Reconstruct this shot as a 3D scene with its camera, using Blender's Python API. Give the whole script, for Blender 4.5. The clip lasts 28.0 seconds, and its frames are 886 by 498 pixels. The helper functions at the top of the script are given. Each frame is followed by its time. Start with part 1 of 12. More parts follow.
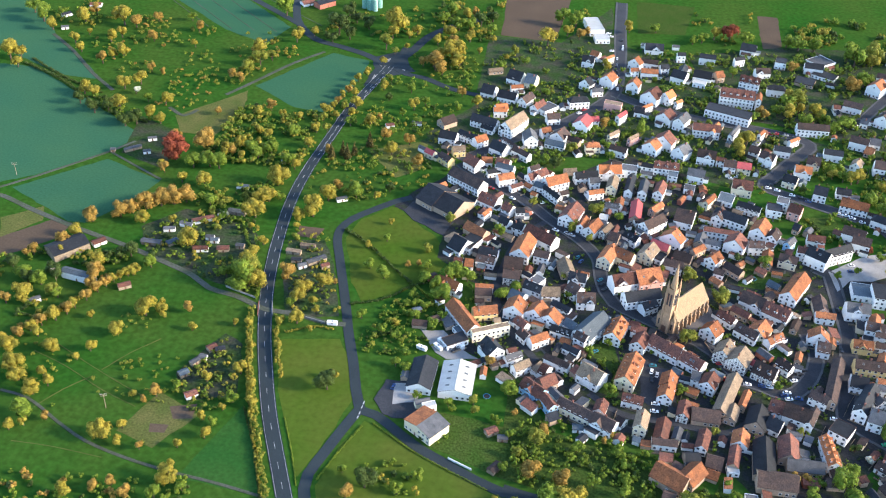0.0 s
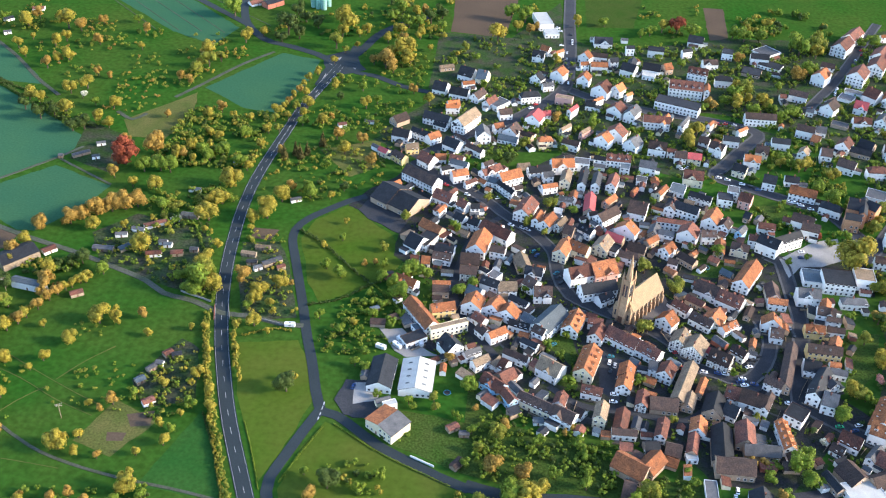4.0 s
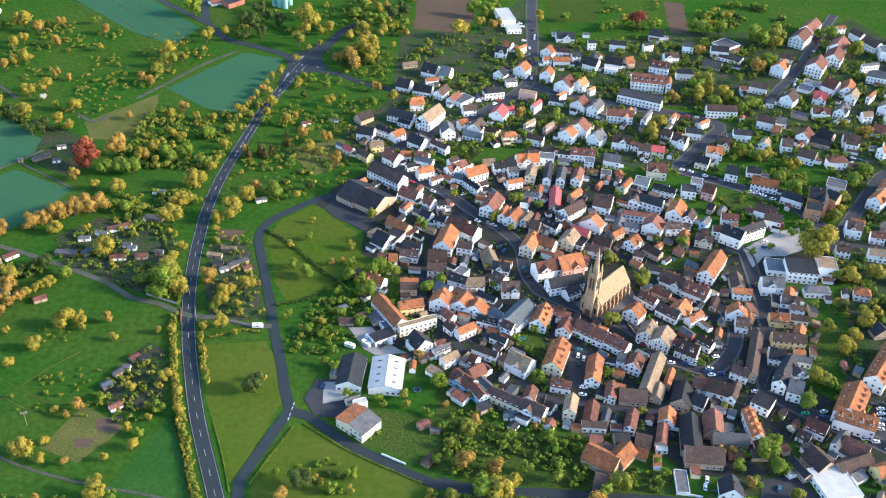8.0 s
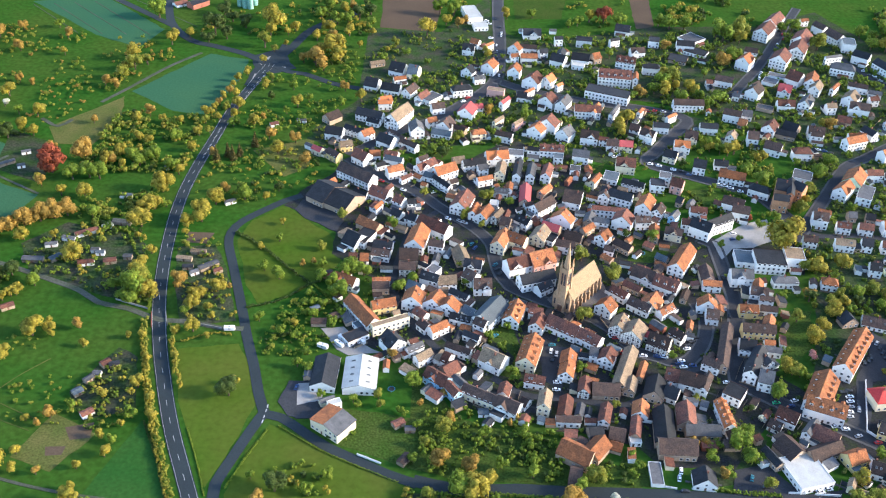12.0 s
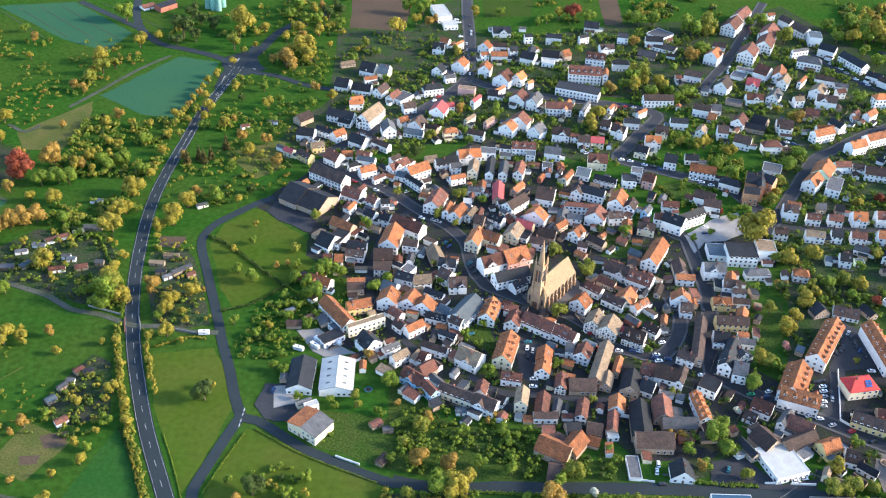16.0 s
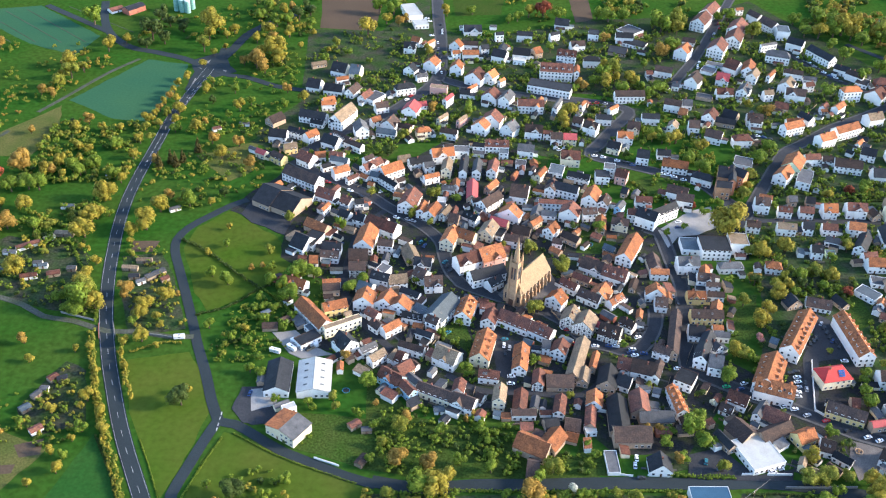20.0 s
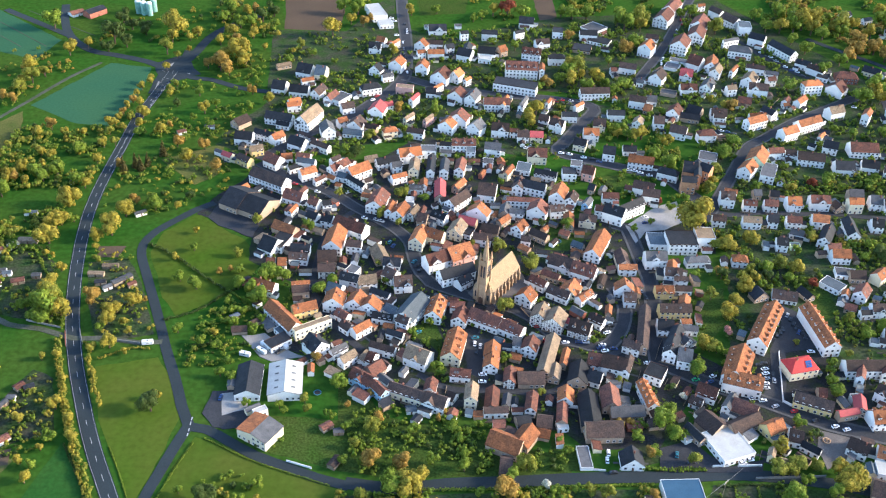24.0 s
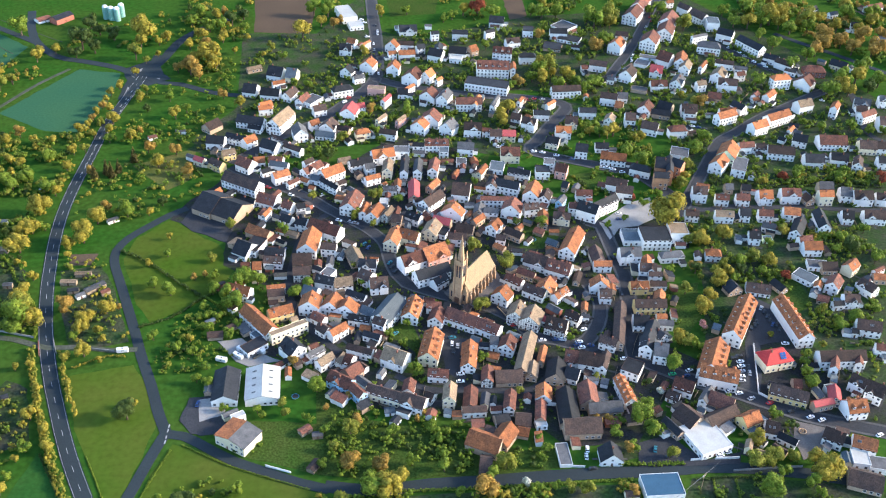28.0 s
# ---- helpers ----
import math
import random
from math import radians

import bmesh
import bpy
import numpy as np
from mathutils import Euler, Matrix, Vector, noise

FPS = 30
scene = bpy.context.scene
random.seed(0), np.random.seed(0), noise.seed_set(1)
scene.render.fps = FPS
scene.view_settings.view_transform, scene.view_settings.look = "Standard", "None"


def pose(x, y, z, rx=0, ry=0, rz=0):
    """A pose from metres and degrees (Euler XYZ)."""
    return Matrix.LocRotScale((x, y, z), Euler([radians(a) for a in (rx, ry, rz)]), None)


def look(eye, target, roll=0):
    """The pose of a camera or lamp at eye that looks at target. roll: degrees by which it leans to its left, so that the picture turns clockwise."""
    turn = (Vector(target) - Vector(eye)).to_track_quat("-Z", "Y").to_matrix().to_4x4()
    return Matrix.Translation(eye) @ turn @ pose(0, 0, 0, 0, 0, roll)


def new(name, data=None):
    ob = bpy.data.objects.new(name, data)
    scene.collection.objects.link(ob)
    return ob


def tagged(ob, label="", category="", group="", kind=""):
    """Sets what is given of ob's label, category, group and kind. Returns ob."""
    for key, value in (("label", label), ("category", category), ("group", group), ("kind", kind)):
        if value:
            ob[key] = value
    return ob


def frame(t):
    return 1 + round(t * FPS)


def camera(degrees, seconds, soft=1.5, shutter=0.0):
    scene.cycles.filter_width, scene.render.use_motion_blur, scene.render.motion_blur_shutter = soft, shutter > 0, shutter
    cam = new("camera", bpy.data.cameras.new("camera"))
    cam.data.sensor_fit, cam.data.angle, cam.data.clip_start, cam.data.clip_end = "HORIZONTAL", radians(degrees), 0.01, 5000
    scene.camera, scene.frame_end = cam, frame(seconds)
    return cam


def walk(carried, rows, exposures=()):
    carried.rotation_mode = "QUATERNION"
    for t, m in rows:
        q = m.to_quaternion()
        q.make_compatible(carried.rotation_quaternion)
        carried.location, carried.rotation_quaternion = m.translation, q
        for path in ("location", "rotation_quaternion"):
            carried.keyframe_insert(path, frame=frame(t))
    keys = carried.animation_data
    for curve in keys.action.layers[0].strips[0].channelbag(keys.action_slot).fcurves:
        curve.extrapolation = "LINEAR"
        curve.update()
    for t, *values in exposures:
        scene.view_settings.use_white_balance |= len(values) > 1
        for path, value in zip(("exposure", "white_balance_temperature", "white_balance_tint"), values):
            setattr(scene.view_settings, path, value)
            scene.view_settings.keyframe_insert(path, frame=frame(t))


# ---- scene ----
EYE = 352.0
cam = camera(48.0, 28.0, 1.14)


def gaze(yaw, pitch, roll):
    """The standing camera turned to a heading, a pitch and a roll."""
    a, b = radians(yaw), radians(pitch)
    way = Vector((-math.sin(a) * math.cos(b), math.cos(a) * math.cos(b), math.sin(b)))
    eye = Vector((0, 0, EYE))
    return look(eye, eye + way * 100, roll)


ROWS = [
    (0, 6.90, -35.36, 2.51),
    (0.5, 6.52, -35.36, 2.53),
    (1, 6.13, -35.36, 2.55),
    (1.5, 5.74, -35.35, 2.58),
    (2, 5.34, -35.35, 2.60),
    (2.5, 4.94, -35.36, 2.62),
    (3, 4.55, -35.36, 2.65),
    (3.5, 4.18, -35.38, 2.66),
    (5.5, 2.74, -35.43, 2.73),
    (6, 2.45, -35.44, 2.75),
    (6.5, 2.19, -35.46, 2.77),
    (7, 1.94, -35.47, 2.78),
    (7.5, 1.70, -35.48, 2.79),
    (8, 1.47, -35.49, 2.79),
    (8.5, 1.24, -35.49, 2.79),
    (9, 1.02, -35.50, 2.79),
    (9.5, 0.80, -35.51, 2.80),
    (10, 0.56, -35.51, 2.80),
    (10.5, 0.29, -35.51, 2.80),
    (11, -0.00, -35.51, 2.80),
    (11.5, -0.28, -35.51, 2.81),
    (12, -0.56, -35.51, 2.81),
    (12.5, -0.82, -35.51, 2.80),
    (13, -1.07, -35.50, 2.79),
    (13.5, -1.32, -35.50, 2.78),
    (15.5, -2.16, -35.49, 2.72),
    (16, -2.38, -35.49, 2.71),
    (16.5, -2.60, -35.48, 2.69),
    (17, -2.81, -35.48, 2.67),
    (17.5, -3.02, -35.48, 2.65),
    (18, -3.24, -35.48, 2.63),
    (18.5, -3.46, -35.48, 2.62),
    (19, -3.69, -35.48, 2.62),
    (19.5, -3.91, -35.48, 2.63),
    (20, -4.14, -35.48, 2.64),
    (20.5, -4.40, -35.48, 2.66),
    (21, -4.68, -35.47, 2.69),
    (21.5, -4.98, -35.47, 2.72),
    (23.5, -6.11, -35.44, 2.81),
    (24, -6.33, -35.43, 2.81),
    (24.5, -6.55, -35.42, 2.79),
    (25, -6.76, -35.41, 2.76),
    (25.5, -6.96, -35.40, 2.72),
    (26, -7.17, -35.38, 2.69),
    (26.5, -7.38, -35.37, 2.65),
    (27, -7.59, -35.36, 2.62),
    (27.5, -7.82, -35.35, 2.59),
    (28, -8.08, -35.34, 2.57),
]
walk(cam, [(t, gaze(a, b, c)) for t, a, b, c in ROWS], [(0.0, 2.0, 5850, 10), (28.0, 2.0, 5850, 10)])

# ---- light ----
SUN_TURN, SUN_RISE = 92.0, 22.0
world = bpy.data.worlds.new("morning_sky")
scene.world = world
world.use_nodes = True
sky = world.node_tree.nodes.new("ShaderNodeTexSky")
sky.sky_type, sky.sun_disc = "NISHITA", False
sky.sun_elevation, sky.sun_rotation = radians(SUN_RISE), radians(SUN_TURN)
world.node_tree.links.new(sky.outputs[0], world.node_tree.nodes["Background"].inputs[0])
world.node_tree.nodes["Background"].inputs[1].default_value = 0.15
sun_data = bpy.data.lights.new("sun", "SUN")
sun_data.energy, sun_data.angle, sun_data.color = 2.6, radians(8.0), (1.0, 0.80, 0.55)
sun = new("sun", sun_data)
sun_way = Vector((math.sin(radians(SUN_TURN)) * math.cos(radians(SUN_RISE)), math.cos(radians(SUN_TURN)) * math.cos(radians(SUN_RISE)), math.sin(radians(SUN_RISE))))
sun.matrix_world = look(sun_way * 900, (0, 0, 0))


# ---- materials ----
def material(name, colour, other, scale=0.4, rough=0.85, mix=0.5, bump=0.2, fine=6.0, vary=0.25, metal=0.0, islands=False, speck=0.35, lean=0.0):
    """Two colours mixed by a broad noise, broken up by a fine one, with fine relief; each object, or island, a shade of its own."""
    m = bpy.data.materials.new(name)
    m.use_nodes = True
    n, link = m.node_tree.nodes, m.node_tree.links
    b = n["Principled BSDF"]
    b.inputs["Roughness"].default_value, b.inputs["Metallic"].default_value = rough, metal
    b.inputs["Specular IOR Level"].default_value = 0.15 if rough < 0.94 else 0.0
    at = n.new("ShaderNodeNewGeometry")
    broad, grain = n.new("ShaderNodeTexNoise"), n.new("ShaderNodeTexNoise")
    broad.inputs["Scale"].default_value, grain.inputs["Scale"].default_value = scale, fine
    broad.inputs["Detail"].default_value, grain.inputs["Detail"].default_value = 5, 3
    link.new(at.outputs["Position"], broad.inputs["Vector"])
    link.new(at.outputs["Position"], grain.inputs["Vector"])
    ramp = n.new("ShaderNodeValToRGB")
    ramp.color_ramp.elements[0].position, ramp.color_ramp.elements[1].position = 0.5 + lean - mix / 4, 0.5 + lean + mix / 4
    ramp.color_ramp.elements[0].color, ramp.color_ramp.elements[1].color = (*colour, 1), (*other, 1)
    link.new(broad.outputs["Fac"], ramp.inputs["Fac"])
    hsv = n.new("ShaderNodeHueSaturation")
    link.new(ramp.outputs["Color"], hsv.inputs["Color"])
    where = at.outputs["Random Per Island"] if islands else n.new("ShaderNodeObjectInfo").outputs["Random"]
    spread, dots, both = n.new("ShaderNodeMapRange"), n.new("ShaderNodeMapRange"), n.new("ShaderNodeMath")
    spread.inputs["To Min"].default_value, spread.inputs["To Max"].default_value = 1 - vary, 1 + vary
    dots.inputs["From Min"].default_value, dots.inputs["From Max"].default_value = 0.3, 0.7
    dots.inputs["To Min"].default_value, dots.inputs["To Max"].default_value = 1 - speck, 1 + speck
    both.operation = "MULTIPLY"
    link.new(where, spread.inputs["Value"])
    link.new(grain.outputs["Fac"], dots.inputs["Value"])
    link.new(spread.outputs[0], both.inputs[0])
    link.new(dots.outputs[0], both.inputs[1])
    link.new(both.outputs[0], hsv.inputs["Value"])
    link.new(hsv.outputs["Color"], b.inputs["Base Color"])
    if bump:
        relief = n.new("ShaderNodeBump")
        relief.inputs["Strength"].default_value, relief.inputs["Distance"].default_value = bump, 0.15
        link.new(grain.outputs["Fac"], relief.inputs["Height"])
        link.new(relief.outputs["Normal"], b.inputs["Normal"])
    return m


def leaves(name, colour, other):
    m = material(name, colour, other, scale=0.35, rough=0.7, mix=0.8, bump=0, fine=1.5, vary=0.35, islands=True, speck=0.3)
    b = m.node_tree.nodes["Principled BSDF"]
    b.inputs["Specular IOR Level"].default_value = 0.15
    glow = m.node_tree.nodes.new("ShaderNodeBsdfTranslucent")
    both = m.node_tree.nodes.new("ShaderNodeMixShader")
    both.inputs[0].default_value = 0.3
    tint = [l for l in m.node_tree.links if l.to_socket == b.inputs["Base Color"]][0].from_socket
    m.node_tree.links.new(tint, glow.inputs["Color"])
    m.node_tree.links.new(b.outputs[0], both.inputs[1])
    m.node_tree.links.new(glow.outputs[0], both.inputs[2])
    m.node_tree.links.new(both.outputs[0], m.node_tree.nodes["Material Output"].inputs["Surface"])
    return m


ROOF = {
    "o": material("orange_clay_tiles", (0.30, 0.112, 0.045), (0.165, 0.068, 0.034), 0.30, 0.85, 0.7, 0.5, 1.6, 0.30, 0.0, False, 0.45),
    "O": material("new_orange_tiles", (0.40, 0.145, 0.055), (0.32, 0.115, 0.046), 0.35, 0.8, 0.8, 0.4, 3.5, 0.12),
    "r": material("weathered_red_tiles", (0.150, 0.060, 0.040), (0.080, 0.041, 0.033), 0.30, 0.85, 0.7, 0.5, 1.6, 0.35, 0.0, False, 0.45),
    "R": material("crimson_tiles", (0.36, 0.07, 0.07), (0.28, 0.065, 0.065), 0.35, 0.7, 0.8, 0.3, 3.5, 0.15),
    "S": material("bright_red_tiles", (0.44, 0.045, 0.042), (0.36, 0.038, 0.036), 0.35, 0.6, 0.8, 0.3, 3.5, 0.05),
    "b": material("dark_brown_tiles", (0.070, 0.045, 0.036), (0.038, 0.029, 0.027), 0.30, 0.8, 0.7, 0.5, 1.6, 0.35, 0.0, False, 0.4),
    "k": material("slate", (0.024, 0.026, 0.031), (0.015, 0.017, 0.021), 0.30, 0.7, 0.7, 0.4, 1.6, 0.35, 0.0, False, 0.3),
    "g": material("grey_tiles", (0.095, 0.095, 0.10), (0.058, 0.06, 0.065), 0.35, 0.75, 0.8, 0.4, 3.5, 0.3),
    "u": material("blue_grey_sheet", (0.085, 0.104, 0.120), (0.060, 0.076, 0.090), 0.2, 0.7, 0.8, 0.15, 3.0, 0.2, 0.0),
    "B": material("blue_sheet", (0.035, 0.085, 0.140), (0.028, 0.070, 0.118), 0.2, 0.6, 0.8, 0.15, 3.0, 0.1, 0.0, False, 0.1),
    "d": material("tan_tiles", (0.20, 0.145, 0.095), (0.13, 0.098, 0.068), 0.30, 0.85, 0.7, 0.5, 1.6, 0.25, 0.0, False, 0.4),
    "W": material("white_sheet_roof", (0.385, 0.385, 0.365), (0.32, 0.32, 0.305), 0.25, 0.6, 0.8, 0.1, 1.5, 0.05, 0.0, False, 0.08),
    "y": material("straw_roof", (0.6, 0.5, 0.25), (0.5, 0.4, 0.2), 0.3),
}
WALL = {
    "w": material("white_render", (0.80, 0.785, 0.76), (0.71, 0.70, 0.68), 0.3, 0.9, 0.9, 0.1, 2.0, 0.08, 0.0, False, 0.07),
    "c": material("cream_render", (0.72, 0.64, 0.46), (0.64, 0.56, 0.40), 0.3, 0.9, 0.9, 0.1, 2.0, 0.1, 0.0, False, 0.08),
    "y": material("yellow_render", (0.68, 0.52, 0.24), (0.60, 0.46, 0.2), 0.3, 0.9, 0.9, 0.1, 2.0, 0.1, 0.0, False, 0.08),
    "s": material("sandstone", (0.42, 0.31, 0.22), (0.32, 0.235, 0.17), 0.5, 0.9, 0.9, 0.3, 3.0, 0.15, 0.0, False, 0.2),
    "p": material("pink_render", (0.62, 0.36, 0.30), (0.55, 0.31, 0.26), 0.3, 0.9, 0.9, 0.1, 2.0, 0.08, 0.0, False, 0.08),
    "l": material("light_blue_render", (0.32, 0.50, 0.66), (0.27, 0.44, 0.60), 0.3, 0.9, 0.9, 0.1, 2.0, 0.08, 0.0, False, 0.08),
    "n": material("pale_green_render", (0.45, 0.58, 0.45), (0.4, 0.52, 0.4), 0.3, 0.9, 0.9, 0.1, 2.0, 0.08, 0.0, False, 0.08),
    "e": material("orange_brick", (0.46, 0.25, 0.14), (0.36, 0.19, 0.11), 0.4, 0.9, 0.9, 0.3, 3.0, 0.05),
    "r": material("red_brick", (0.34, 0.13, 0.09), (0.26, 0.10, 0.07), 0.3),
    "t": material("plaster_panels", (0.76, 0.74, 0.68), (0.68, 0.66, 0.60), 0.3, 0.9, 0.9, 0.1, 2.0, 0.06, 0.0, False, 0.08),
}
SAND = material("church_sandstone", (0.41, 0.272, 0.165), (0.30, 0.208, 0.133), 0.4, 0.9, 0.9, 0.4, 2.5, 0.12, 0.0, False, 0.22)
CHURCH_ROOF = material("church_tiles", (0.262, 0.188, 0.110), (0.195, 0.142, 0.088), 0.3, 0.8, 0.9, 0.5, 3.0, 0.08)
BRICK = material("chimney_brick", (0.25, 0.11, 0.08), (0.17, 0.08, 0.06), 1.5)
WHITE = material("white_paint", (0.66, 0.66, 0.66), (0.58, 0.58, 0.58), 1.0, 0.5, 0.8, 0, 4, 0.05, 0.0, False, 0.05)
TIMBER = material("dark_timber", (0.07, 0.045, 0.035), (0.05, 0.035, 0.03), 1.0)
WOOD = material("weathered_wood", (0.30, 0.24, 0.17), (0.20, 0.155, 0.11), 1.0)
GLASS = material("window_glass", (0.03, 0.035, 0.045), (0.05, 0.055, 0.065), 0.3, 0.08, 0.8, 0, 2.0, 0.3)
GLASS.node_tree.nodes["Principled BSDF"].inputs["Specular IOR Level"].default_value = 0.6
PANE = material("roof_window_glass", (0.05, 0.06, 0.075), (0.08, 0.09, 0.10), 0.3, 0.45, 0.8, 0, 2.0, 0.3)
ROAD_PAINT = material("worn_road_paint", (0.42, 0.43, 0.44), (0.26, 0.27, 0.28), 0.5, 0.8, 0.9, 0, 4, 0.05)
WIRE = material("cable_grey", (0.22, 0.22, 0.22), (0.18, 0.18, 0.18), 1.0)
SILO = material("pale_green_metal", (0.30, 0.52, 0.46), (0.25, 0.45, 0.40), 0.3, 0.4, 0.8, 0, 2.0, 0.1, 0.3)
SOLAR = material("solar_glass", (0.03, 0.07, 0.2), (0.04, 0.09, 0.24), 1.0, 0.15, 0.5, 0)
DOORS = material("door_wood", (0.16, 0.09, 0.06), (0.10, 0.06, 0.045), 1.0, 0.6)
ASPHALT = material("asphalt", (0.025, 0.034, 0.039), (0.018, 0.025, 0.030), 0.06, 0.9, 1.2, 0.2, 2.0, 0.05, 0.0, False, 0.15)
STREET = material("street_asphalt", (0.038, 0.040, 0.046), (0.025, 0.027, 0.032), 0.08, 0.9, 1.0, 0.2, 1.5, 0.1, 0.0, False, 0.25)
PAVING = material("pavement_slabs", (0.078, 0.077, 0.078), (0.054, 0.054, 0.056), 0.15, 0.9, 0.9, 0.2, 2.0, 0.1, 0.0, False, 0.2)
COBBLE = material("grey_setts", (0.15, 0.135, 0.125), (0.10, 0.09, 0.085), 0.15, 0.9, 0.9, 0.4, 2.5, 0.1, 0.0, False, 0.3)
CONCRETE = material("concrete", (0.26, 0.25, 0.24), (0.19, 0.185, 0.18), 0.15, 0.9, 0.9, 0.2, 2.0, 0.1, 0.0, False, 0.15)
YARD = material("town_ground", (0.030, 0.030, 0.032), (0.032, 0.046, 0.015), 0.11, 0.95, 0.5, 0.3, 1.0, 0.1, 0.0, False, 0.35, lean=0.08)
GARDEN = material("garden_ground", (0.046, 0.046, 0.034), (0.028, 0.052, 0.016), 0.10, 0.95, 0.6, 0.3, 0.7, 0.1, 0.0, False, 0.4, lean=-0.03)
GRASS = material("grass", (0.020, 0.066, 0.009), (0.038, 0.070, 0.012), 0.016, 0.95, 0.7, 0.3, 0.30, 0.05, 0.0, False, 0.22)
MEADOW = material("meadow", (0.042, 0.078, 0.009), (0.062, 0.079, 0.014), 0.03, 0.95, 0.7, 0.3, 0.32, 0.05, 0.0, False, 0.14)
LAWN = material("garden_lawn", (0.033, 0.063, 0.012), (0.046, 0.066, 0.016), 0.09, 0.95, 0.9, 0.5, 0.9, 0.1, 0.0, False, 0.4)
# bluish green of young crop, with extra blue mixed in for distant haze
CROP = material("young_crop", (0.028, 0.082, 0.046), (0.036, 0.090, 0.044), 0.02, 0.95, 0.9, 0.3, 0.7, 0.06, 0.0, False, 0.12)
CLOVER = material("clover_field", (0.019, 0.066, 0.014), (0.028, 0.072, 0.016), 0.05, 0.95, 0.9, 0.3, 0.5, 0.06, 0.0, False, 0.15)
SOIL = material("bare_soil", (0.090, 0.066, 0.047), (0.074, 0.055, 0.040), 0.03, 0.95, 0.9, 0.3, 0.8, 0.04, 0.0, False, 0.12)
DRY = material("dry_grass", (0.098, 0.092, 0.032), (0.058, 0.078, 0.020), 0.07, 0.95, 0.9, 0.4, 0.9, 0.05, 0.0, False, 0.3)
TRACK = material("track_gravel", (0.075, 0.078, 0.068), (0.048, 0.060, 0.036), 0.08, 0.95, 0.9, 0.3, 1.0, 0.05, 0.0, False, 0.25)
BARK = material("bark", (0.09, 0.065, 0.045), (0.06, 0.045, 0.035), 1.0)
LEAF = {
    "y": leaves("yellow_spring_leaves", (0.330, 0.255, 0.032), (0.185, 0.180, 0.026)),
    "o": leaves("copper_young_leaves", (0.350, 0.215, 0.045), (0.225, 0.155, 0.034)),
    "g": leaves("fresh_green_leaves", (0.17, 0.215, 0.022), (0.095, 0.155, 0.018)),
    "l": leaves("lime_spring_leaves", (0.225, 0.225, 0.030), (0.130, 0.150, 0.022)),
    "d": leaves("dark_green_leaves", (0.065, 0.095, 0.018), (0.040, 0.065, 0.016)),
    "r": leaves("copper_beech_leaves", (0.25, 0.065, 0.03), (0.16, 0.04, 0.022)),
    "w": leaves("white_blossom", (0.62, 0.60, 0.52), (0.35, 0.38, 0.25)),
    "p": leaves("pink_blossom", (0.50, 0.24, 0.22), (0.32, 0.16, 0.13)),
    "C": leaves("conifer_needles", (0.10, 0.075, 0.02), (0.04, 0.05, 0.015)),
}
CAR = {k: material("car_paint_" + s, c, c, 1.0, 0.3, 0.5, 0, 1.0, 0.05, 0.0, False, 0.02) for k, s, c in (("w", "white", (0.75, 0.76, 0.78)), ("k", "black", (0.025, 0.027, 0.03)), ("g", "silver", (0.35, 0.36, 0.38)), ("u", "blue", (0.03, 0.06, 0.16)), ("t", "teal", (0.03, 0.14, 0.18)), ("m", "red", (0.35, 0.025, 0.03)), ("n", "green", (0.03, 0.30, 0.12)))}
RUBBER = material("tyre_rubber", (0.02, 0.02, 0.02), (0.025, 0.025, 0.025), 1.0)


# ---- building blocks ----
def solid(name, verts, faces, mats, slots=None):
    me = bpy.data.meshes.new(name)
    me.from_pydata(verts, [], faces)
    for m in mats:
        me.materials.append(m)
    if slots is not None:
        me.polygons.foreach_set("material_index", slots)
    return me


def put(name, me, parent=None, m=None, label=""):
    ob = new(name, me)
    if parent is not None:
        ob.parent = parent
    if m is not None:
        ob.matrix_basis = m
    return tagged(ob, label)


def boxes(name, items, mat):
    """One mesh of boxes (x0, y0, z0, x1, y1, z1)."""
    v, f = [], []
    for a, b, c, d, e, g in items:
        k = len(v)
        v += [(a, b, c), (d, b, c), (d, e, c), (a, e, c), (a, b, g), (d, b, g), (d, e, g), (a, e, g)]
        f += [tuple(k + i for i in q) for q in ((3, 2, 1, 0), (4, 5, 6, 7), (0, 1, 5, 4), (1, 2, 6, 5), (2, 3, 7, 6), (3, 0, 4, 7))]
    return solid(name, v, f, [mat])


def prism(ring, z0, z1):
    """Vertices and faces of an upright prism over a ring of (x, y)."""
    n = len(ring)
    v = [(x, y, z0) for x, y in ring] + [(x, y, z1) for x, y in ring]
    return v, [tuple(range(n - 1, -1, -1)), tuple(range(n, 2 * n))] + [(i, (i + 1) % n, n + (i + 1) % n, n + i) for i in range(n)]


def smooth_line(pts, step=6.0):
    """Points along a soft curve through the given ones."""
    p = [Vector(q) for q in pts]
    p = [2 * p[0] - p[1]] + p + [2 * p[-1] - p[-2]]
    out = []
    for i in range(1, len(p) - 2):
        a, b, c, d = p[i - 1:i + 3]
        k = max(1, int((c - b).length / step))
        for j in range(k):
            t = j / k
            out.append(0.5 * (2 * b + (c - a) * t + (2 * a - 5 * b + 4 * c - d) * t * t + (3 * b - a - 3 * c + d) * t ** 3))
    return out + [p[-2]]


def side_lines(line, offsets):
    rows = []
    for i, q in enumerate(line):
        d = (line[min(i + 1, len(line) - 1)] - line[max(i - 1, 0)]).normalized()
        rows.append([q + Vector((-d.y, d.x)) * o for o in offsets])
    return rows


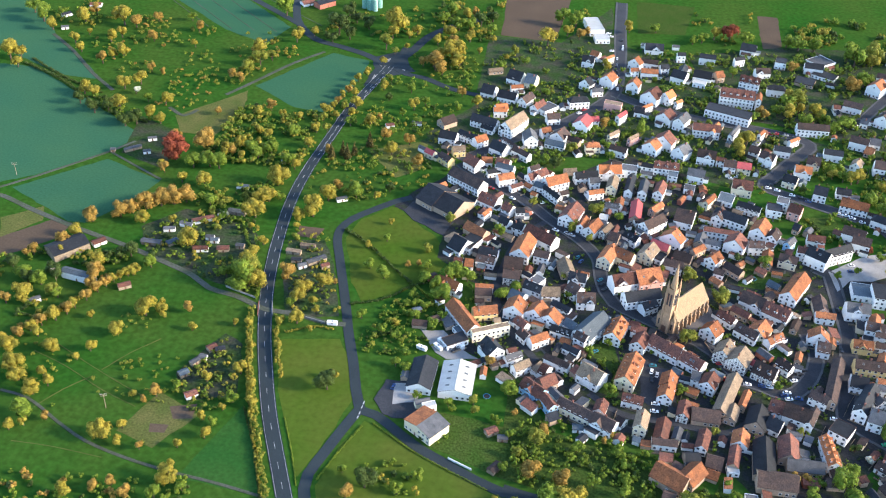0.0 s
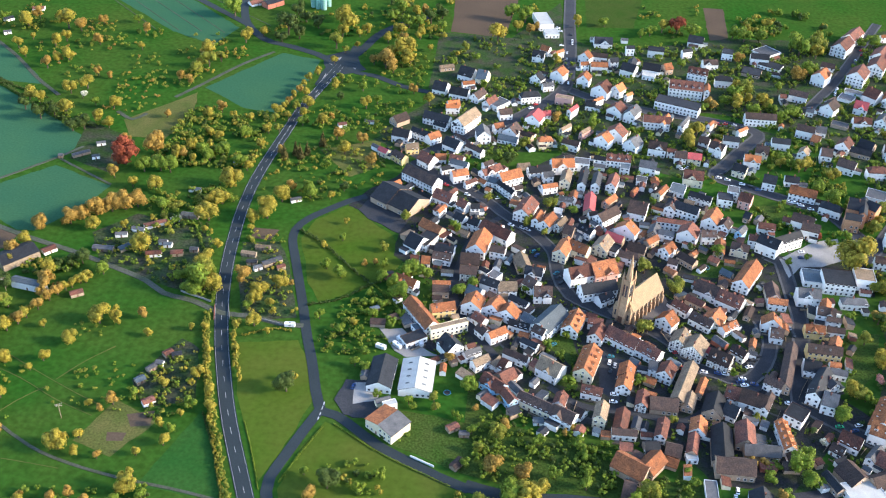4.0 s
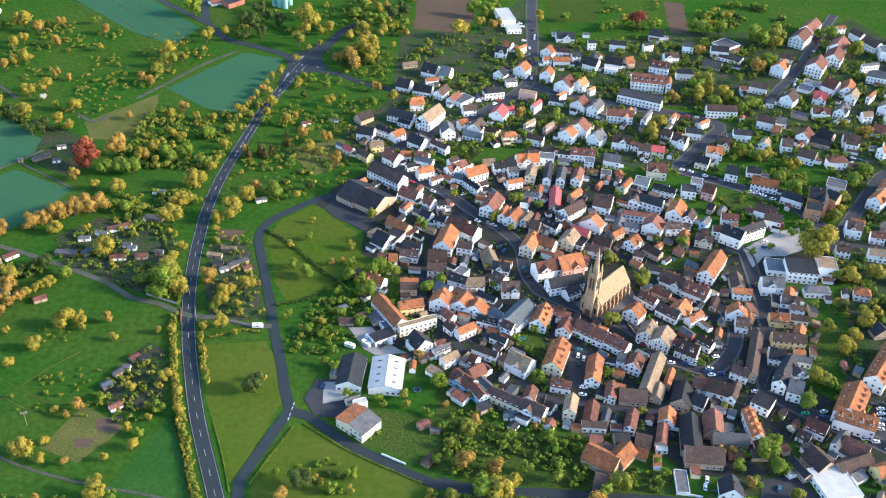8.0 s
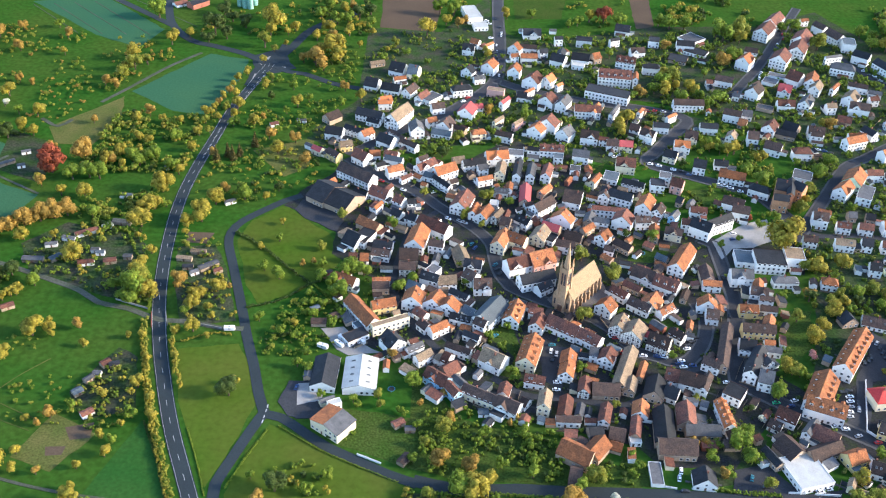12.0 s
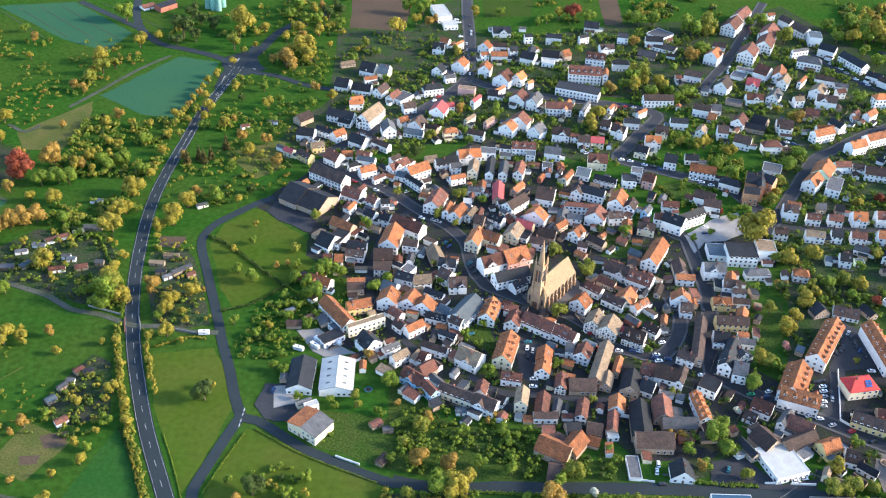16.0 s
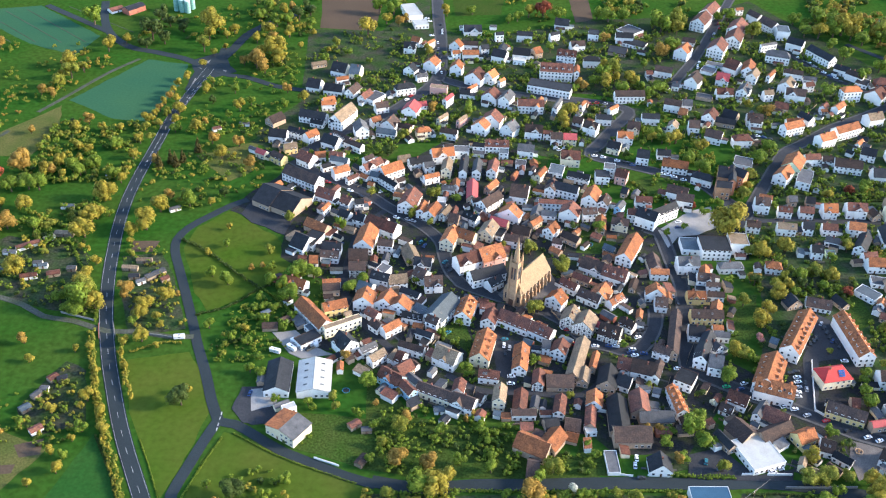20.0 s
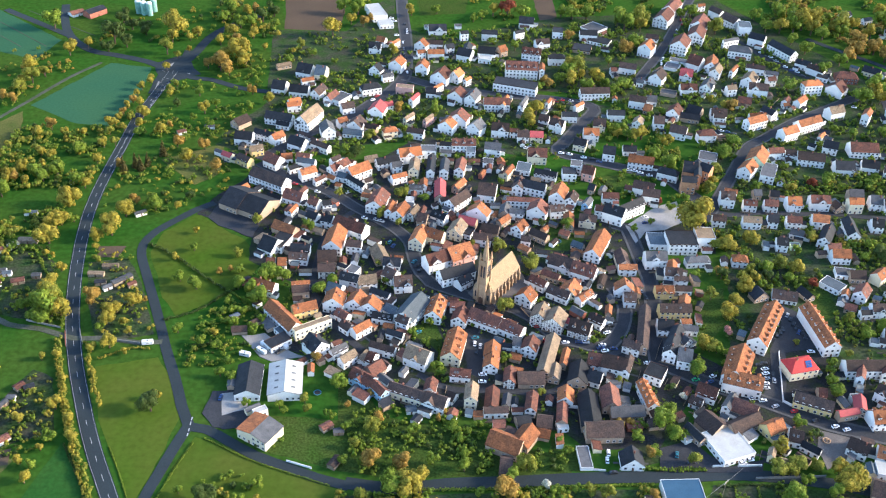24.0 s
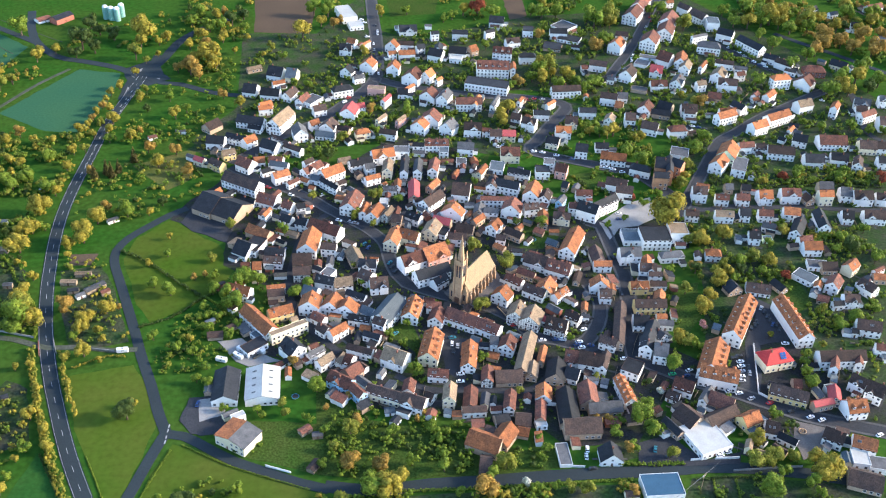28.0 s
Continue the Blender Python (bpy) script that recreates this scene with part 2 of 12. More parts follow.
def ribbon(line, low, high, z0, z1, v, f):
    """A strip between two offsets of a line, z1 high, with closed sides down to z0."""
    rows = side_lines(line, (low, high))
    k = len(v)
    for a, b in rows:
        v += [(a.x, a.y, z0), (a.x, a.y, z1), (b.x, b.y, z1), (b.x, b.y, z0)]
    for i in range(len(rows) - 1):
        s = k + 4 * i
        f += [(s, s + 4, s + 5, s + 1), (s + 1, s + 5, s + 6, s + 2), (s + 2, s + 6, s + 7, s + 3)]


PAVED = set()


def pave(line, half):
    """Notes the ground that a way covers, so that nothing grows on it."""
    for p in line:
        for i in range(-2, 3):
            for j in range(-2, 3):
                if math.hypot(i, j) * half / 2 <= half + 0.1:
                    PAVED.add((int((p.x + i * half / 2) // 2), int((p.y + j * half / 2) // 2)))


def is_paved(x, y):
    return (int(x // 2), int(y // 2)) in PAVED


def road(name, pts, width, mat, z=0.06, label="", category="road"):
    v, f = [], []
    pave(smooth_line(pts, 2.0), width / 2 + 1.2)
    ribbon(smooth_line(pts), -width / 2, width / 2, -0.1, z, v, f)
    return tagged(put(name, solid(name, v, f, [mat]), None, None, label), "", category, "", "structure")


def kerbs(pts, width, walk=1.5):
    """Raised pavements along both sides of a street."""
    line = smooth_line(pts)
    for s in (-1, 1):
        v, f = [], []
        a, b = sorted((s * width / 2, s * (width / 2 + walk)))
        ribbon(line, a, b, -0.1, 0.3, v, f)
        tagged(put("pavement", solid("pavement", v, f, [PAVING]), None, None, "raised grey concrete pavement beside the street"), "", "pavement", "", "structure")


def land(name, pts, z, mat, label, category="field", kind="structure"):
    """A flat patch of ground with soft, uneven edges."""
    pts = [Vector(p) for p in pts]
    ring = []
    for i, p in enumerate(pts):
        q = pts[(i + 1) % len(pts)]
        k = max(1, int((q - p).length / 5))
        side = Vector((-(q - p).y, (q - p).x)).normalized()
        for j in range(k):
            c = p.lerp(q, j / k)
            ring.append(c + side * noise.noise(Vector((c.x * 0.11, c.y * 0.11, 3))) * 1.2)
    if category in ("parking", "yard", "square"):
        flat = [(c.x, c.y) for c in pts]
        for i in range(int(min(p[0] for p in flat) // 2), int(max(p[0] for p in flat) // 2) + 1):
            for j in range(int(min(p[1] for p in flat) // 2), int(max(p[1] for p in flat) // 2) + 1):
                if inside((i * 2 + 1, j * 2 + 1), flat):
                    PAVED.add((i, j))
    n = len(ring)
    me = solid(name, [(c.x, c.y, z) for c in ring] + [(c.x, c.y, -0.2) for c in ring], [tuple(range(n))] + [(i, i + n, (i + 1) % n + n, (i + 1) % n) for i in range(n)], [mat])
    return tagged(put(name, me, None, None, label), "", category, "", kind)


# ---- houses ----
def unit_window():
    """A window one metre square round its centre, outside towards +y: a frame round a set-back pane."""
    o, i, d = 0.5, 0.42, 0.1
    ring = [(-1, -1), (1, -1), (1, 1), (-1, 1)]
    v = [(x * o, d, z * o) for x, z in ring] + [(x * i, d, z * i) for x, z in ring] + [(x * i, 0.03, z * i) for x, z in ring] + [(x * o, -0.1, z * o) for x, z in ring]
    f = [(a, (a + 1) % 4, 4 + (a + 1) % 4, 4 + a) for a in range(4)] + [(4 + a, 4 + (a + 1) % 4, 8 + (a + 1) % 4, 8 + a) for a in range(4)] + [((a + 1) % 4, a, 12 + a, 12 + (a + 1) % 4) for a in range(4)] + [(8, 9, 10, 11)]
    return solid("window", v, f, [WHITE, GLASS], [0] * 12 + [1])


WINDOW = unit_window()
DOOR = boxes("door", [(-0.5, -0.1, 0, 0.5, 0.06, 2.05)], DOORS)
SKYLIGHT = solid("skylight", [(-0.5, -0.6, 0), (0.5, -0.6, 0), (0.5, 0.6, 0), (-0.5, 0.6, 0), (-0.5, -0.6, 0.12), (0.5, -0.6, 0.12), (0.5, 0.6, 0.12), (-0.5, 0.6, 0.12), (-0.4, -0.5, 0.13), (0.4, -0.5, 0.13), (0.4, 0.5, 0.13), (-0.4, 0.5, 0.13)],
                 [(0, 1, 5, 4), (1, 2, 6, 5), (2, 3, 7, 6), (3, 0, 4, 7), (4, 5, 9, 8), (5, 6, 10, 9), (6, 7, 11, 10), (7, 4, 8, 11), (8, 9, 10, 11)], [CONCRETE, PANE], [0] * 8 + [1])
CHIMNEY = boxes("chimney", [(-0.35, -0.35, -1.6, 0.35, 0.35, 1.0), (-0.45, -0.45, 1.0, 0.45, 0.45, 1.15), (-0.2, -0.2, 1.15, 0.2, 0.2, 1.4)], BRICK)
ROOF_WORDS = {"o": "orange clay tiled", "O": "fresh bright orange tiled", "r": "weathered red-brown tiled", "R": "crimson tiled", "S": "bright red tiled", "b": "dark brown tiled", "k": "dark slate", "g": "grey tiled", "u": "blue-grey sheet", "B": "plain blue sheet metal", "d": "tan tiled", "W": "white sheet metal", "y": "straw-coloured"}
WALL_WORDS = {"w": "white rendered", "c": "cream rendered", "y": "yellow rendered", "s": "tan sandstone", "p": "pink rendered", "l": "light blue rendered", "n": "pale green rendered", "r": "red brick", "e": "orange brick", "t": "half-timbered"}


def slab(v, f, corners, thick):
    """A roof slope: four corners, thickened downwards."""
    k = len(v)
    v += [tuple(c) for c in corners] + [(c[0], c[1], c[2] - thick) for c in corners]
    f += [tuple(k + i for i in q) for q in ((0, 1, 2, 3), (7, 6, 5, 4), (0, 4, 5, 1), (1, 5, 6, 2), (2, 6, 7, 3), (3, 7, 4, 0))]


# which material each face of a gabled roof takes: slopes, edge boards, the other slope
ROOF_SLOTS = [0, 1, 1, 1, 1, 1] + [2, 1, 1, 1, 1, 1] + [0, 0, 0, 0]


def gable_roof(l, w, he, tp, eave=0.4, verge=0.3):
    hr, y1 = he + w / 2 * tp + 0.18, w / 2 + eave
    ze, x = he + 0.18 - eave * tp, l / 2 + verge
    v, f = [], []
    slab(v, f, [(-x, -y1, ze), (x, -y1, ze), (x, 0, hr), (-x, 0, hr)], 0.2)
    slab(v, f, [(x, y1, ze), (-x, y1, ze), (-x, 0, hr), (x, 0, hr)], 0.2)
    k = len(v)
    v += [(-x, -0.14, hr - 0.05), (-x, 0.14, hr - 0.05), (-x, 0, hr + 0.08), (x, -0.14, hr - 0.05), (x, 0.14, hr - 0.05), (x, 0, hr + 0.08)]
    f += [(k, k + 3, k + 5, k + 2), (k + 4, k + 1, k + 2, k + 5), (k, k + 2, k + 1), (k + 3, k + 4, k + 5)]
    return v, f


def hip_roof(l, w, he, tp, eave=0.4):
    x, y, r = l / 2 + eave, w / 2 + eave, max(l / 2 - w * 0.4, 0.3)
    ze, hr = he - eave * tp + 0.15, he + w / 2 * tp + 0.15
    v = [(-x, -y, ze), (x, -y, ze), (x, y, ze), (-x, y, ze), (-r, 0, hr), (r, 0, hr)] + [(-x, -y, ze - 0.2), (x, -y, ze - 0.2), (x, y, ze - 0.2), (-x, y, ze - 0.2)]
    f = [(0, 1, 5, 4), (2, 3, 4, 5), (1, 2, 5), (3, 0, 4), (0, 6, 7, 1), (1, 7, 8, 2), (2, 8, 9, 3), (3, 9, 6, 0), (9, 8, 7, 6)]
    return v, f


def dormer(parent, x, y, z, out, r, wl):
    """A small gabled dormer that stands on a slope; out: +1 or -1 for the slope's side."""
    w, h, d = 1.7, 1.25, 2.2
    a, b = (y, y - out * d)
    ym, yM = min(a, b), max(a, b)
    body = put("dormer", boxes("dormer", [(x - w / 2, ym, z - 0.8, x + w / 2, yM, z + h)], WALL[wl]), parent)
    v, f = [], []
    y0, y1 = (y + 0.25 * out, y - out * (d + 1.0))
    t = z + h + 0.85
    slab(v, f, [(x - w / 2 - 0.2, y0, z + h - 0.05), (x, y0, t), (x, y1, t), (x - w / 2 - 0.2, y1, z + h - 0.05)], 0.15)
    slab(v, f, [(x + w / 2 + 0.2, y0, z + h - 0.05), (x + w / 2 + 0.2, y1, z + h - 0.05), (x, y1, t), (x, y0, t)], 0.15)
    k = len(v)
    v += [(x - w / 2, y + out * 0.02, z + h - 0.05), (x + w / 2, y + out * 0.02, z + h - 0.05), (x, y + out * 0.02, t - 0.12)]
    f.append((k, k + 1, k + 2))
    put("dormer_roof", solid("dormer_roof", v, f, [ROOF[r]]), body)
    put("window", WINDOW, body, pose(x, y, z + 0.55, 0, 0, 0 if out > 0 else 180) @ Matrix.Diagonal((1.1, 1, 1.05, 1)))


rnd = random.Random(7)


def house(x, y, a, l, w, he, tp, r, wl, extra="", name="house", most=9):
    """A house at (x, y), its ridge at a degrees, l long and w wide, with eaves at he and a roof of slope tp (0: flat)."""
    if name == "house":
        name = "row_house" if l > 17 else "flat_roofed_house" if tp == 0 else "villa" if extra == "h" else "half_timbered_house" if wl == "t" else "cottage" if l * w < 82 else "house"
    top = put(name, None, None, pose(x, y, 0, 0, 0, a))
    form = "flat roof" if tp == 0 else "hipped roof" if extra == "h" else "roof"
    words = name.replace("_", " ").replace("half timbered ", "").replace("flat roofed ", "")
    tagged(top, "%s %s with a %s %s" % (WALL_WORDS[wl], words, ROOF_WORDS[r], form), words)
    hx, hy = l / 2, w / 2
    if tp == 0:
        v, f = prism([(-hx, -hy), (hx, -hy), (hx, hy), (-hx, hy)], 0, he - 0.35)
        put("wall", solid("wall", v, f, [WALL[wl]]), top)
        put("roof", boxes("roof", [(-hx + 0.12, -hy + 0.12, he - 0.4, hx - 0.12, hy - 0.12, he - 0.12)], ROOF[r]), top)
        t = 0.12
        put("parapet", boxes("parapet", [(-hx - 0.05, -hy - 0.05, he - 0.45, hx + 0.05, -hy + t, he + 0.12), (-hx - 0.05, hy - t, he - 0.45, hx + 0.05, hy + 0.05, he + 0.12), (-hx - 0.05, -hy + t, he - 0.45, -hx + t, hy - t, he + 0.12), (hx - t, -hy + t, he - 0.45, hx + 0.05, hy - t, he + 0.12)], TIMBER if r == "k" else WHITE if wl == "w" else WALL[wl]), top)
    elif extra == "h":
        v, f = prism([(-hx, -hy), (hx, -hy), (hx, hy), (-hx, hy)], 0, he)
        put("wall", solid("wall", v, f, [WALL[wl]]), top)
        v, f = hip_roof(l, w, he, tp)
        put("roof", solid("roof", v, f, [ROOF[r]]), top)
    else:
        hr = he + hy * tp
        ring = [(-hy, 0), (hy, 0), (hy, he), (0, hr), (-hy, he)]
        v = [(-hx, p, q) for p, q in ring] + [(hx, p, q) for p, q in ring]
        put("wall", solid("wall", v, [(4, 3, 2, 1, 0), (5, 6, 7, 8, 9)] + [(i, (i + 1) % 5, 5 + (i + 1) % 5, 5 + i) for i in range(5)], [WALL[wl]]), top)
        v, f = gable_roof(l, w, he, tp)
        edge = WHITE if wl in "wcl" and rnd.random() < 0.6 else TIMBER
        put("roof", solid("roof", v, f, [ROOF[extra[1]] if extra[:1] == "2" else ROOF[r], edge, ROOF[r]], ROOF_SLOTS), top)
    if r == "W" and tp > 0:
        for s in (-1, 1):
            for i in range(4):
                put("skylight", SKYLIGHT, top, pose((i - 1.5) * l * 0.22, s * hy * 0.5, he + hy * 0.5 * tp + 0.19, -math.degrees(math.atan(tp)) * s, 0, 0) @ Matrix.Diagonal((1.0, 1.8, 1, 1)))
    turn = pose(0, 0, 0, 0, 0, a)
    sides = [(l, Vector((0, -hy, 0)), 180), (l, Vector((0, hy, 0)), 0), (w, Vector((hx, 0, 0)), -90), (w, Vector((-hx, 0, 0)), 90)]
    # the street fronts have the windows: the two walls that look most to the south and the sides
    sides.sort(key=lambda s: (turn @ s[1].normalized()).y + 0.25 * abs((turn @ s[1].normalized()).x))
    floors = max(1, round((he - 0.3) / 2.8))
    made = 0
    for k, (wide, mid, rz) in enumerate(sides[:2]):
        n = max(1, int(wide / (2.7 if k == 0 else 3.2)))
        base = pose(mid.x, mid.y, 0, 0, 0, rz)
        for fl in range(floors):
            if he < 2.8:
                continue
            for i in range(n):
                if made >= most:
                    break
                u = (i + 0.5) / n * wide - wide / 2
                if k == 0 and fl == 0 and i == n // 2 and wl != "s":
                    put("door", DOOR, top, base @ pose(u, 0, 0))
                    continue
                put("window", WINDOW, top, base @ pose(u, 0, fl * 2.8 + 1.55) @ Matrix.Diagonal((1.45, 1, 1.55, 1)))
                made += 1
        if tp > 0.5 and extra != "h" and wide == w and w > 6 and k == 0:
            put("window", WINDOW, top, base @ pose(0, 0, he + 1.0) @ Matrix.Diagonal((1.1, 1, 1.2, 1)))
    if tp > 0.5 and wl != "s" and min(l, w) > 5:
        if rnd.random() < 0.8 and y < 760:
            cx, cy = (rnd.random() - 0.5) * l * 0.6, (rnd.random() - 0.5) * w * 0.25
            put("chimney", CHIMNEY, top, pose(cx, cy, he + (hy - abs(cy)) * tp + 0.3))
        if rnd.random() < 0.45 and y < 560 and extra != "h":
            s, t = (1 if sides[0][1].y > 0 or sides[1][1].y > 0 else -1), math.degrees(math.atan(tp))
            for q in range(rnd.choice((1, 2, 2))):
                cy = s * hy * 0.5
                put("skylight", SKYLIGHT, top, pose((rnd.random() - 0.5) * l * 0.7, cy, he + hy * 0.5 * tp + 0.19, -t * s, 0, 0))
    if name in ("house", "cottage") and tp > 0.5 and extra == "" and l > 8 and w > 7 and rnd.random() < 0.4:
        # a gable standing across the roof on the better lit front
        s = -1 if (turn @ Vector((0, -1, 0))).y < 0.1 else 1
        gw, gx = rnd.uniform(0.32, 0.45) * l, rnd.uniform(-0.22, 0.22) * l
        gt, q0, q1 = he + gw * 0.5 * 0.9 + rnd.uniform(0.3, 0.8), hy * 0.1, hy + 0.25
        gh = gt - gw * 0.45
        v, f = prism([(gx - gw / 2, s * q0), (gx + gw / 2, s * q0), (gx + gw / 2, s * q1), (gx - gw / 2, s * q1)], max(0.0, he - 5.0), gh)
        k = len(v)
        v += [(gx - gw / 2, s * q1, gh), (gx + gw / 2, s * q1, gh), (gx, s * q1, gt)]
        f += [(k, k + 1, k + 2)]
        front = put("cross_gable", solid("cross_gable", v, f, [WALL[wl]]), top, None, "gable across the roof")
        v, f = [], []
        for e in (-1, 1):
            slab(v, f, [(gx + e * (gw / 2 + 0.3), s * q0, gh - 0.27 + 0.15), (gx + e * (gw / 2 + 0.3), s * (q1 + 0.3), gh - 0.27 + 0.15), (gx, s * (q1 + 0.3), gt + 0.15), (gx, s * q0, gt + 0.15)], 0.15)
        put("gable_roof", solid("gable_roof", v, f, [ROOF[r]]), front)
        put("window", WINDOW, front, pose(gx, s * q1, gh - 0.3, 0, 0, 0 if s > 0 else 180) @ Matrix.Diagonal((1.5, 1, 1.3, 1)))
    if extra == "d":
        n = max(2, int(l / 4.5))
        for s in (-1, 1):
            for i in range(n):
                dormer(top, (i + 0.5) / n * l - hx, s * hy * 0.72, he + hy * 0.28 * tp + 0.1, s, r, wl)
    if wl == "t":
        items = []
        for s in (-1, 1):
            for z in (0.15, 2.75, he - 0.12):
                items += [(-hx, s * hy - 0.05, z - 0.09, hx, s * hy + 0.05, z + 0.09), (s * hx - 0.05, -hy, z - 0.09, s * hx + 0.05, hy, z + 0.09)]
            for i in range(int(l / 1.3) + 1):
                u = -hx + i * l / int(l / 1.3)
                items.append((u - 0.09, s * hy - 0.045, 0, u + 0.09, s * hy + 0.045, he))
            for i in range(int(w / 1.3) + 1):
                u = -hy + i * w / int(w / 1.3)
                items.append((s * hx - 0.045, u - 0.09, 0, s * hx + 0.045, u + 0.09, he + (hy - abs(u)) * tp - 0.1))
        put("timber_frame", boxes("timber_frame", items, TIMBER), top, None, "dark timber framing")
    if name in ("house", "cottage", "villa") and he > 3.5 and rnd.random() < 0.5:
        # a low wing or garage set against one wall
        wide, mid, rz = sides[rnd.choice((0, 1, 2, 3))]
        aw, ad, ah = min(wide * 0.8, rnd.uniform(3.0, 6.0)), rnd.uniform(2.6, 4.5), rnd.uniform(2.3, 3.0)
        u = (wide - aw) / 2 * rnd.choice((-1, 1))
        spot = pose(x, y, 0, 0, 0, a) @ pose(mid.x, mid.y, 0, 0, 0, rz) @ Vector((u, ad, 0))
        if is_paved(spot.x, spot.y):
            return top
        me = boxes("wing", [(u - aw / 2, -0.1, 0, u + aw / 2, ad, ah), (u - aw / 2 - 0.15, 0.02, ah, u + aw / 2 + 0.15, ad + 0.15, ah + 0.18)], WALL[wl])
        me.materials.append(ROOF[rnd.choice("kkgrbu")])
        me.polygons.foreach_set("material_index", [0] * 6 + [1] * 6)
        put("wing", me, top, pose(mid.x, mid.y, 0, 0, 0, rz), "low flat-roofed wing")
    return top


# ---- trees ----
def crown_mesh(seed, leaves_n, flat=0.8, cone=False, lobes_n=11, size=1.0):
    """A crown about one across its half-width: lobes set with small leaf sprays round a rough dark inside."""
    q = np.random.RandomState(seed)
    lobes = []
    if cone:
        for i in range(9):
            h = i / 9
            for j in range(5 - i // 2):
                b = q.rand() * 6.28
                lobes.append((math.cos(b) * 0.5 * (1 - h), math.sin(b) * 0.5 * (1 - h), h * 2.6 - 1.0, 0.42 * (1 - h) + 0.1))
    else:
        for i in range(lobes_n):
            d = q.normal(size=3)
            d /= np.linalg.norm(d)
            k = 0.30 + 0.32 * q.rand()
            lobes.append((d[0] * k * 1.15, d[1] * k * 1.15, d[2] * k * flat, 0.34 + 0.2 * q.rand()))
    v, f = [], []
    share = np.array([c[3] ** 2 for c in lobes])
    pick = q.choice(len(lobes), leaves_n, p=share / share.sum())
    for i in pick:
        cx, cy, cz, r = lobes[i]
        d = q.normal(size=3)
        d /= np.linalg.norm(d)
        if d[2] < -0.5:
            d[2] *= -1
        p = np.array((cx, cy, cz)) + d * r * (0.72 + 0.38 * q.rand())
        s = (0.055 + 0.055 * q.rand()) * size
        e = np.cross(d, q.normal(size=3))
        e /= np.linalg.norm(e) + 1e-9
        g = np.cross(d, e) + 0.6 * d * (q.rand() - 0.5)
        k = len(v)
        for su, sv in ((-1, -0.6), (0.2, -1), (1, 0.5), (-0.3, 1)):
            v.append(tuple(p + e * su * s + g * sv * s))
        f.append((k, k + 1, k + 2, k + 3))
    for cx, cy, cz, r in lobes:
        bm = bmesh.new()
        bmesh.ops.create_icosphere(bm, subdivisions=1, radius=r * (0.66 if leaves_n > 500 else 0.74))
        k = len(v)
        for o in bm.verts:
            j = 1 + 0.35 * (q.rand() - 0.5)
            v.append((cx + o.co.x * j, cy + o.co.y * j, cz + o.co.z * j * 0.9))
        for t in bm.faces:
            f.append(tuple(k + o.index for o in t.verts))
        bm.free()
    return v, f


def trunk_mesh(seed, bare=False):
    """A tapered trunk one high with forked limbs."""
    q = np.random.RandomState(seed)
    v, f = [], []

    def limb(a, b, r0, r1):
        a, b = Vector(a), Vector(b)
        d = (b - a).normalized()
        e = d.orthogonal().normalized()
        g = d.cross(e)
        k = len(v)
        for c, r in ((a, r0), (b, r1)):
            for i in range(6):
                t = i * math.pi / 3
                v.append(tuple(c + (e * math.cos(t) + g * math.sin(t)) * r))
        f.extend([(k + i, k + (i + 1) % 6, k + 6 + (i + 1) % 6, k + 6 + i) for i in range(6)])

    limb((0, 0, 0), (0.01, 0.01, 0.45), 0.05, 0.036)
    limb((0.01, 0.01, 0.45), (0.02, 0, 0.85), 0.036, 0.012)
    for i in range(6):
        t = i * 1.05 + q.rand()
        h = 0.32 + 0.08 * i * 0.7
        limb((0.01, 0.01, h), (math.cos(t) * 0.26, math.sin(t) * 0.26, h + 0.24), 0.022, 0.008)
    return v, f


CROWNS = {}
TRUNKS = [solid("trunk", *trunk_mesh(i), [BARK]) for i in range(3)]
for c in LEAF:
    CROWNS[c] = [solid("crown", *crown_mesh(10 * i + ord(c), 1700, 0.8 + 0.1 * (i % 2), c == "C", size=0.82), [LEAF[c]]) for i in range(4)] + [solid("crown", *crown_mesh(10 * i + ord(c), 650, 0.8 + 0.1 * (i % 2), c == "C", 7), [LEAF[c]]) for i in range(4, 8)]
LEAF_WORDS = {"l": "lime-green spring leaves", "y": "yellow-green spring leaves", "o": "copper-yellow young leaves", "g": "fresh green leaves", "d": "dense dark green leaves", "r": "dark red leaves", "w": "white blossom", "p": "pink blossom", "C": "dark brownish needles"}


FAR_TREES = {}


def tree(x, y, r, c, tall=1.0):
    """A tree with a crown of radius r; those far behind the village are joined later."""
    h = r * 2.2 * tall
    if y > 610:
        FAR_TREES.setdefault(c, []).append((x, y, r, h))
        return None
    name = "conifer" if c == "C" else "fruit_tree" if r < 3.4 else "tree"
    top = put(name, None, None, pose(x, y, 0, 0, 0, rnd.random() * 360))
    size = "small" if r < 2.6 else "large" if r > 5 else "mid-sized"
    kind = {"conifer": "conifer", "fruit_tree": "fruit tree", "tree": "broadleaf tree"}[name]
    tagged(top, "%s %s with %s standing in grass" % (size, kind, LEAF_WORDS[c]), "tree", "", "")
    put("trunk", TRUNKS[rnd.randrange(3)], top, Matrix.Diagonal((r * 2, r * 2, h * 0.75, 1)))
    put("crown", CROWNS[c][rnd.randrange(4) + (4 if r < 4.2 else 0)], top, pose(0, 0, h - r * 1.05, 0, 0, rnd.random() * 360) @ Matrix.Diagonal((r * 1.08, r * (0.95 + 0.15 * rnd.random()), r * 1.1 if c != "C" else r * 1.5, 1)))
    return top


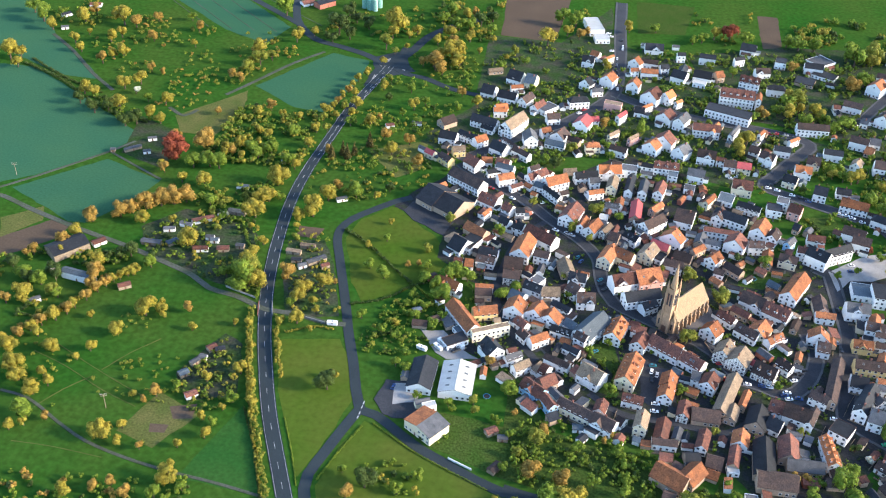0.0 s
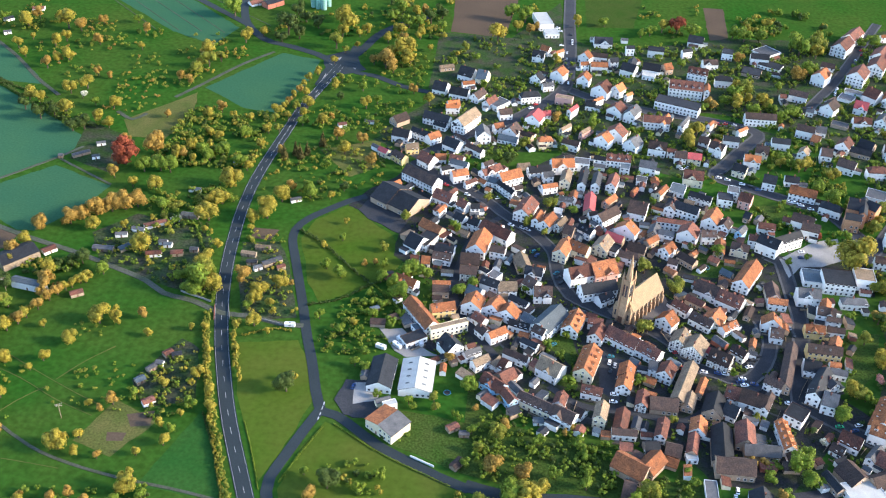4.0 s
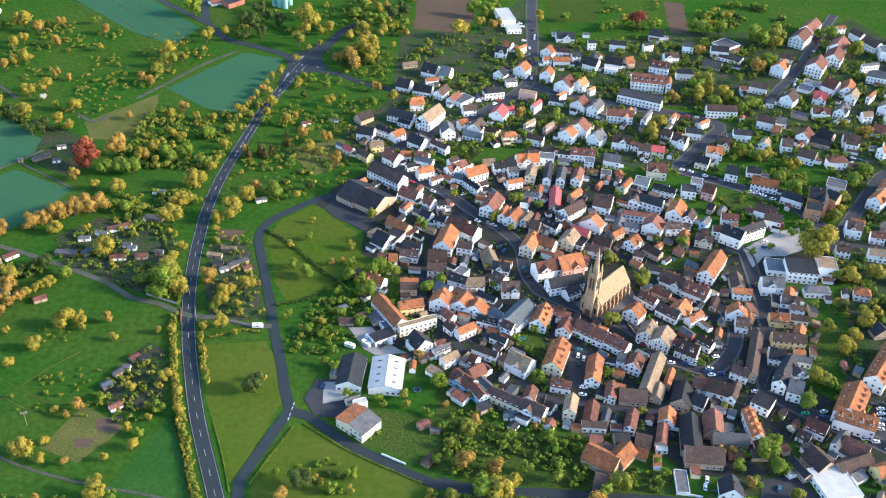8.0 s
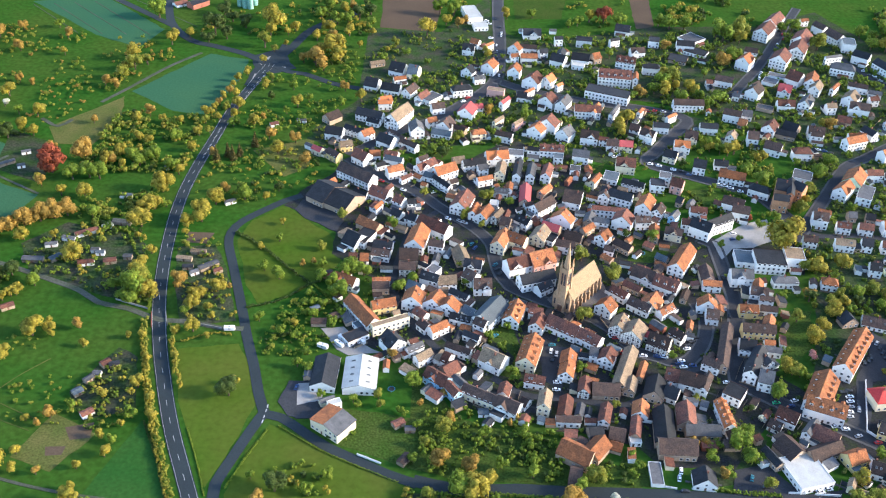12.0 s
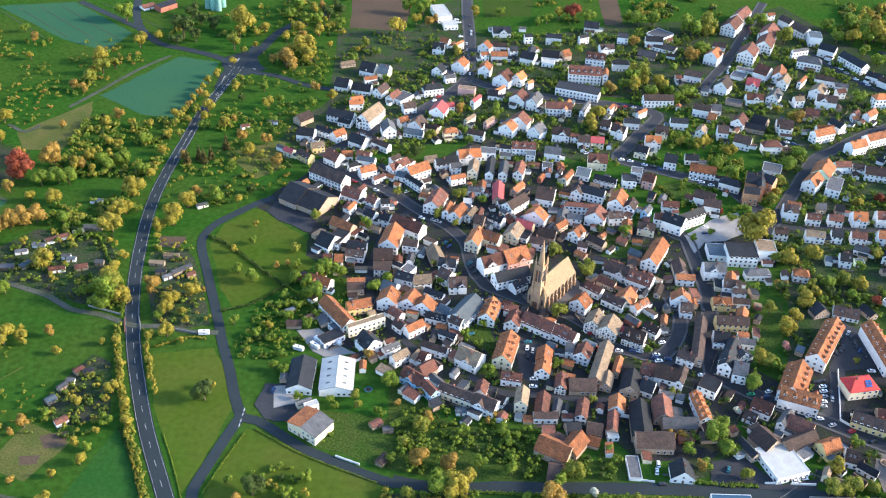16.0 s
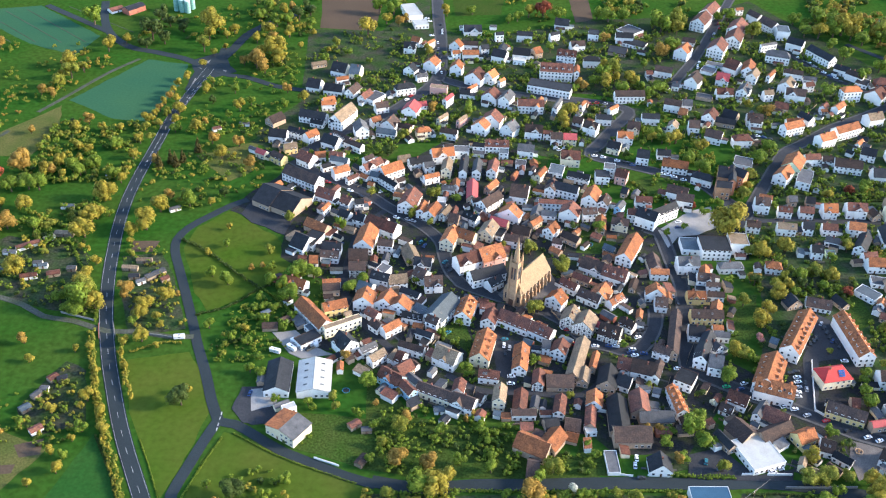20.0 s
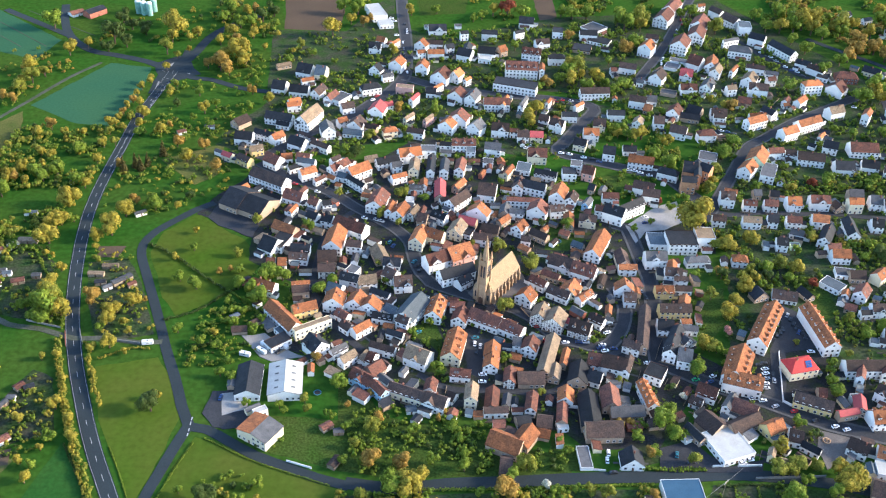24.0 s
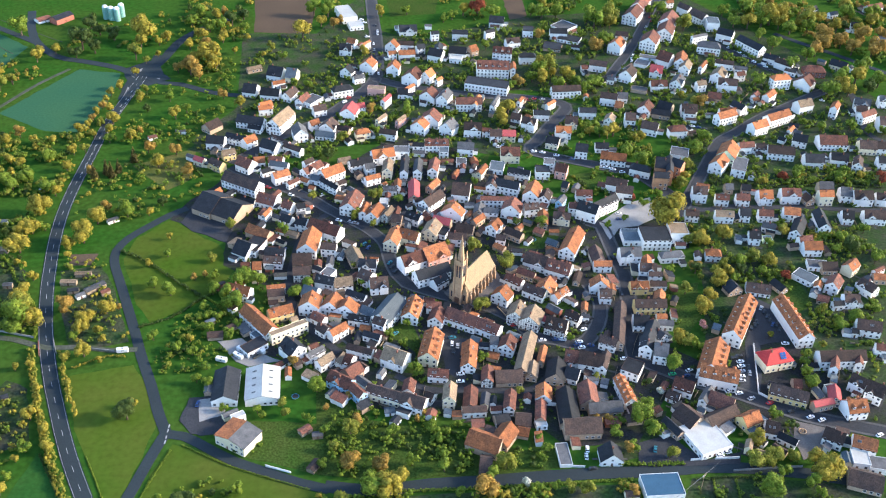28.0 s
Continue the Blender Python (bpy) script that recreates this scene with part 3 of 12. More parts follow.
def join_far_trees():
    """The far trees of each leaf colour as one mesh, trunks and crowns."""
    for c in sorted(FAR_TREES):
        v, f, slots = [], [], []
        for x, y, r, h in FAR_TREES[c]:
            crown = CROWNS[c][4 + rnd.randrange(4)]
            for me, slot, m in ((crown, 0, pose(x, y, h - r * 1.05, 0, 0, rnd.random() * 360) @ Matrix.Diagonal((r * 1.08, r * 1.02, r * 1.1 if c != "C" else r * 1.5, 1))), (TRUNKS[rnd.randrange(3)], 1, pose(x, y, 0) @ Matrix.Diagonal((r * 2, r * 2, h * 0.75, 1)))):
                k = len(v)
                co = np.empty(len(me.vertices) * 3)
                me.vertices.foreach_get("co", co)
                v.extend(map(tuple, co.reshape(-1, 3) @ np.array(m.to_3x3()).T + np.array(m.translation)))
                new_faces = [tuple(k + i for i in q.vertices) for q in me.polygons]
                f.extend(new_faces)
                slots.extend([slot] * len(new_faces))
        tagged(put("far_trees", solid("far_trees", v, f, [LEAF[c], BARK], slots), None, None, "far broadleaf trees with %s" % LEAF_WORDS[c]), "", "trees", "", "stuff")


BUSH = {c: crown_mesh(500 + ord(c), 72, lobes_n=5) for c in LEAF}
SHRUB = {c: crown_mesh(700 + ord(c), 36, lobes_n=3, size=1.45) for c in LEAF}


def thicket(name, spots, c, label, category="bushes"):
    """Many bushes, (x, y, radius), joined into one object."""
    if not spots:
        return None
    bv, bf = (SHRUB if name in ("garden_shrubs", "garden_hedges", "hedge", "far_wood") else BUSH)[c]
    bv = np.array(bv)
    v, f = [], []
    for x, y, r in spots:
        t = rnd.random() * 6.28
        m = np.array(((math.cos(t), -math.sin(t), 0), (math.sin(t), math.cos(t), 0), (0, 0, 1)))
        k = len(v)
        v.extend(map(tuple, bv @ m.T * (r, r, r * 1.05) + (x, y, r * 0.75)))
        f.extend(tuple(k + i for i in q) for q in bf)
    return tagged(put(name, solid(name, v, f, [LEAF[c]]), None, None, label), "", category, "", "stuff")


def inside(p, ring):
    hit = False
    for i in range(len(ring)):
        (x0, y0), (x1, y1) = ring[i - 1], ring[i]
        if (y0 > p[1]) != (y1 > p[1]) and p[0] < (x1 - x0) * (p[1] - y0) / (y1 - y0) + x0:
            hit = not hit
    return hit


BUILT = []


def scatter(ring, n, low, high, mix, name="shrubs", label="loose shrubs and small trees growing in the grass", gap=0.0):
    """Bushes strewn over an area, one object for each colour in the mix."""
    xs, ys = [p[0] for p in ring], [p[1] for p in ring]
    spots = {c: [] for c in mix}
    for i in range(n * 4):
        p = (rnd.uniform(min(xs), max(xs)), rnd.uniform(min(ys), max(ys)))
        if not inside(p, ring) or is_paved(*p) or any(abs(p[0] - b[0]) < b[2] and abs(p[1] - b[1]) < b[2] for b in BUILT):
            continue
        if noise.noise(Vector((p[0] * 0.03, p[1] * 0.03, 9))) < gap:
            continue
        spots[rnd.choice(mix)].append((p[0], p[1], rnd.uniform(low, high)))
        n -= 1
        if n <= 0:
            break
    for c in sorted(spots):
        thicket(name, spots[c], c, label.replace("shrubs", LEAF_WORDS[c].split()[0] + " shrubs"))


def hedge(pts, r, c, label="clipped dense hedge along the edge"):
    line = smooth_line(pts, r * 0.8)
    thicket("hedge", [(p.x + rnd.uniform(-0.3, 0.3) * r, p.y + rnd.uniform(-0.3, 0.3) * r, r * rnd.uniform(0.8, 1.15)) for p in line], c, label, "hedge")


# ---- cars and small things ----
def car_parts():
    def lofted(rings):
        v, f = [], []
        for x, w0, z0, w1, z1 in rings:
            v += [(x, -w0, z0), (x, w0, z0), (x, w1, z1), (x, -w1, z1)]
        n = len(rings)
        for i in range(n - 1):
            for j in range(4):
                f.append((4 * i + j, 4 * i + (j + 1) % 4, 4 * i + 4 + (j + 1) % 4, 4 * i + 4 + j))
        return v, f + [(3, 2, 1, 0), tuple(4 * n - 4 + j for j in range(4))]
    body = lofted([(-2.1, 0.75, 0.35, 0.7, 0.8), (-1.9, 0.86, 0.25, 0.82, 0.95), (0.6, 0.88, 0.25, 0.84, 0.95), (1.7, 0.86, 0.25, 0.8, 0.82), (2.1, 0.72, 0.35, 0.66, 0.65)])
    cabin = lofted([(-1.8, 0.78, 0.95, 0.7, 0.97), (-1.3, 0.8, 0.95, 0.62, 1.42), (0.1, 0.8, 0.95, 0.62, 1.45), (0.95, 0.78, 0.95, 0.7, 0.97)])
    top = lofted([(-1.3, 0.62, 1.42, 0.6, 1.48), (0.1, 0.62, 1.45, 0.6, 1.51)])
    wheel = []
    for s in (0.1, -0.1):
        wheel += [(0.32 * math.cos(i * 0.6283), s, 0.32 * math.sin(i * 0.6283)) for i in range(10)]
    wf = [tuple(range(9, -1, -1)), tuple(range(10, 20))] + [(i, (i + 1) % 10, 10 + (i + 1) % 10, 10 + i) for i in range(10)]
    return body, cabin, top, (wheel, wf)


BODY, CABIN, TOP, WHEEL = car_parts()
GLASSHOUSE = solid("glasshouse", *CABIN, [GLASS])
WHEEL_MESH = solid("wheel", *WHEEL, [RUBBER])
PAINTED = {c: (solid("body", *BODY, [CAR[c]]), solid("car_roof", *TOP, [CAR[c]])) for c in CAR}
CAR_WORDS = {"w": "white", "k": "black", "g": "silver", "u": "blue", "t": "teal", "m": "red", "n": "bright green"}


def car(x, y, a, c):
    top = put("car", None, None, pose(x, y, 0.145, 0, 0, a))
    tagged(top, "small %s parked car standing on dark asphalt" % CAR_WORDS[c], "car", "parked cars", "")
    put("body", PAINTED[c][0], top)
    put("car_roof", PAINTED[c][1], top)
    put("glasshouse", GLASSHOUSE, top)
    for sx in (-1.3, 1.3) if y < 385 else ():
        for sy in (-0.8, 0.8):
            put("wheel", WHEEL_MESH, top, pose(sx, sy, 0.32))


def caravan(x, y, a):
    top = put("caravan", None, None, pose(x, y, 0.07, 0, 0, a))
    tagged(top, "white boxy caravan parked on grey gravel yard", "caravan", "parked caravans", "")
    v, f = prism([(-2.9, -1.1), (2.6, -1.1), (2.9, -0.8), (2.9, 0.8), (2.6, 1.1), (-2.9, 1.1)], 0.5, 2.5)
    put("body", solid("body", v, f, [WHITE]), top)
    put("window", WINDOW, top, pose(0, -1.08, 1.7, 0, 0, 180) @ Matrix.Diagonal((1.6, 1, 0.7, 1)))
    put("roof_hatch", boxes("roof_hatch", [(-0.4, -0.4, 2.5, 0.4, 0.4, 2.62)], GLASS), top)
    for s in (-1, 1):
        put("wheel", WHEEL_MESH, top, pose(0, s * 0.95, 0.32))


def shed(x, y, a, l, w, r, wl):
    top = put("garden_shed", None, None, pose(x, y, 0, 0, 0, a))
    tagged(top, "small garden shed with a %s roof among plots" % ROOF_WORDS[r], "shed", "garden sheds", "")
    h = 2.2 if l < 15 else 4.5
    m = WALL[wl] if wl != "s" else WOOD
    ring = [(-w / 2, 0), (w / 2, 0), (w / 2, h), (0, h + w * 0.18), (-w / 2, h)]
    v = [(-l / 2, p, q) for p, q in ring] + [(l / 2, p, q) for p, q in ring]
    put("wall", solid("wall", v, [(4, 3, 2, 1, 0), (5, 6, 7, 8, 9)] + [(i, (i + 1) % 5, 5 + (i + 1) % 5, 5 + i) for i in range(5)], [m]), top)
    v, f = gable_roof(l, w, h, 0.36, 0.25, 0.2)
    put("roof", solid("roof", v, f, [ROOF[r]]), top)
    put("door", DOOR, top, pose(0, -w / 2, 0, 0, 0, 180) @ Matrix.Diagonal((0.9, 1, 0.9, 1)))


FAR_SHEDS = []


def join_far_sheds():
    """The small yard buildings far behind the church as one mesh."""
    mats, v, f, slots = [], [], [], []

    def add(m, verts, faces, mat):
        if mat not in mats:
            mats.append(mat)
        k = len(v)
        v.extend(tuple(m @ Vector(p)) for p in verts)
        f.extend(tuple(k + i for i in q) for q in faces)
        slots.extend([mats.index(mat)] * len(faces))

    for x, y, a, l, w, h, r, wl, lean in FAR_SHEDS:
        m, rise = pose(x, y, 0, 0, 0, a), w * 0.3
        ring = [(-w / 2, 0), (w / 2, 0), (w / 2, h), (0, h + rise), (-w / 2, h)]
        walls = [(-l / 2, p, q) for p, q in ring] + [(l / 2, p, q) for p, q in ring]
        add(m, walls, [(4, 3, 2, 1, 0), (5, 6, 7, 8, 9)] + [(i, (i + 1) % 5, 5 + (i + 1) % 5, 5 + i) for i in range(5)], WALL[wl])
        add(m, *gable_roof(l, w, h, rise * 2 / w, 0.25, 0.2), ROOF[r])
    tagged(put("far_sheds", solid("far_sheds", v, f, mats, slots), None, None, "small far sheds and garages with dark roofs"), "", "sheds", "", "stuff")


def outbuilding(x, y, a, l, w, h, r, wl, lean):
    """A low yard building: walls under a roof that leans one way, or over a ridge."""
    words = "lean-to" if lean else "outbuilding"
    if y > 555:
        FAR_SHEDS.append((x, y, a, l, w, h, r, wl, lean))
        return
    rise = w * (0.22 if lean else 0.32)
    ring = [(-w / 2, 0), (w / 2, 0), (w / 2, h), (-w / 2, h + rise)] if lean else [(-w / 2, 0), (w / 2, 0), (w / 2, h), (0, h + rise), (-w / 2, h)]
    n = len(ring)
    v = [(-l / 2, p, q) for p, q in ring] + [(l / 2, p, q) for p, q in ring]
    f = [tuple(reversed(range(n))), tuple(range(n, 2 * n))] + [(i, (i + 1) % n, n + (i + 1) % n, n + i) for i in range(n)]
    top = put("outbuilding", solid("outbuilding", v, f, [WALL[wl]]), None, pose(x, y, 0, 0, 0, a), "low %s %s with a %s roof" % (WALL_WORDS[wl], words, ROOF_WORDS[r]))
    tagged(top, "", "outbuilding", "yard buildings", "")
    if lean:
        v, f = [], []
        k = rise / w * 0.3
        slab(v, f, [(-l / 2 - 0.2, -w / 2 - 0.3, h + rise + k + 0.16), (-l / 2 - 0.2, w / 2 + 0.3, h - k + 0.16), (l / 2 + 0.2, w / 2 + 0.3, h - k + 0.16), (l / 2 + 0.2, -w / 2 - 0.3, h + rise + k + 0.16)], 0.15)
    else:
        v, f = gable_roof(l, w, h, rise * 2 / w, 0.25, 0.2)
    put("roof", solid("roof", v, f, [ROOF[r]]), top)


def utility_pole(x, y, a=20.0, h=9.5):
    top = put("utility_pole", None, None, pose(x, y, 0, 0, 0, a))
    tagged(top, "tall pale wooden utility pole with two cross arms", "pole", "utility poles", "")
    v = [(0.16 * math.cos(i * 1.047), 0.16 * math.sin(i * 1.047), 0) for i in range(6)] + [(0.1 * math.cos(i * 1.047), 0.1 * math.sin(i * 1.047), h) for i in range(6)]
    put("post", solid("post", v, [tuple(range(6, 12))] + [(i, (i + 1) % 6, 6 + (i + 1) % 6, 6 + i) for i in range(6)], [WOOD]), top)
    for z in (h - 0.5, h - 1.5):
        arm = put("cross_arm", boxes("cross_arm", [(-1.6, -0.08, z, 1.6, 0.08, z + 0.16)], WOOD), top)
        for u in (-1.4, -0.7, 0.7, 1.4):
            put("insulator", boxes("insulator", [(u - 0.06, -0.06, z + 0.16, u + 0.06, 0.06, z + 0.36)], WHITE), arm)


def cable(a, b, sag=1.0):
    cu = bpy.data.curves.new("overhead_cable", "CURVE")
    cu.dimensions, cu.bevel_depth = "3D", 0.022
    s = cu.splines.new("POLY")
    s.points.add(12)
    for i in range(13):
        t = i / 12
        p = Vector(a).lerp(Vector(b), t)
        s.points[i].co = (p.x, p.y, p.z - sag * 4 * t * (1 - t), 1)
    cu.materials.append(WIRE)
    tagged(put("overhead_cable", cu, None, None, "thin pale overhead power cable between two poles"), "", "cable", "overhead cables")


def wall_line(pts, h, mat, name="garden_wall", label="low white rendered garden wall", thick=0.3):
    v, f = [], []
    line = [Vector(p) for p in pts]
    ribbon(line, -thick / 2, thick / 2, 0, h, v, f)
    n = len(v)
    f += [(0, 1, 2, 3), (n - 1, n - 2, n - 3, n - 4)]
    tagged(put(name, solid(name, v, f, [mat]), None, None, label), "", "wall")


def plots(seed):
    """Fences, clipped hedges, paths and terraces of the gardens round the houses, each kind joined into one object."""
    q = random.Random(seed)
    fence, path, terrace, drive, bush, tall = [[], []], [[], []], [[], []], [[], []], [], []

    def block(store, m, x0, y0, x1, y1, z0, z1):
        k = len(store[0])
        for x, y in ((x0, y0), (x1, y0), (x1, y1), (x0, y1)):
            for z in (z0, z1):
                store[0].append(tuple(m @ Vector((x, y, z))))
        store[1].extend(tuple(k + i for i in f) for f in ((1, 3, 5, 7), (0, 1, 7, 6), (0, 2, 3, 1), (2, 4, 5, 3), (4, 6, 7, 5)))

    for ob in [o for o in scene.objects if o.parent is None and o.get("category") in ("house", "cottage", "villa", "row house")]:
        m = ob.matrix_basis
        wall = ob.children[0].data
        hx, hy = max(v.co.x for v in wall.vertices), max(v.co.y for v in wall.vertices)
        for s in (-1, 1):
            if q.random() < 0.55:
                d, a, b = hy + q.uniform(3.5, 8), -hx - q.uniform(0, 6), hx + q.uniform(0, 6)
                if q.random() < 0.5:
                    block(fence, m, a, s * d - 0.06, b, s * d + 0.06, 0, q.uniform(0.9, 1.5))
                else:
                    for i in range(int((b - a) / 1.5)):
                        p = m @ Vector((a + 1.5 * i, s * d, 0))
                        bush.append((p.x, p.y, q.uniform(0.7, 1.0)))
            if q.random() < 0.5:
                e = s * (hx + q.uniform(2, 6))
                block(fence, m, e - 0.06, -hy - q.uniform(0, 6), e + 0.06, hy + q.uniform(0, 6), 0, q.uniform(0.8, 1.4))
            if q.random() < 0.5:
                e0, e1 = sorted((s * (hx + 0.3), s * (hx + q.uniform(2.8, 5))))
                block(drive, m, e0, -hy - q.uniform(1, 5), e1, hy + q.uniform(1, 6), 0, 0.122 + 0.004 * q.random())
            for i in range(q.choice((2, 4, 6))):
                p = m @ Vector((q.uniform(-hx - 9, hx + 9), s * (hy + q.uniform(2.5, 11)), 0))
                tall.append((p.x, p.y, q.uniform(0.9, 2.3)))
            if q.random() < 0.4:
                u = q.uniform(-hx, hx)
                block(path, m, u - 0.6, min(s * hy, s * (hy + 8)), u + 0.6, max(s * hy, s * (hy + 8)), 0, 0.128 + 0.004 * q.random())
            if q.random() < 0.4:
                u, k = q.uniform(-hx * 0.5, hx * 0.5), q.uniform(1.6, 3)
                block(terrace, m, u - k, min(s * hy, s * (hy + 3.5)), u + k, max(s * hy, s * (hy + 3.5)), 0, 0.134 + 0.004 * q.random())
    for name, (v, f), mat, label in (("garden_fences", fence, WOOD, "low weathered wooden fences round the gardens"), ("garden_paths", path, PAVING, "narrow grey paved garden paths"), ("driveways", drive, STREET, "dark paved driveways beside the houses"), ("terraces", terrace, PAVING, "pale paved terraces beside the houses")):
        tagged(put(name, solid(name, v, f, [mat]), None, None, label), "", name.replace("_", " "), "", "stuff")
    clear = [s for s in tall if not is_paved(s[0], s[1]) and not any(abs(s[0] - b[0]) < 5.5 and abs(s[1] - b[1]) < 5.5 for b in BUILT)]
    for i, c in enumerate("gdg"):
        thicket("garden_shrubs", clear[i::3], c, "loose %s shrubs in gardens round the houses" % LEAF_WORDS[c].split()[0])
    thicket("garden_hedges", [s for s in bush if not is_paved(s[0], s[1])], "g", "low clipped green hedges round the gardens", "hedge")


def silo(x, y, r, h):
    top = tagged(put("silo", None, None, pose(x, y, 0), "tall pale green metal silo with a domed top"), "", "silo", "silos")
    ring = [(r * math.cos(i * 0.3927), r * math.sin(i * 0.3927)) for i in range(16)]
    v, f = prism(ring, 0, h)
    put("tank", solid("tank", v, f, [SILO]), top)
    v = [(p, q, h) for p, q in ring] + [(p * 0.6, q * 0.6, h + r * 0.5) for p, q in ring] + [(0, 0, h + r * 0.65)]
    put("dome", solid("dome", v, [(i, (i + 1) % 16, 16 + (i + 1) % 16, 16 + i) for i in range(16)] + [(16 + i, 16 + (i + 1) % 16, 32) for i in range(16)], [WHITE]), top)
    put("ladder", boxes("ladder", [(r, -0.25, 0, r + 0.12, -0.18, h)] + [(r, 0.18, 0, r + 0.12, 0.25, h)] + [(r, -0.2, 0.5 * i, r + 0.1, 0.2, 0.5 * i + 0.06) for i in range(1, int(h * 2))], CONCRETE), top)


# ---- the parish church ----
def church(x, y, a, length, wide, eave, ridge, tower, belfry, tip):
    """A Gothic church: the tower in front, the nave behind it along +x."""
    top = put("church", None, None, pose(x, y, 0, 0, 0, a))
    tagged(top, "tall sandstone Gothic church with a slender stone spire", "church")
    hw, t = wide / 2, tower / 2
    x0, x1 = t * 0.2, length
    ring = [(-hw, 0), (hw, 0), (hw, eave), (0, ridge), (-hw, eave)]
    v = [(x0, p, q) for p, q in ring] + [(x1, p, q) for p, q in ring]
    nave = put("nave_wall", solid("nave_wall", v, [(4, 3, 2, 1, 0), (5, 6, 7, 8, 9)] + [(i, (i + 1) % 5, 5 + (i + 1) % 5, 5 + i) for i in range(5)], [SAND]), top)
    v, f = gable_roof(x1 - x0, wide, eave, (ridge - eave) / hw, 0.5, 0.1)
    put("nave_roof", solid("nave_roof", [(p + (x0 + x1) / 2, q, r) for p, q, r in v], f, [CHURCH_ROOF]), top, None, "pale tan tiled steep roof")
    apse = [(x1 + 5 * math.cos(b), 5 * math.sin(b)) for b in (-1.5708, -0.9, -0.3, 0.3, 0.9, 1.5708)] + [(x1 - 0.5, 5), (x1 - 0.5, -5)]
    v, f = prism(apse, 0, eave * 0.85)
    put("apse", solid("apse", v, f, [SAND]), top)
    n = len(apse)
    v = [(p, q, eave * 0.85) for p, q in apse] + [(x1, 0, eave * 0.85 + 5)]
    put("apse_roof", solid("apse_roof", v, [(i, (i + 1) % n, n) for i in range(n)], [CHURCH_ROOF]), top)
    bays = 7
    lancet = solid("lancet_window", *prism([(-0.55, -0.12), (0.55, -0.12), (0.55, 0.12), (-0.55, 0.12)], 0, 1), [GLASS])
    for s in (-1, 1):
        for i in range(bays + 1):
            u = x0 + 1.2 + (x1 - x0 - 2) * i / bays
            b = boxes("buttress", [(u - 0.5, min(s * hw, s * (hw + 1.5)), 0, u + 0.5, max(s * hw, s * (hw + 1.5)), eave * 0.6), (u - 0.42, min(s * hw, s * (hw + 0.9)), eave * 0.6, u + 0.42, max(s * hw, s * (hw + 0.9)), eave * 0.92)], SAND)
            put("buttress", b, top)
            if i < bays:
                put("lancet_window", lancet, top, pose(u + (x1 - x0 - 2) / bays / 2, s * hw, eave * 0.28, 0, 0, 0) @ Matrix.Diagonal((1.2, 1, eave * 0.5, 1)))
    # aisled west front on either side of the tower
    for s in (-1, 1):
        b = boxes("stair_turret", [(-t * 0.6, s * (t + 1.6) - 1.6, 0, t * 0.8, s * (t + 1.6) + 1.6, eave * 0.95)], SAND)
        tur = put("stair_turret", b, top)
        c = s * (t + 1.6)
        v = [(-t * 0.7, c - 1.8, eave * 0.95), (t * 0.9, c - 1.8, eave * 0.95), (t * 0.9, c + 1.8, eave * 0.95), (-t * 0.7, c + 1.8, eave * 0.95), (t * 0.9, c, eave * 1.25), (-t * 0.2, c, eave * 1.25)]
        put("turret_roof", solid("turret_roof", v, [(0, 1, 4, 5), (2, 3, 5, 4), (3, 0, 5), (1, 2, 4)], [CHURCH_ROOF]), tur)
        put("lancet_window", lancet, tur, pose(-t * 0.6, c, eave * 0.3, 0, 0, 90) @ Matrix.Diagonal((1, 1, eave * 0.4, 1)))
    stages = [(-t, -t, 0, t, t, belfry * 0.45), (-t * 0.93, -t * 0.93, belfry * 0.45, t * 0.93, t * 0.93, belfry), (-t * 1.06, -t * 1.06, belfry * 0.44, t * 1.06, t * 1.06, belfry * 0.46), (-t * 1.02, -t * 1.02, belfry * 0.97, t * 1.02, t * 1.02, belfry)]
    tow = put("tower", boxes("tower", stages, SAND), top)
    for sx in (-1, 1):
        for sy in (-1, 1):
            put("corner_buttress", boxes("corner_buttress", [(sx * t - 0.5, sy * t - 0.5, 0, sx * t + 0.5, sy * t + 0.5, belfry * 0.6), (sx * t - 0.35, sy * t - 0.35, belfry * 0.6, sx * t + 0.35, sy * t + 0.35, belfry * 0.98)], SAND), tow)
            p = (sx * t * 0.92, sy * t * 0.92)
            v = [(p[0] - 0.6, p[1] - 0.6, belfry), (p[0] + 0.6, p[1] - 0.6, belfry), (p[0] + 0.6, p[1] + 0.6, belfry), (p[0] - 0.6, p[1] + 0.6, belfry), (p[0], p[1], belfry + 6)]
            put("pinnacle", solid("pinnacle", v, [(0, 1, 4), (1, 2, 4), (2, 3, 4), (3, 0, 4)], [SAND]), tow)
    for k in range(4):
        m = pose(0, 0, 0, 0, 0, 90 * k) @ pose(0, -t, belfry * 0.62)
        for u in (-1, 1):
            put("belfry_opening", lancet, tow, m @ pose(u * t * 0.35, 0.2, 0) @ Matrix.Diagonal((0.9, 2, belfry * 0.26, 1)))
    oct_ring = [(t * 0.82 * math.cos(b * math.pi / 4 + 0.3927), t * 0.82 * math.sin(b * math.pi / 4 + 0.3927)) for b in range(8)]
    v = [(p, q, belfry - 0.1) for p, q in oct_ring] + [(p * 0.52, q * 0.52, belfry + (tip - belfry) * 0.5) for p, q in oct_ring] + [(0, 0, tip - 1.2)]
    put("spire", solid("spire", v, [(i, (i + 1) % 8, 8 + (i + 1) % 8, 8 + i) for i in range(8)] + [(8 + i, 8 + (i + 1) % 8, 16) for i in range(8)], [SAND]), top, None, "slender octagonal stone spire")
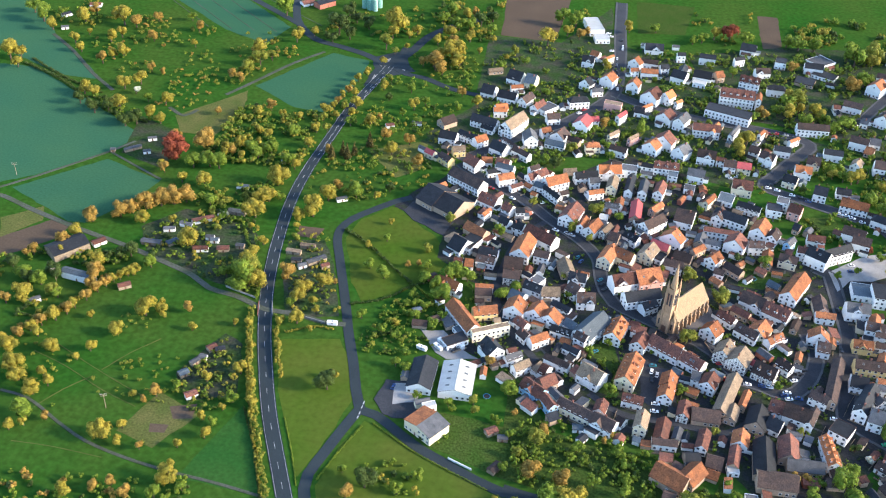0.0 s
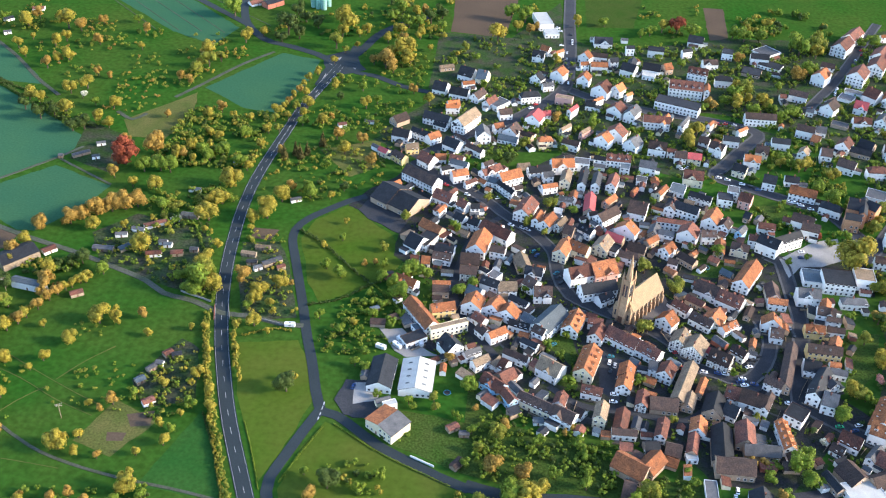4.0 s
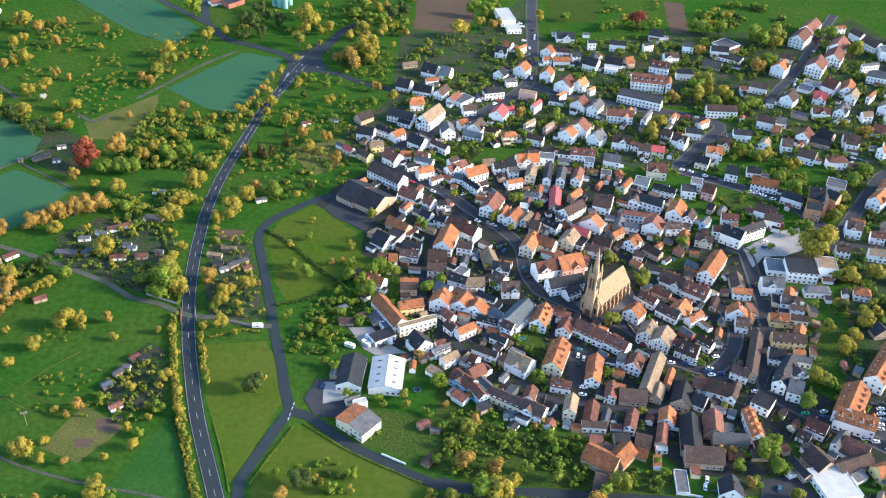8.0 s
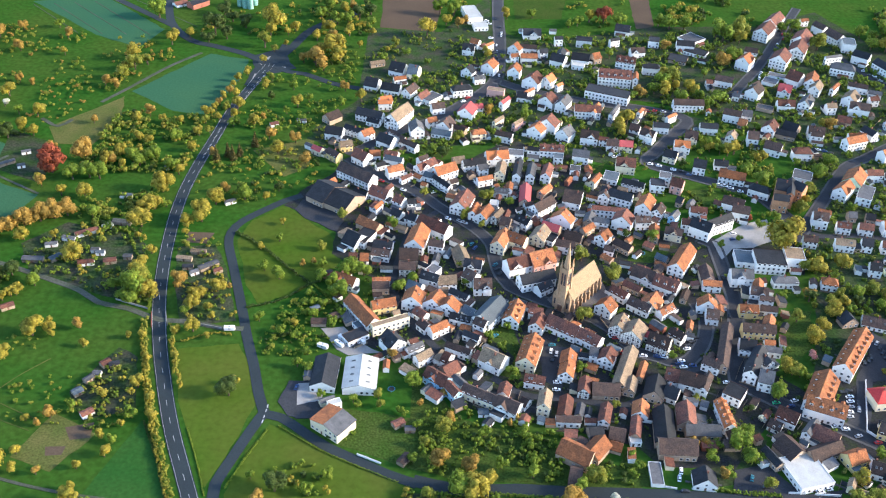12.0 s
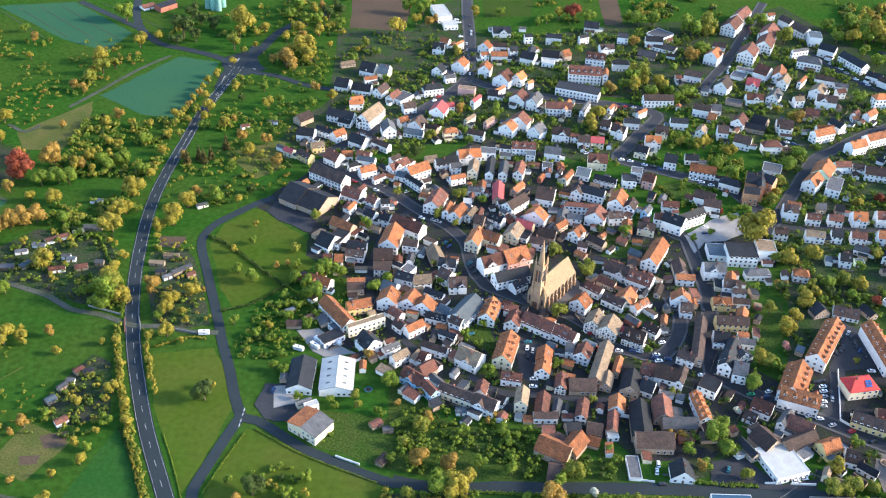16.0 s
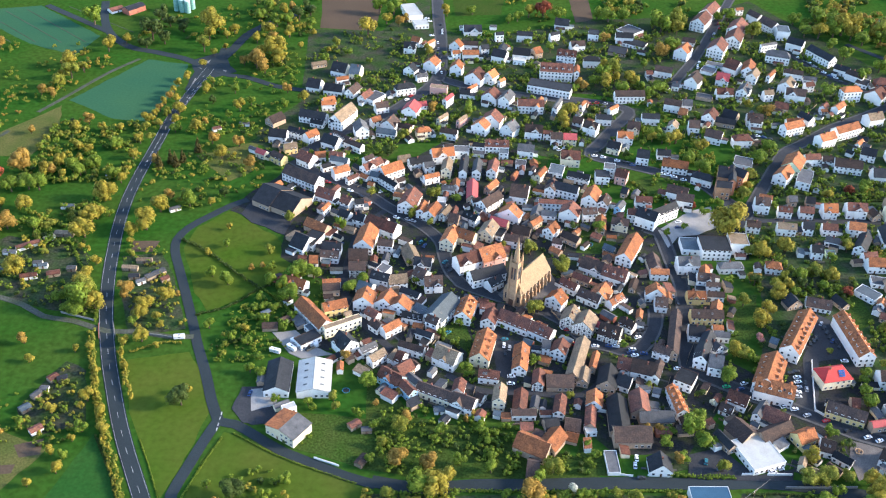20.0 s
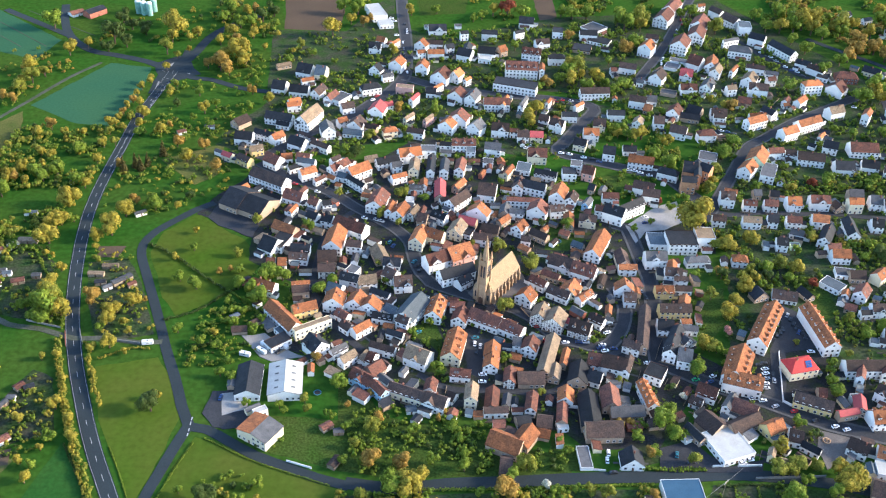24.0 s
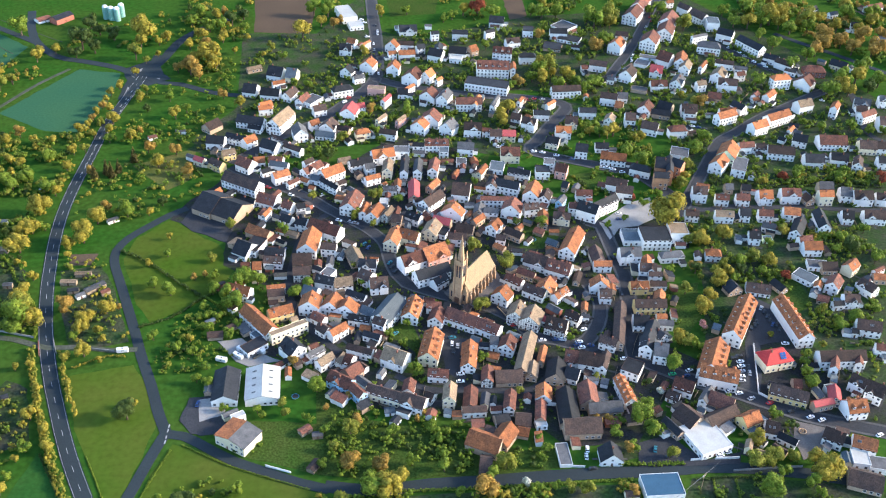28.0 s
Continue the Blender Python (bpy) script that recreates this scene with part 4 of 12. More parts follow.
    put("finial", boxes("finial", [(-0.1, -0.1, tip - 1.8, 0.1, 0.1, tip), (-0.1, -0.5, tip - 0.7, 0.1, 0.5, tip - 0.5)], TIMBER), top)
    gate = boxes("portal", [(-t - 0.4, -1.3, 0, -t + 0.2, 1.3, 4.2)], DOORS)
    put("portal", gate, tow)


# ---- ground, fields, roads ----
tagged(put('ground', solid('ground', [(-2600, -900, 0), (2600, -900, 0), (2600, 4200, 0), (-2600, 4200, 0)], [(0, 1, 2, 3)], [GRASS]), None, None, 'wide green grassland reaching to the horizon'), '', 'ground', '', 'structure')
land('field', [(-445.0, 677.3), (-416.4, 677.3), (-375.7, 651.2), (-335.2, 621.7), (-291.8, 590.3), (-300.7, 566.9), (-320.8, 543.8), (-338.9, 523.4), (-372.5, 498.5), (-450.2, 589.4)], 0.022, CROP, 'level field of dense young green crop', 'field')
land('field', [(-344.9, 506.3), (-300.6, 552.6), (-254.9, 533.5), (-263.0, 510.4), (-271.1, 493.8), (-282.0, 476.6), (-292.9, 476.4)], 0.024, CROP, 'level field of dense young green crop', 'field')
land('field', [(-553.4, 818.0), (-499.5, 831.2), (-428.2, 740.9), (-368.4, 680.7), (-359.9, 666.9), (-388.7, 668.8), (-433.0, 691.0), (-476.6, 717.7)], 0.026, CROP, 'level field of dense young green crop', 'field')
land('field', [(-369.4, 848.2), (-306.4, 863.5), (-239.9, 799.9), (-251.1, 760.3), (-293.1, 782.4)], 0.028, CROP, 'level green field with faint tractor lines', 'field')
land('field', [(-236.0, 682.3), (-191.1, 755.2), (-158.0, 746.8), (-158.7, 717.1), (-166.6, 667.9), (-172.3, 649.7), (-197.3, 653.6)], 0.030, CROP, 'level wedge of dense green crop', 'field')
land('field', [(-334.1, 443.3), (-302.5, 477.0), (-288.7, 475.3), (-291.4, 457.9), (-314.6, 433.6), (-325.3, 427.5)], 0.032, SOIL, 'ploughed brown field of bare soil', 'field')
land('field', [(-59.8, 935.6), (2.5, 934.4), (-9.0, 820.1), (-56.6, 824.0)], 0.034, SOIL, 'ploughed brown field of bare soil', 'field')
land('field', [(175.2, 923.8), (194.2, 923.5), (189.4, 855.5), (171.1, 832.4)], 0.036, SOIL, 'ploughed strip of bare brown soil', 'field')
land('field', [(63.4, 933.4), (118.5, 932.4), (105.2, 861.6), (63.4, 856.1)], 0.038, LAWN, 'narrow green meadow strips', 'field')
land('field', [(-152.4, 293.2), (-137.5, 340.6), (-126.2, 322.5), (-112.1, 286.9), (-148.0, 289.9)], 0.040, CLOVER, 'small dense green clover field', 'field')
land('field', [(-246.0, 289.7), (-226.5, 306.1), (-193.7, 302.0), (-167.8, 292.5), (-172.9, 285.4), (-230.7, 261.9)], 0.042, GRASS, 'green meadow by a track', 'field')
land('dry_grass_patch', [(-191.7, 313.5), (-180.8, 343.2), (-157.0, 330.3), (-170.5, 306.3)], 0.044, DRY, 'patch of dry straw-coloured grass', 'grass')
land('garden_bed', [(-172.6, 333.3), (-159.7, 337.7), (-159.1, 327.9), (-168.2, 325.5)], 0.046, SOIL, 'dug brown garden bed', 'garden bed')
land('garden_bed', [(-151.5, 499.7), (-135.3, 499.7), (-137.8, 488.5), (-150.3, 488.5)], 0.048, SOIL, 'dug brown garden bed', 'garden bed')
land('garden_bed', [(-177.7, 320.7), (-168.1, 321.6), (-168.6, 315.5), (-176.3, 315.2)], 0.050, SOIL, 'dug brown garden bed', 'garden bed')
land('dry_grass_patch', [(-278.6, 622.1), (-251.1, 656.1), (-238.8, 673.6), (-231.6, 636.8), (-240.7, 599.5), (-265.5, 598.5)], 0.052, DRY, 'patch of dry straw-coloured grass', 'grass')
land('dry_grass_patch', [(-129.9, 602.2), (-88.7, 623.4), (-88.2, 583.1), (-103.3, 568.6)], 0.054, DRY, 'patch of dry straw-coloured grass', 'grass')
land('dry_grass_patch', [(-335.3, 472.3), (-314.3, 489.8), (-308.6, 474.5), (-324.7, 452.4)], 0.056, DRY, 'patch of dry straw-coloured grass', 'grass')
land('meadow', [(-132.8, 393.0), (-101.9, 398.8), (-91.0, 377.9), (-84.9, 355.6), (-88.5, 338.9), (-96.4, 309.6), (-99.3, 300.3), (-109.3, 321.8), (-123.7, 354.6)], 0.058, MEADOW, 'mown meadow between two roads', 'meadow')
land('meadow', [(-76.3, 341.2), (-59.6, 334.6), (-41.1, 322.4), (-7.2, 305.0), (-8.7, 294.9), (-85.2, 281.4), (-89.7, 297.0), (-84.7, 322.6)], 0.060, MEADOW, 'mown meadow beside the lane', 'meadow')
land('meadow', [(-120.4, 493.2), (-115.1, 514.8), (-96.8, 534.0), (-66.3, 504.1), (-53.0, 485.3), (-62.5, 457.7), (-79.9, 443.4), (-97.3, 432.1), (-107.0, 449.0)], 0.062, MEADOW, 'mown meadow with a hedge across', 'meadow')
land('lawn', [(-41.5, 353.9), (2.1, 347.8), (-1.1, 330.3), (-9.2, 316.9), (-30.0, 325.6), (-43.1, 330.1)], 0.064, LAWN, 'green garden lawn beside a lane', 'lawn')
land('lawn', [(13.2, 349.6), (45.5, 339.4), (66.2, 328.5), (61.5, 314.6), (21.9, 314.4), (12.4, 332.8)], 0.066, LAWN, 'garden lawn below the village', 'lawn')
land('garden_ground', [(164.8, 299.8), (185.6, 300.2), (237.1, 290.4), (260.3, 281.0), (247.6, 256.5), (142.0, 265.6)], 0.068, GARDEN, 'gardens with beds and paths beside the lane', 'ground')
land('garden_ground', [(-9.4, 302.0), (26.1, 300.6), (104.2, 300.1), (138.6, 298.6), (129.6, 266.7), (-9.6, 278.7)], 0.070, GARDEN, 'gardens with beds and shrubs beside the lane', 'ground')
land('garden_ground', [(230.2, 481.9), (250.4, 554.1), (256.6, 625.3), (210.3, 682.1), (164.8, 703.7), (128.7, 705.2), (105.3, 816.7), (187.8, 852.9), (281.6, 864.0), (349.6, 905.5), (381.3, 834.4), (415.0, 758.9), (444.5, 672.0), (439.3, 607.7), (289.5, 314.2), (254.3, 375.1), (198.8, 379.2)], 0.072, GARDEN, 'gardens with lawn, beds and paving between houses', 'ground')
land('garden_ground', [(-66.2, 821.9), (-3.2, 820.0), (40.5, 911.7), (43.1, 771.8), (12.8, 700.2), (-30.1, 674.1), (-60.8, 624.4), (-83.1, 609.8), (-92.9, 634.1), (-63.9, 684.7)], 0.074, GARDEN, 'gardens with lawn, beds and paving between houses', 'ground')
land('garden_ground', [(-247.0, 480.5), (-226.7, 504.2), (-186.8, 495.8), (-172.0, 482.9), (-161.8, 427.5), (-184.0, 434.0), (-232.3, 452.8)], 0.076, GARDEN, 'allotment gardens with beds and paths', 'ground')
land('garden_ground', [(-154.3, 483.4), (-132.3, 487.8), (-120.4, 463.2), (-106.9, 417.4), (-136.0, 411.9), (-148.9, 451.9)], 0.078, GARDEN, 'allotment gardens with beds and paths', 'ground')
land('garden_ground', [(-302.6, 616.9), (-260.1, 595.4), (-258.5, 547.6), (-295.0, 563.3)], 0.080, GARDEN, 'allotment gardens with beds and paths', 'ground')
land('garden_ground', [(-178.7, 357.2), (-163.3, 391.9), (-151.5, 384.7), (-142.5, 347.0), (-165.8, 338.6)], 0.082, GARDEN, 'allotment gardens with beds and paths', 'ground')
land('garden_ground', [(139.0, 346.4), (166.2, 344.3), (152.5, 317.9), (132.6, 311.5)], 0.084, GARDEN, 'steep gardens with shrubs below the village', 'ground')
land('garden_ground', [(-8.3, 390.2), (13.3, 351.6), (45.7, 341.3), (71.6, 328.1), (98.0, 322.3), (100.7, 308.6), (11.4, 311.8), (-9.2, 316.9)], 0.086, LAWN, 'steep gardens with shrubs below the village', 'ground')
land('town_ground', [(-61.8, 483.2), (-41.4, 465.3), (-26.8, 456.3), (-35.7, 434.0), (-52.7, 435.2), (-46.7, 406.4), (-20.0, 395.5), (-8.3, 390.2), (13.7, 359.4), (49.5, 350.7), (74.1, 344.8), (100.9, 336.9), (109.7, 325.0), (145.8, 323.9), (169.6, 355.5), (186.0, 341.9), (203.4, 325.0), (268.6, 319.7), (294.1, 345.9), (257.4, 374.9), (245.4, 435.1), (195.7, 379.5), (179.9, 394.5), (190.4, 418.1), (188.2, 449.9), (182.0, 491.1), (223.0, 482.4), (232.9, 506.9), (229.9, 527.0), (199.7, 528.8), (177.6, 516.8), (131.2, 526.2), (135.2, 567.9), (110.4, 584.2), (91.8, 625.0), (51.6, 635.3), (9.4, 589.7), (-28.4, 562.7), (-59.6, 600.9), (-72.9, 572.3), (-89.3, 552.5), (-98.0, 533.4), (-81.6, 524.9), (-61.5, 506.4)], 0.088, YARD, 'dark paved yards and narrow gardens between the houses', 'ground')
land('town_ground', [(-95.7, 622.2), (-62.8, 662.3), (-57.6, 732.8), (-22.3, 763.0), (16.4, 819.4), (46.5, 830.9), (60.6, 818.1), (94.1, 804.9), (120.9, 747.0), (128.7, 705.2), (163.0, 693.9), (187.9, 683.1), (212.4, 672.5), (164.3, 613.1), (128.7, 598.8), (51.3, 631.1), (10.4, 620.8), (-29.1, 610.9), (-59.6, 600.9)], 0.090, GARDEN, 'gardens with lawn, beds and paving between houses', 'ground')
land('junction', [(-157.2, 753.4), (-148.4, 761.3), (-138.6, 769.4), (-130.5, 764.1), (-124.4, 745.0), (-117.8, 734.8), (-127.9, 727.3), (-135.7, 723.0), (-142.8, 714.8), (-147.6, 701.0), (-154.0, 700.8), (-152.9, 720.5), (-151.4, 733.7)], 0.128, ASPHALT, 'wide asphalt junction with traffic islands', 'yard')
land('traffic_island', [(-145.2, 752.0), (-133.9, 763.7), (-134.2, 754.5), (-141.2, 746.1)], 0.131, CONCRETE, 'small pale traffic island', 'square')
land('traffic_island', [(-151.2, 743.9), (-146.6, 749.4), (-146.3, 738.3)], 0.134, CONCRETE, 'small pale traffic island', 'square')
land('traffic_island', [(-151.6, 701.0), (-148.7, 722.6), (-145.7, 716.9), (-148.6, 695.5)], 0.137, CONCRETE, 'small pale traffic island', 'square')
land('traffic_island', [(-132.8, 737.0), (-126.2, 736.3), (-127.4, 727.4)], 0.140, CONCRETE, 'small pale traffic island', 'square')
road('tractor_line', [(-366.9, 841.6), (-308.9, 783.8)], 0.7, TRACK, 0.143, 'thin tractor line through the crop')
road('tractor_line', [(-349.9, 845.7), (-288.8, 784.7)], 0.7, TRACK, 0.146, 'thin tractor line through the crop')
road('tractor_line', [(-332.9, 849.8), (-268.7, 785.6)], 0.7, TRACK, 0.149, 'thin tractor line through the crop')
road('tractor_line', [(-315.8, 854.0), (-248.8, 786.5)], 0.7, TRACK, 0.152, 'thin tractor line through the crop')
road('tractor_line', [(-298.7, 858.1), (-233.3, 804.0)], 0.7, TRACK, 0.155, 'thin tractor line through the crop')
road('tractor_line', [(-281.5, 862.3), (-214.1, 808.6)], 0.7, TRACK, 0.158, 'thin tractor line through the crop')
road('track', [(-256.6, 360.3), (-233.7, 351.2), (-209.9, 338.7), (-188.8, 330.4)], 0.35, DRY, 0.161, 'thin trodden line through the meadow')
road('track', [(-252.2, 370.3), (-227.2, 356.9), (-202.0, 344.3), (-185.7, 337.0)], 0.35, DRY, 0.164, 'thin trodden line through the meadow')
road('track', [(-216.0, 352.4), (-207.1, 367.3), (-195.5, 381.1)], 0.35, DRY, 0.167, 'thin trodden line through the meadow')
road('track', [(-237.1, 321.5), (-229.1, 335.1), (-218.4, 347.6)], 0.35, DRY, 0.170, 'thin trodden line through the meadow')
road('track', [(-236.8, 298.6), (-217.1, 298.5), (-191.1, 296.1)], 0.35, DRY, 0.173, 'thin trodden line through the meadow')
road('main_road', [(-137.2, 760.6), (-140.0, 739.7), (-149.1, 693.4), (-155.6, 658.0), (-159.0, 621.3), (-161.9, 591.3), (-163.8, 567.3), (-164.6, 541.2), (-163.5, 513.7), (-161.0, 488.2), (-158.5, 467.4), (-153.9, 439.8), (-148.8, 417.0), (-141.7, 391.3), (-134.7, 369.8), (-127.8, 349.7), (-120.6, 331.1), (-113.1, 313.8), (-105.9, 297.4), (-101.6, 287.5), (-94.4, 270.3), (-87.9, 253.7)], 7.8, ASPHALT, 0.176, 'two-lane asphalt main road with white markings')
road('lane', [(-80.4, 349.5), (-85.1, 361.8), (-91.1, 382.4), (-98.5, 404.3), (-104.0, 423.0), (-111.8, 448.0), (-120.4, 475.0), (-124.8, 489.2), (-125.6, 501.7), (-120.5, 514.4), (-110.2, 526.5), (-97.8, 539.3), (-87.8, 546.3)], 5.4, ASPHALT, 0.179, 'narrow asphalt lane along the meadow')
road('lane', [(-79.7, 350.5), (-84.9, 335.7), (-90.4, 317.9), (-94.7, 302.9), (-94.3, 294.4), (-90.9, 283.5), (-86.5, 271.7)], 5.4, ASPHALT, 0.182, 'narrow asphalt lane through the meadow')
road('lane', [(-81.6, 348.5), (-71.6, 345.9), (-60.1, 337.5), (-47.5, 328.2), (-32.7, 320.4), (-18.5, 313.1), (-3.5, 307.3)], 5.4, ASPHALT, 0.185, 'narrow asphalt lane past a tan house')
road('lane', [(-5.4, 309.5), (11.1, 305.8), (26.4, 305.2), (42.1, 306.6), (68.3, 306.4), (92.3, 306.8), (121.9, 306.8), (148.8, 305.6), (173.8, 306.1), (195.2, 303.6), (218.5, 298.9), (238.3, 293.0)], 7.0, ASPHALT, 0.188, 'asphalt lane along the foot of the village')
road('lane', [(-132.8, 779.2), (-135.1, 752.0), (-140.0, 739.7), (-162.5, 757.2), (-189.6, 769.7), (-211.7, 779.0), (-232.7, 805.5), (-244.5, 835.9), (-252.8, 876.5)], 7.0, ASPHALT, 0.191, 'asphalt side road from the crossing')
road('lane', [(-301.3, 864.8), (-268.6, 837.0), (-235.6, 808.7)], 6.0, ASPHALT, 0.194, 'asphalt farm road between fields')
road('lane', [(-140.0, 739.7), (-127.7, 772.1), (-117.7, 807.0), (-101.3, 832.4), (-78.5, 855.0)], 8.0, ASPHALT, 0.197, 'asphalt main road beyond the crossing')
road('lane', [(-140.6, 742.9), (-123.8, 728.2), (-109.4, 725.0), (-84.3, 709.8), (-60.9, 702.9)], 6.0, ASPHALT, 0.200, 'asphalt road into the village')
road('track', [(-362.1, 493.6), (-348.3, 496.5), (-319.1, 484.1), (-282.7, 470.1), (-251.1, 459.8), (-227.9, 450.8), (-199.0, 438.2), (-185.4, 428.3), (-167.3, 423.8), (-148.3, 415.5), (-132.0, 415.1), (-114.9, 410.9), (-101.6, 411.0)], 3.6, TRACK, 0.203, 'pale gravel farm track')
road('track', [(-363.8, 496.7), (-353.0, 505.3), (-337.8, 521.4), (-320.1, 542.4), (-303.2, 563.2), (-291.8, 580.2)], 2.2, TRACK, 0.206, 'pale gravel field path')
road('track', [(-303.2, 563.2), (-284.0, 551.5), (-255.5, 534.8)], 1.8, TRACK, 0.209, 'pale gravel field path')
road('track', [(-253.2, 662.5), (-238.9, 688.8), (-217.9, 728.8), (-198.5, 755.9)], 3.0, TRACK, 0.212, 'pale gravel field path')
road('track', [(-259.0, 329.6), (-242.5, 326.5), (-222.1, 314.5), (-203.3, 304.7), (-180.9, 297.9), (-157.3, 293.4), (-134.9, 290.6), (-109.7, 286.1)], 1.6, TRACK, 0.215, 'grassy gravel farm track')
road('track', [(-430.5, 740.4), (-399.6, 712.1), (-366.2, 675.9), (-339.3, 651.4)], 3.0, TRACK, 0.218, 'pale gravel farm track')
road('track', [(-287.5, 633.9), (-272.6, 623.4), (-265.6, 634.1)], 3.0, TRACK, 0.221, 'pale gravel farm track')
road('street', [(-63.2, 596.6), (-51.4, 585.5), (-36.0, 573.8), (-21.0, 562.3), (-10.0, 553.4), (0.7, 540.6), (11.2, 530.1), (24.8, 516.4), (34.4, 500.4), (36.6, 482.5), (39.6, 468.1), (44.7, 457.9), (63.2, 446.5), (90.6, 432.2), (99.0, 424.5), (111.4, 405.1), (120.3, 402.6), (133.4, 397.8), (143.4, 406.6), (150.8, 420.9), (153.9, 436.1), (150.7, 450.8)], 6.5, STREET, 0.224, 'narrow village street of dark worn asphalt')
kerbs([(-63.2, 596.6), (-51.4, 585.5), (-36.0, 573.8), (-21.0, 562.3), (-10.0, 553.4), (0.7, 540.6), (11.2, 530.1), (24.8, 516.4), (34.4, 500.4), (36.6, 482.5), (39.6, 468.1), (44.7, 457.9), (63.2, 446.5), (90.6, 432.2), (99.0, 424.5), (111.4, 405.1), (120.3, 402.6), (133.4, 397.8), (143.4, 406.6), (150.8, 420.9), (153.9, 436.1), (150.7, 450.8)], 6.5, 1.2)
road('street', [(166.1, 515.5), (173.1, 510.6), (174.1, 491.6), (174.2, 472.4), (174.4, 456.4), (171.0, 434.9), (167.4, 414.7), (164.1, 400.3), (160.6, 387.5), (167.6, 379.3), (177.7, 371.9), (190.2, 363.2), (205.6, 354.8), (220.2, 345.4), (234.4, 336.1), (249.6, 329.8), (267.2, 322.9), (284.8, 316.5)], 7.0, STREET, 0.227, 'village main street of dark asphalt')
kerbs([(166.1, 515.5), (173.1, 510.6), (174.1, 491.6), (174.2, 472.4), (174.4, 456.4), (171.0, 434.9), (167.4, 414.7), (164.1, 400.3), (160.6, 387.5), (167.6, 379.3), (177.7, 371.9), (190.2, 363.2), (205.6, 354.8), (220.2, 345.4), (234.4, 336.1), (249.6, 329.8), (267.2, 322.9), (284.8, 316.5)], 7.0, 1.5)
road('street', [(4.3, 539.0), (-6.7, 524.7), (-17.2, 503.7), (-22.1, 475.0), (-23.6, 458.8), (-20.3, 440.4), (-14.0, 427.6), (-5.0, 412.6), (3.7, 400.5)], 4.5, STREET, 0.230, 'narrow village alley of dark asphalt')
road('street', [(49.3, 926.2), (48.0, 856.5), (48.1, 806.3), (46.2, 760.6), (42.5, 728.9), (30.4, 704.3), (12.1, 679.5), (-5.1, 656.9), (-29.6, 639.3), (-41.2, 625.1), (-52.5, 612.1), (-61.5, 599.5)], 8.0, STREET, 0.233, 'village street of dark asphalt with parked cars')
kerbs([(49.3, 926.2), (48.0, 856.5), (48.1, 806.3), (46.2, 760.6), (42.5, 728.9), (30.4, 704.3), (12.1, 679.5), (-5.1, 656.9), (-29.6, 639.3), (-41.2, 625.1), (-52.5, 612.1), (-61.5, 599.5)], 8.0, 1.6)
road('street', [(42.5, 728.9), (62.3, 715.9), (83.9, 707.0), (114.1, 697.9), (157.8, 690.2), (186.4, 676.5), (172.2, 651.3), (156.4, 626.0), (146.1, 609.1), (157.5, 600.4), (172.3, 593.3), (197.9, 581.0), (215.4, 570.9), (225.8, 551.9), (234.4, 535.1)], 7.5, STREET, 0.236, 'village street of dark asphalt with parked cars')
kerbs([(42.5, 728.9), (62.3, 715.9), (83.9, 707.0), (114.1, 697.9), (157.8, 690.2), (186.4, 676.5), (172.2, 651.3), (156.4, 626.0), (146.1, 609.1), (157.5, 600.4), (172.3, 593.3), (197.9, 581.0), (215.4, 570.9), (225.8, 551.9), (234.4, 535.1)], 7.5, 1.6)
road('street', [(224.9, 517.2), (236.2, 532.2), (250.4, 554.1), (269.8, 585.0), (288.2, 613.5), (305.1, 626.4), (336.8, 651.0), (367.4, 669.5), (399.6, 688.9), (430.4, 703.1)], 6.6, STREET, 0.239, 'residential street of dark asphalt')
kerbs([(224.9, 517.2), (236.2, 532.2), (250.4, 554.1), (269.8, 585.0), (288.2, 613.5), (305.1, 626.4), (336.8, 651.0), (367.4, 669.5), (399.6, 688.9), (430.4, 703.1)], 6.6, 1.3)
road('street', [(234.4, 535.1), (244.6, 524.8), (268.9, 527.5), (291.3, 524.8), (315.0, 524.8), (344.1, 518.9), (382.3, 515.3)], 5.0, STREET, 0.242, 'residential street of dark asphalt')
road('street', [(334.8, 913.3), (308.0, 860.6), (284.9, 813.9), (263.4, 773.4), (245.8, 744.6), (231.6, 721.5)], 6.0, STREET, 0.245, 'residential street of dark asphalt')
kerbs([(334.8, 913.3), (308.0, 860.6), (284.9, 813.9), (263.4, 773.4), (245.8, 744.6), (231.6, 721.5)], 6.0, 1.4)
road('street', [(342.2, 807.2), (353.5, 772.7), (370.8, 737.7), (387.5, 717.5), (399.6, 688.9)], 5.5, STREET, 0.248, 'residential street of dark asphalt')
road('street', [(164.1, 400.3), (143.7, 394.8), (122.7, 384.9), (100.6, 364.9), (74.6, 366.9), (48.6, 368.9), (32.2, 380.7)], 4.0, STREET, 0.251, 'narrow village alley of dark asphalt')
road('street', [(430.4, 703.1), (416.7, 653.9), (408.5, 617.9), (426.2, 599.8)], 5.0, STREET, 0.254, 'residential street of dark asphalt')
road('track', [(408.9, 807.7), (426.1, 784.7), (446.7, 760.1), (474.0, 722.8), (495.8, 695.2)], 6.0, ASPHALT, 0.257, 'dark railway cutting along the trees')
land('parking_lot', [(246.7, 429.7), (252.1, 424.0), (253.2, 393.9), (232.9, 389.6), (219.0, 351.6), (207.5, 355.9), (220.3, 377.6), (225.6, 393.5), (236.4, 407.3)], 0.260, STREET, 'asphalt parking court between the row houses', 'parking')
land('parking_lot', [(173.1, 513.8), (197.4, 534.4), (215.0, 541.8), (213.7, 517.9), (197.9, 509.0), (184.3, 506.7), (175.6, 494.6)], 0.263, CONCRETE, 'pale paved car park beside the large tree', 'parking')
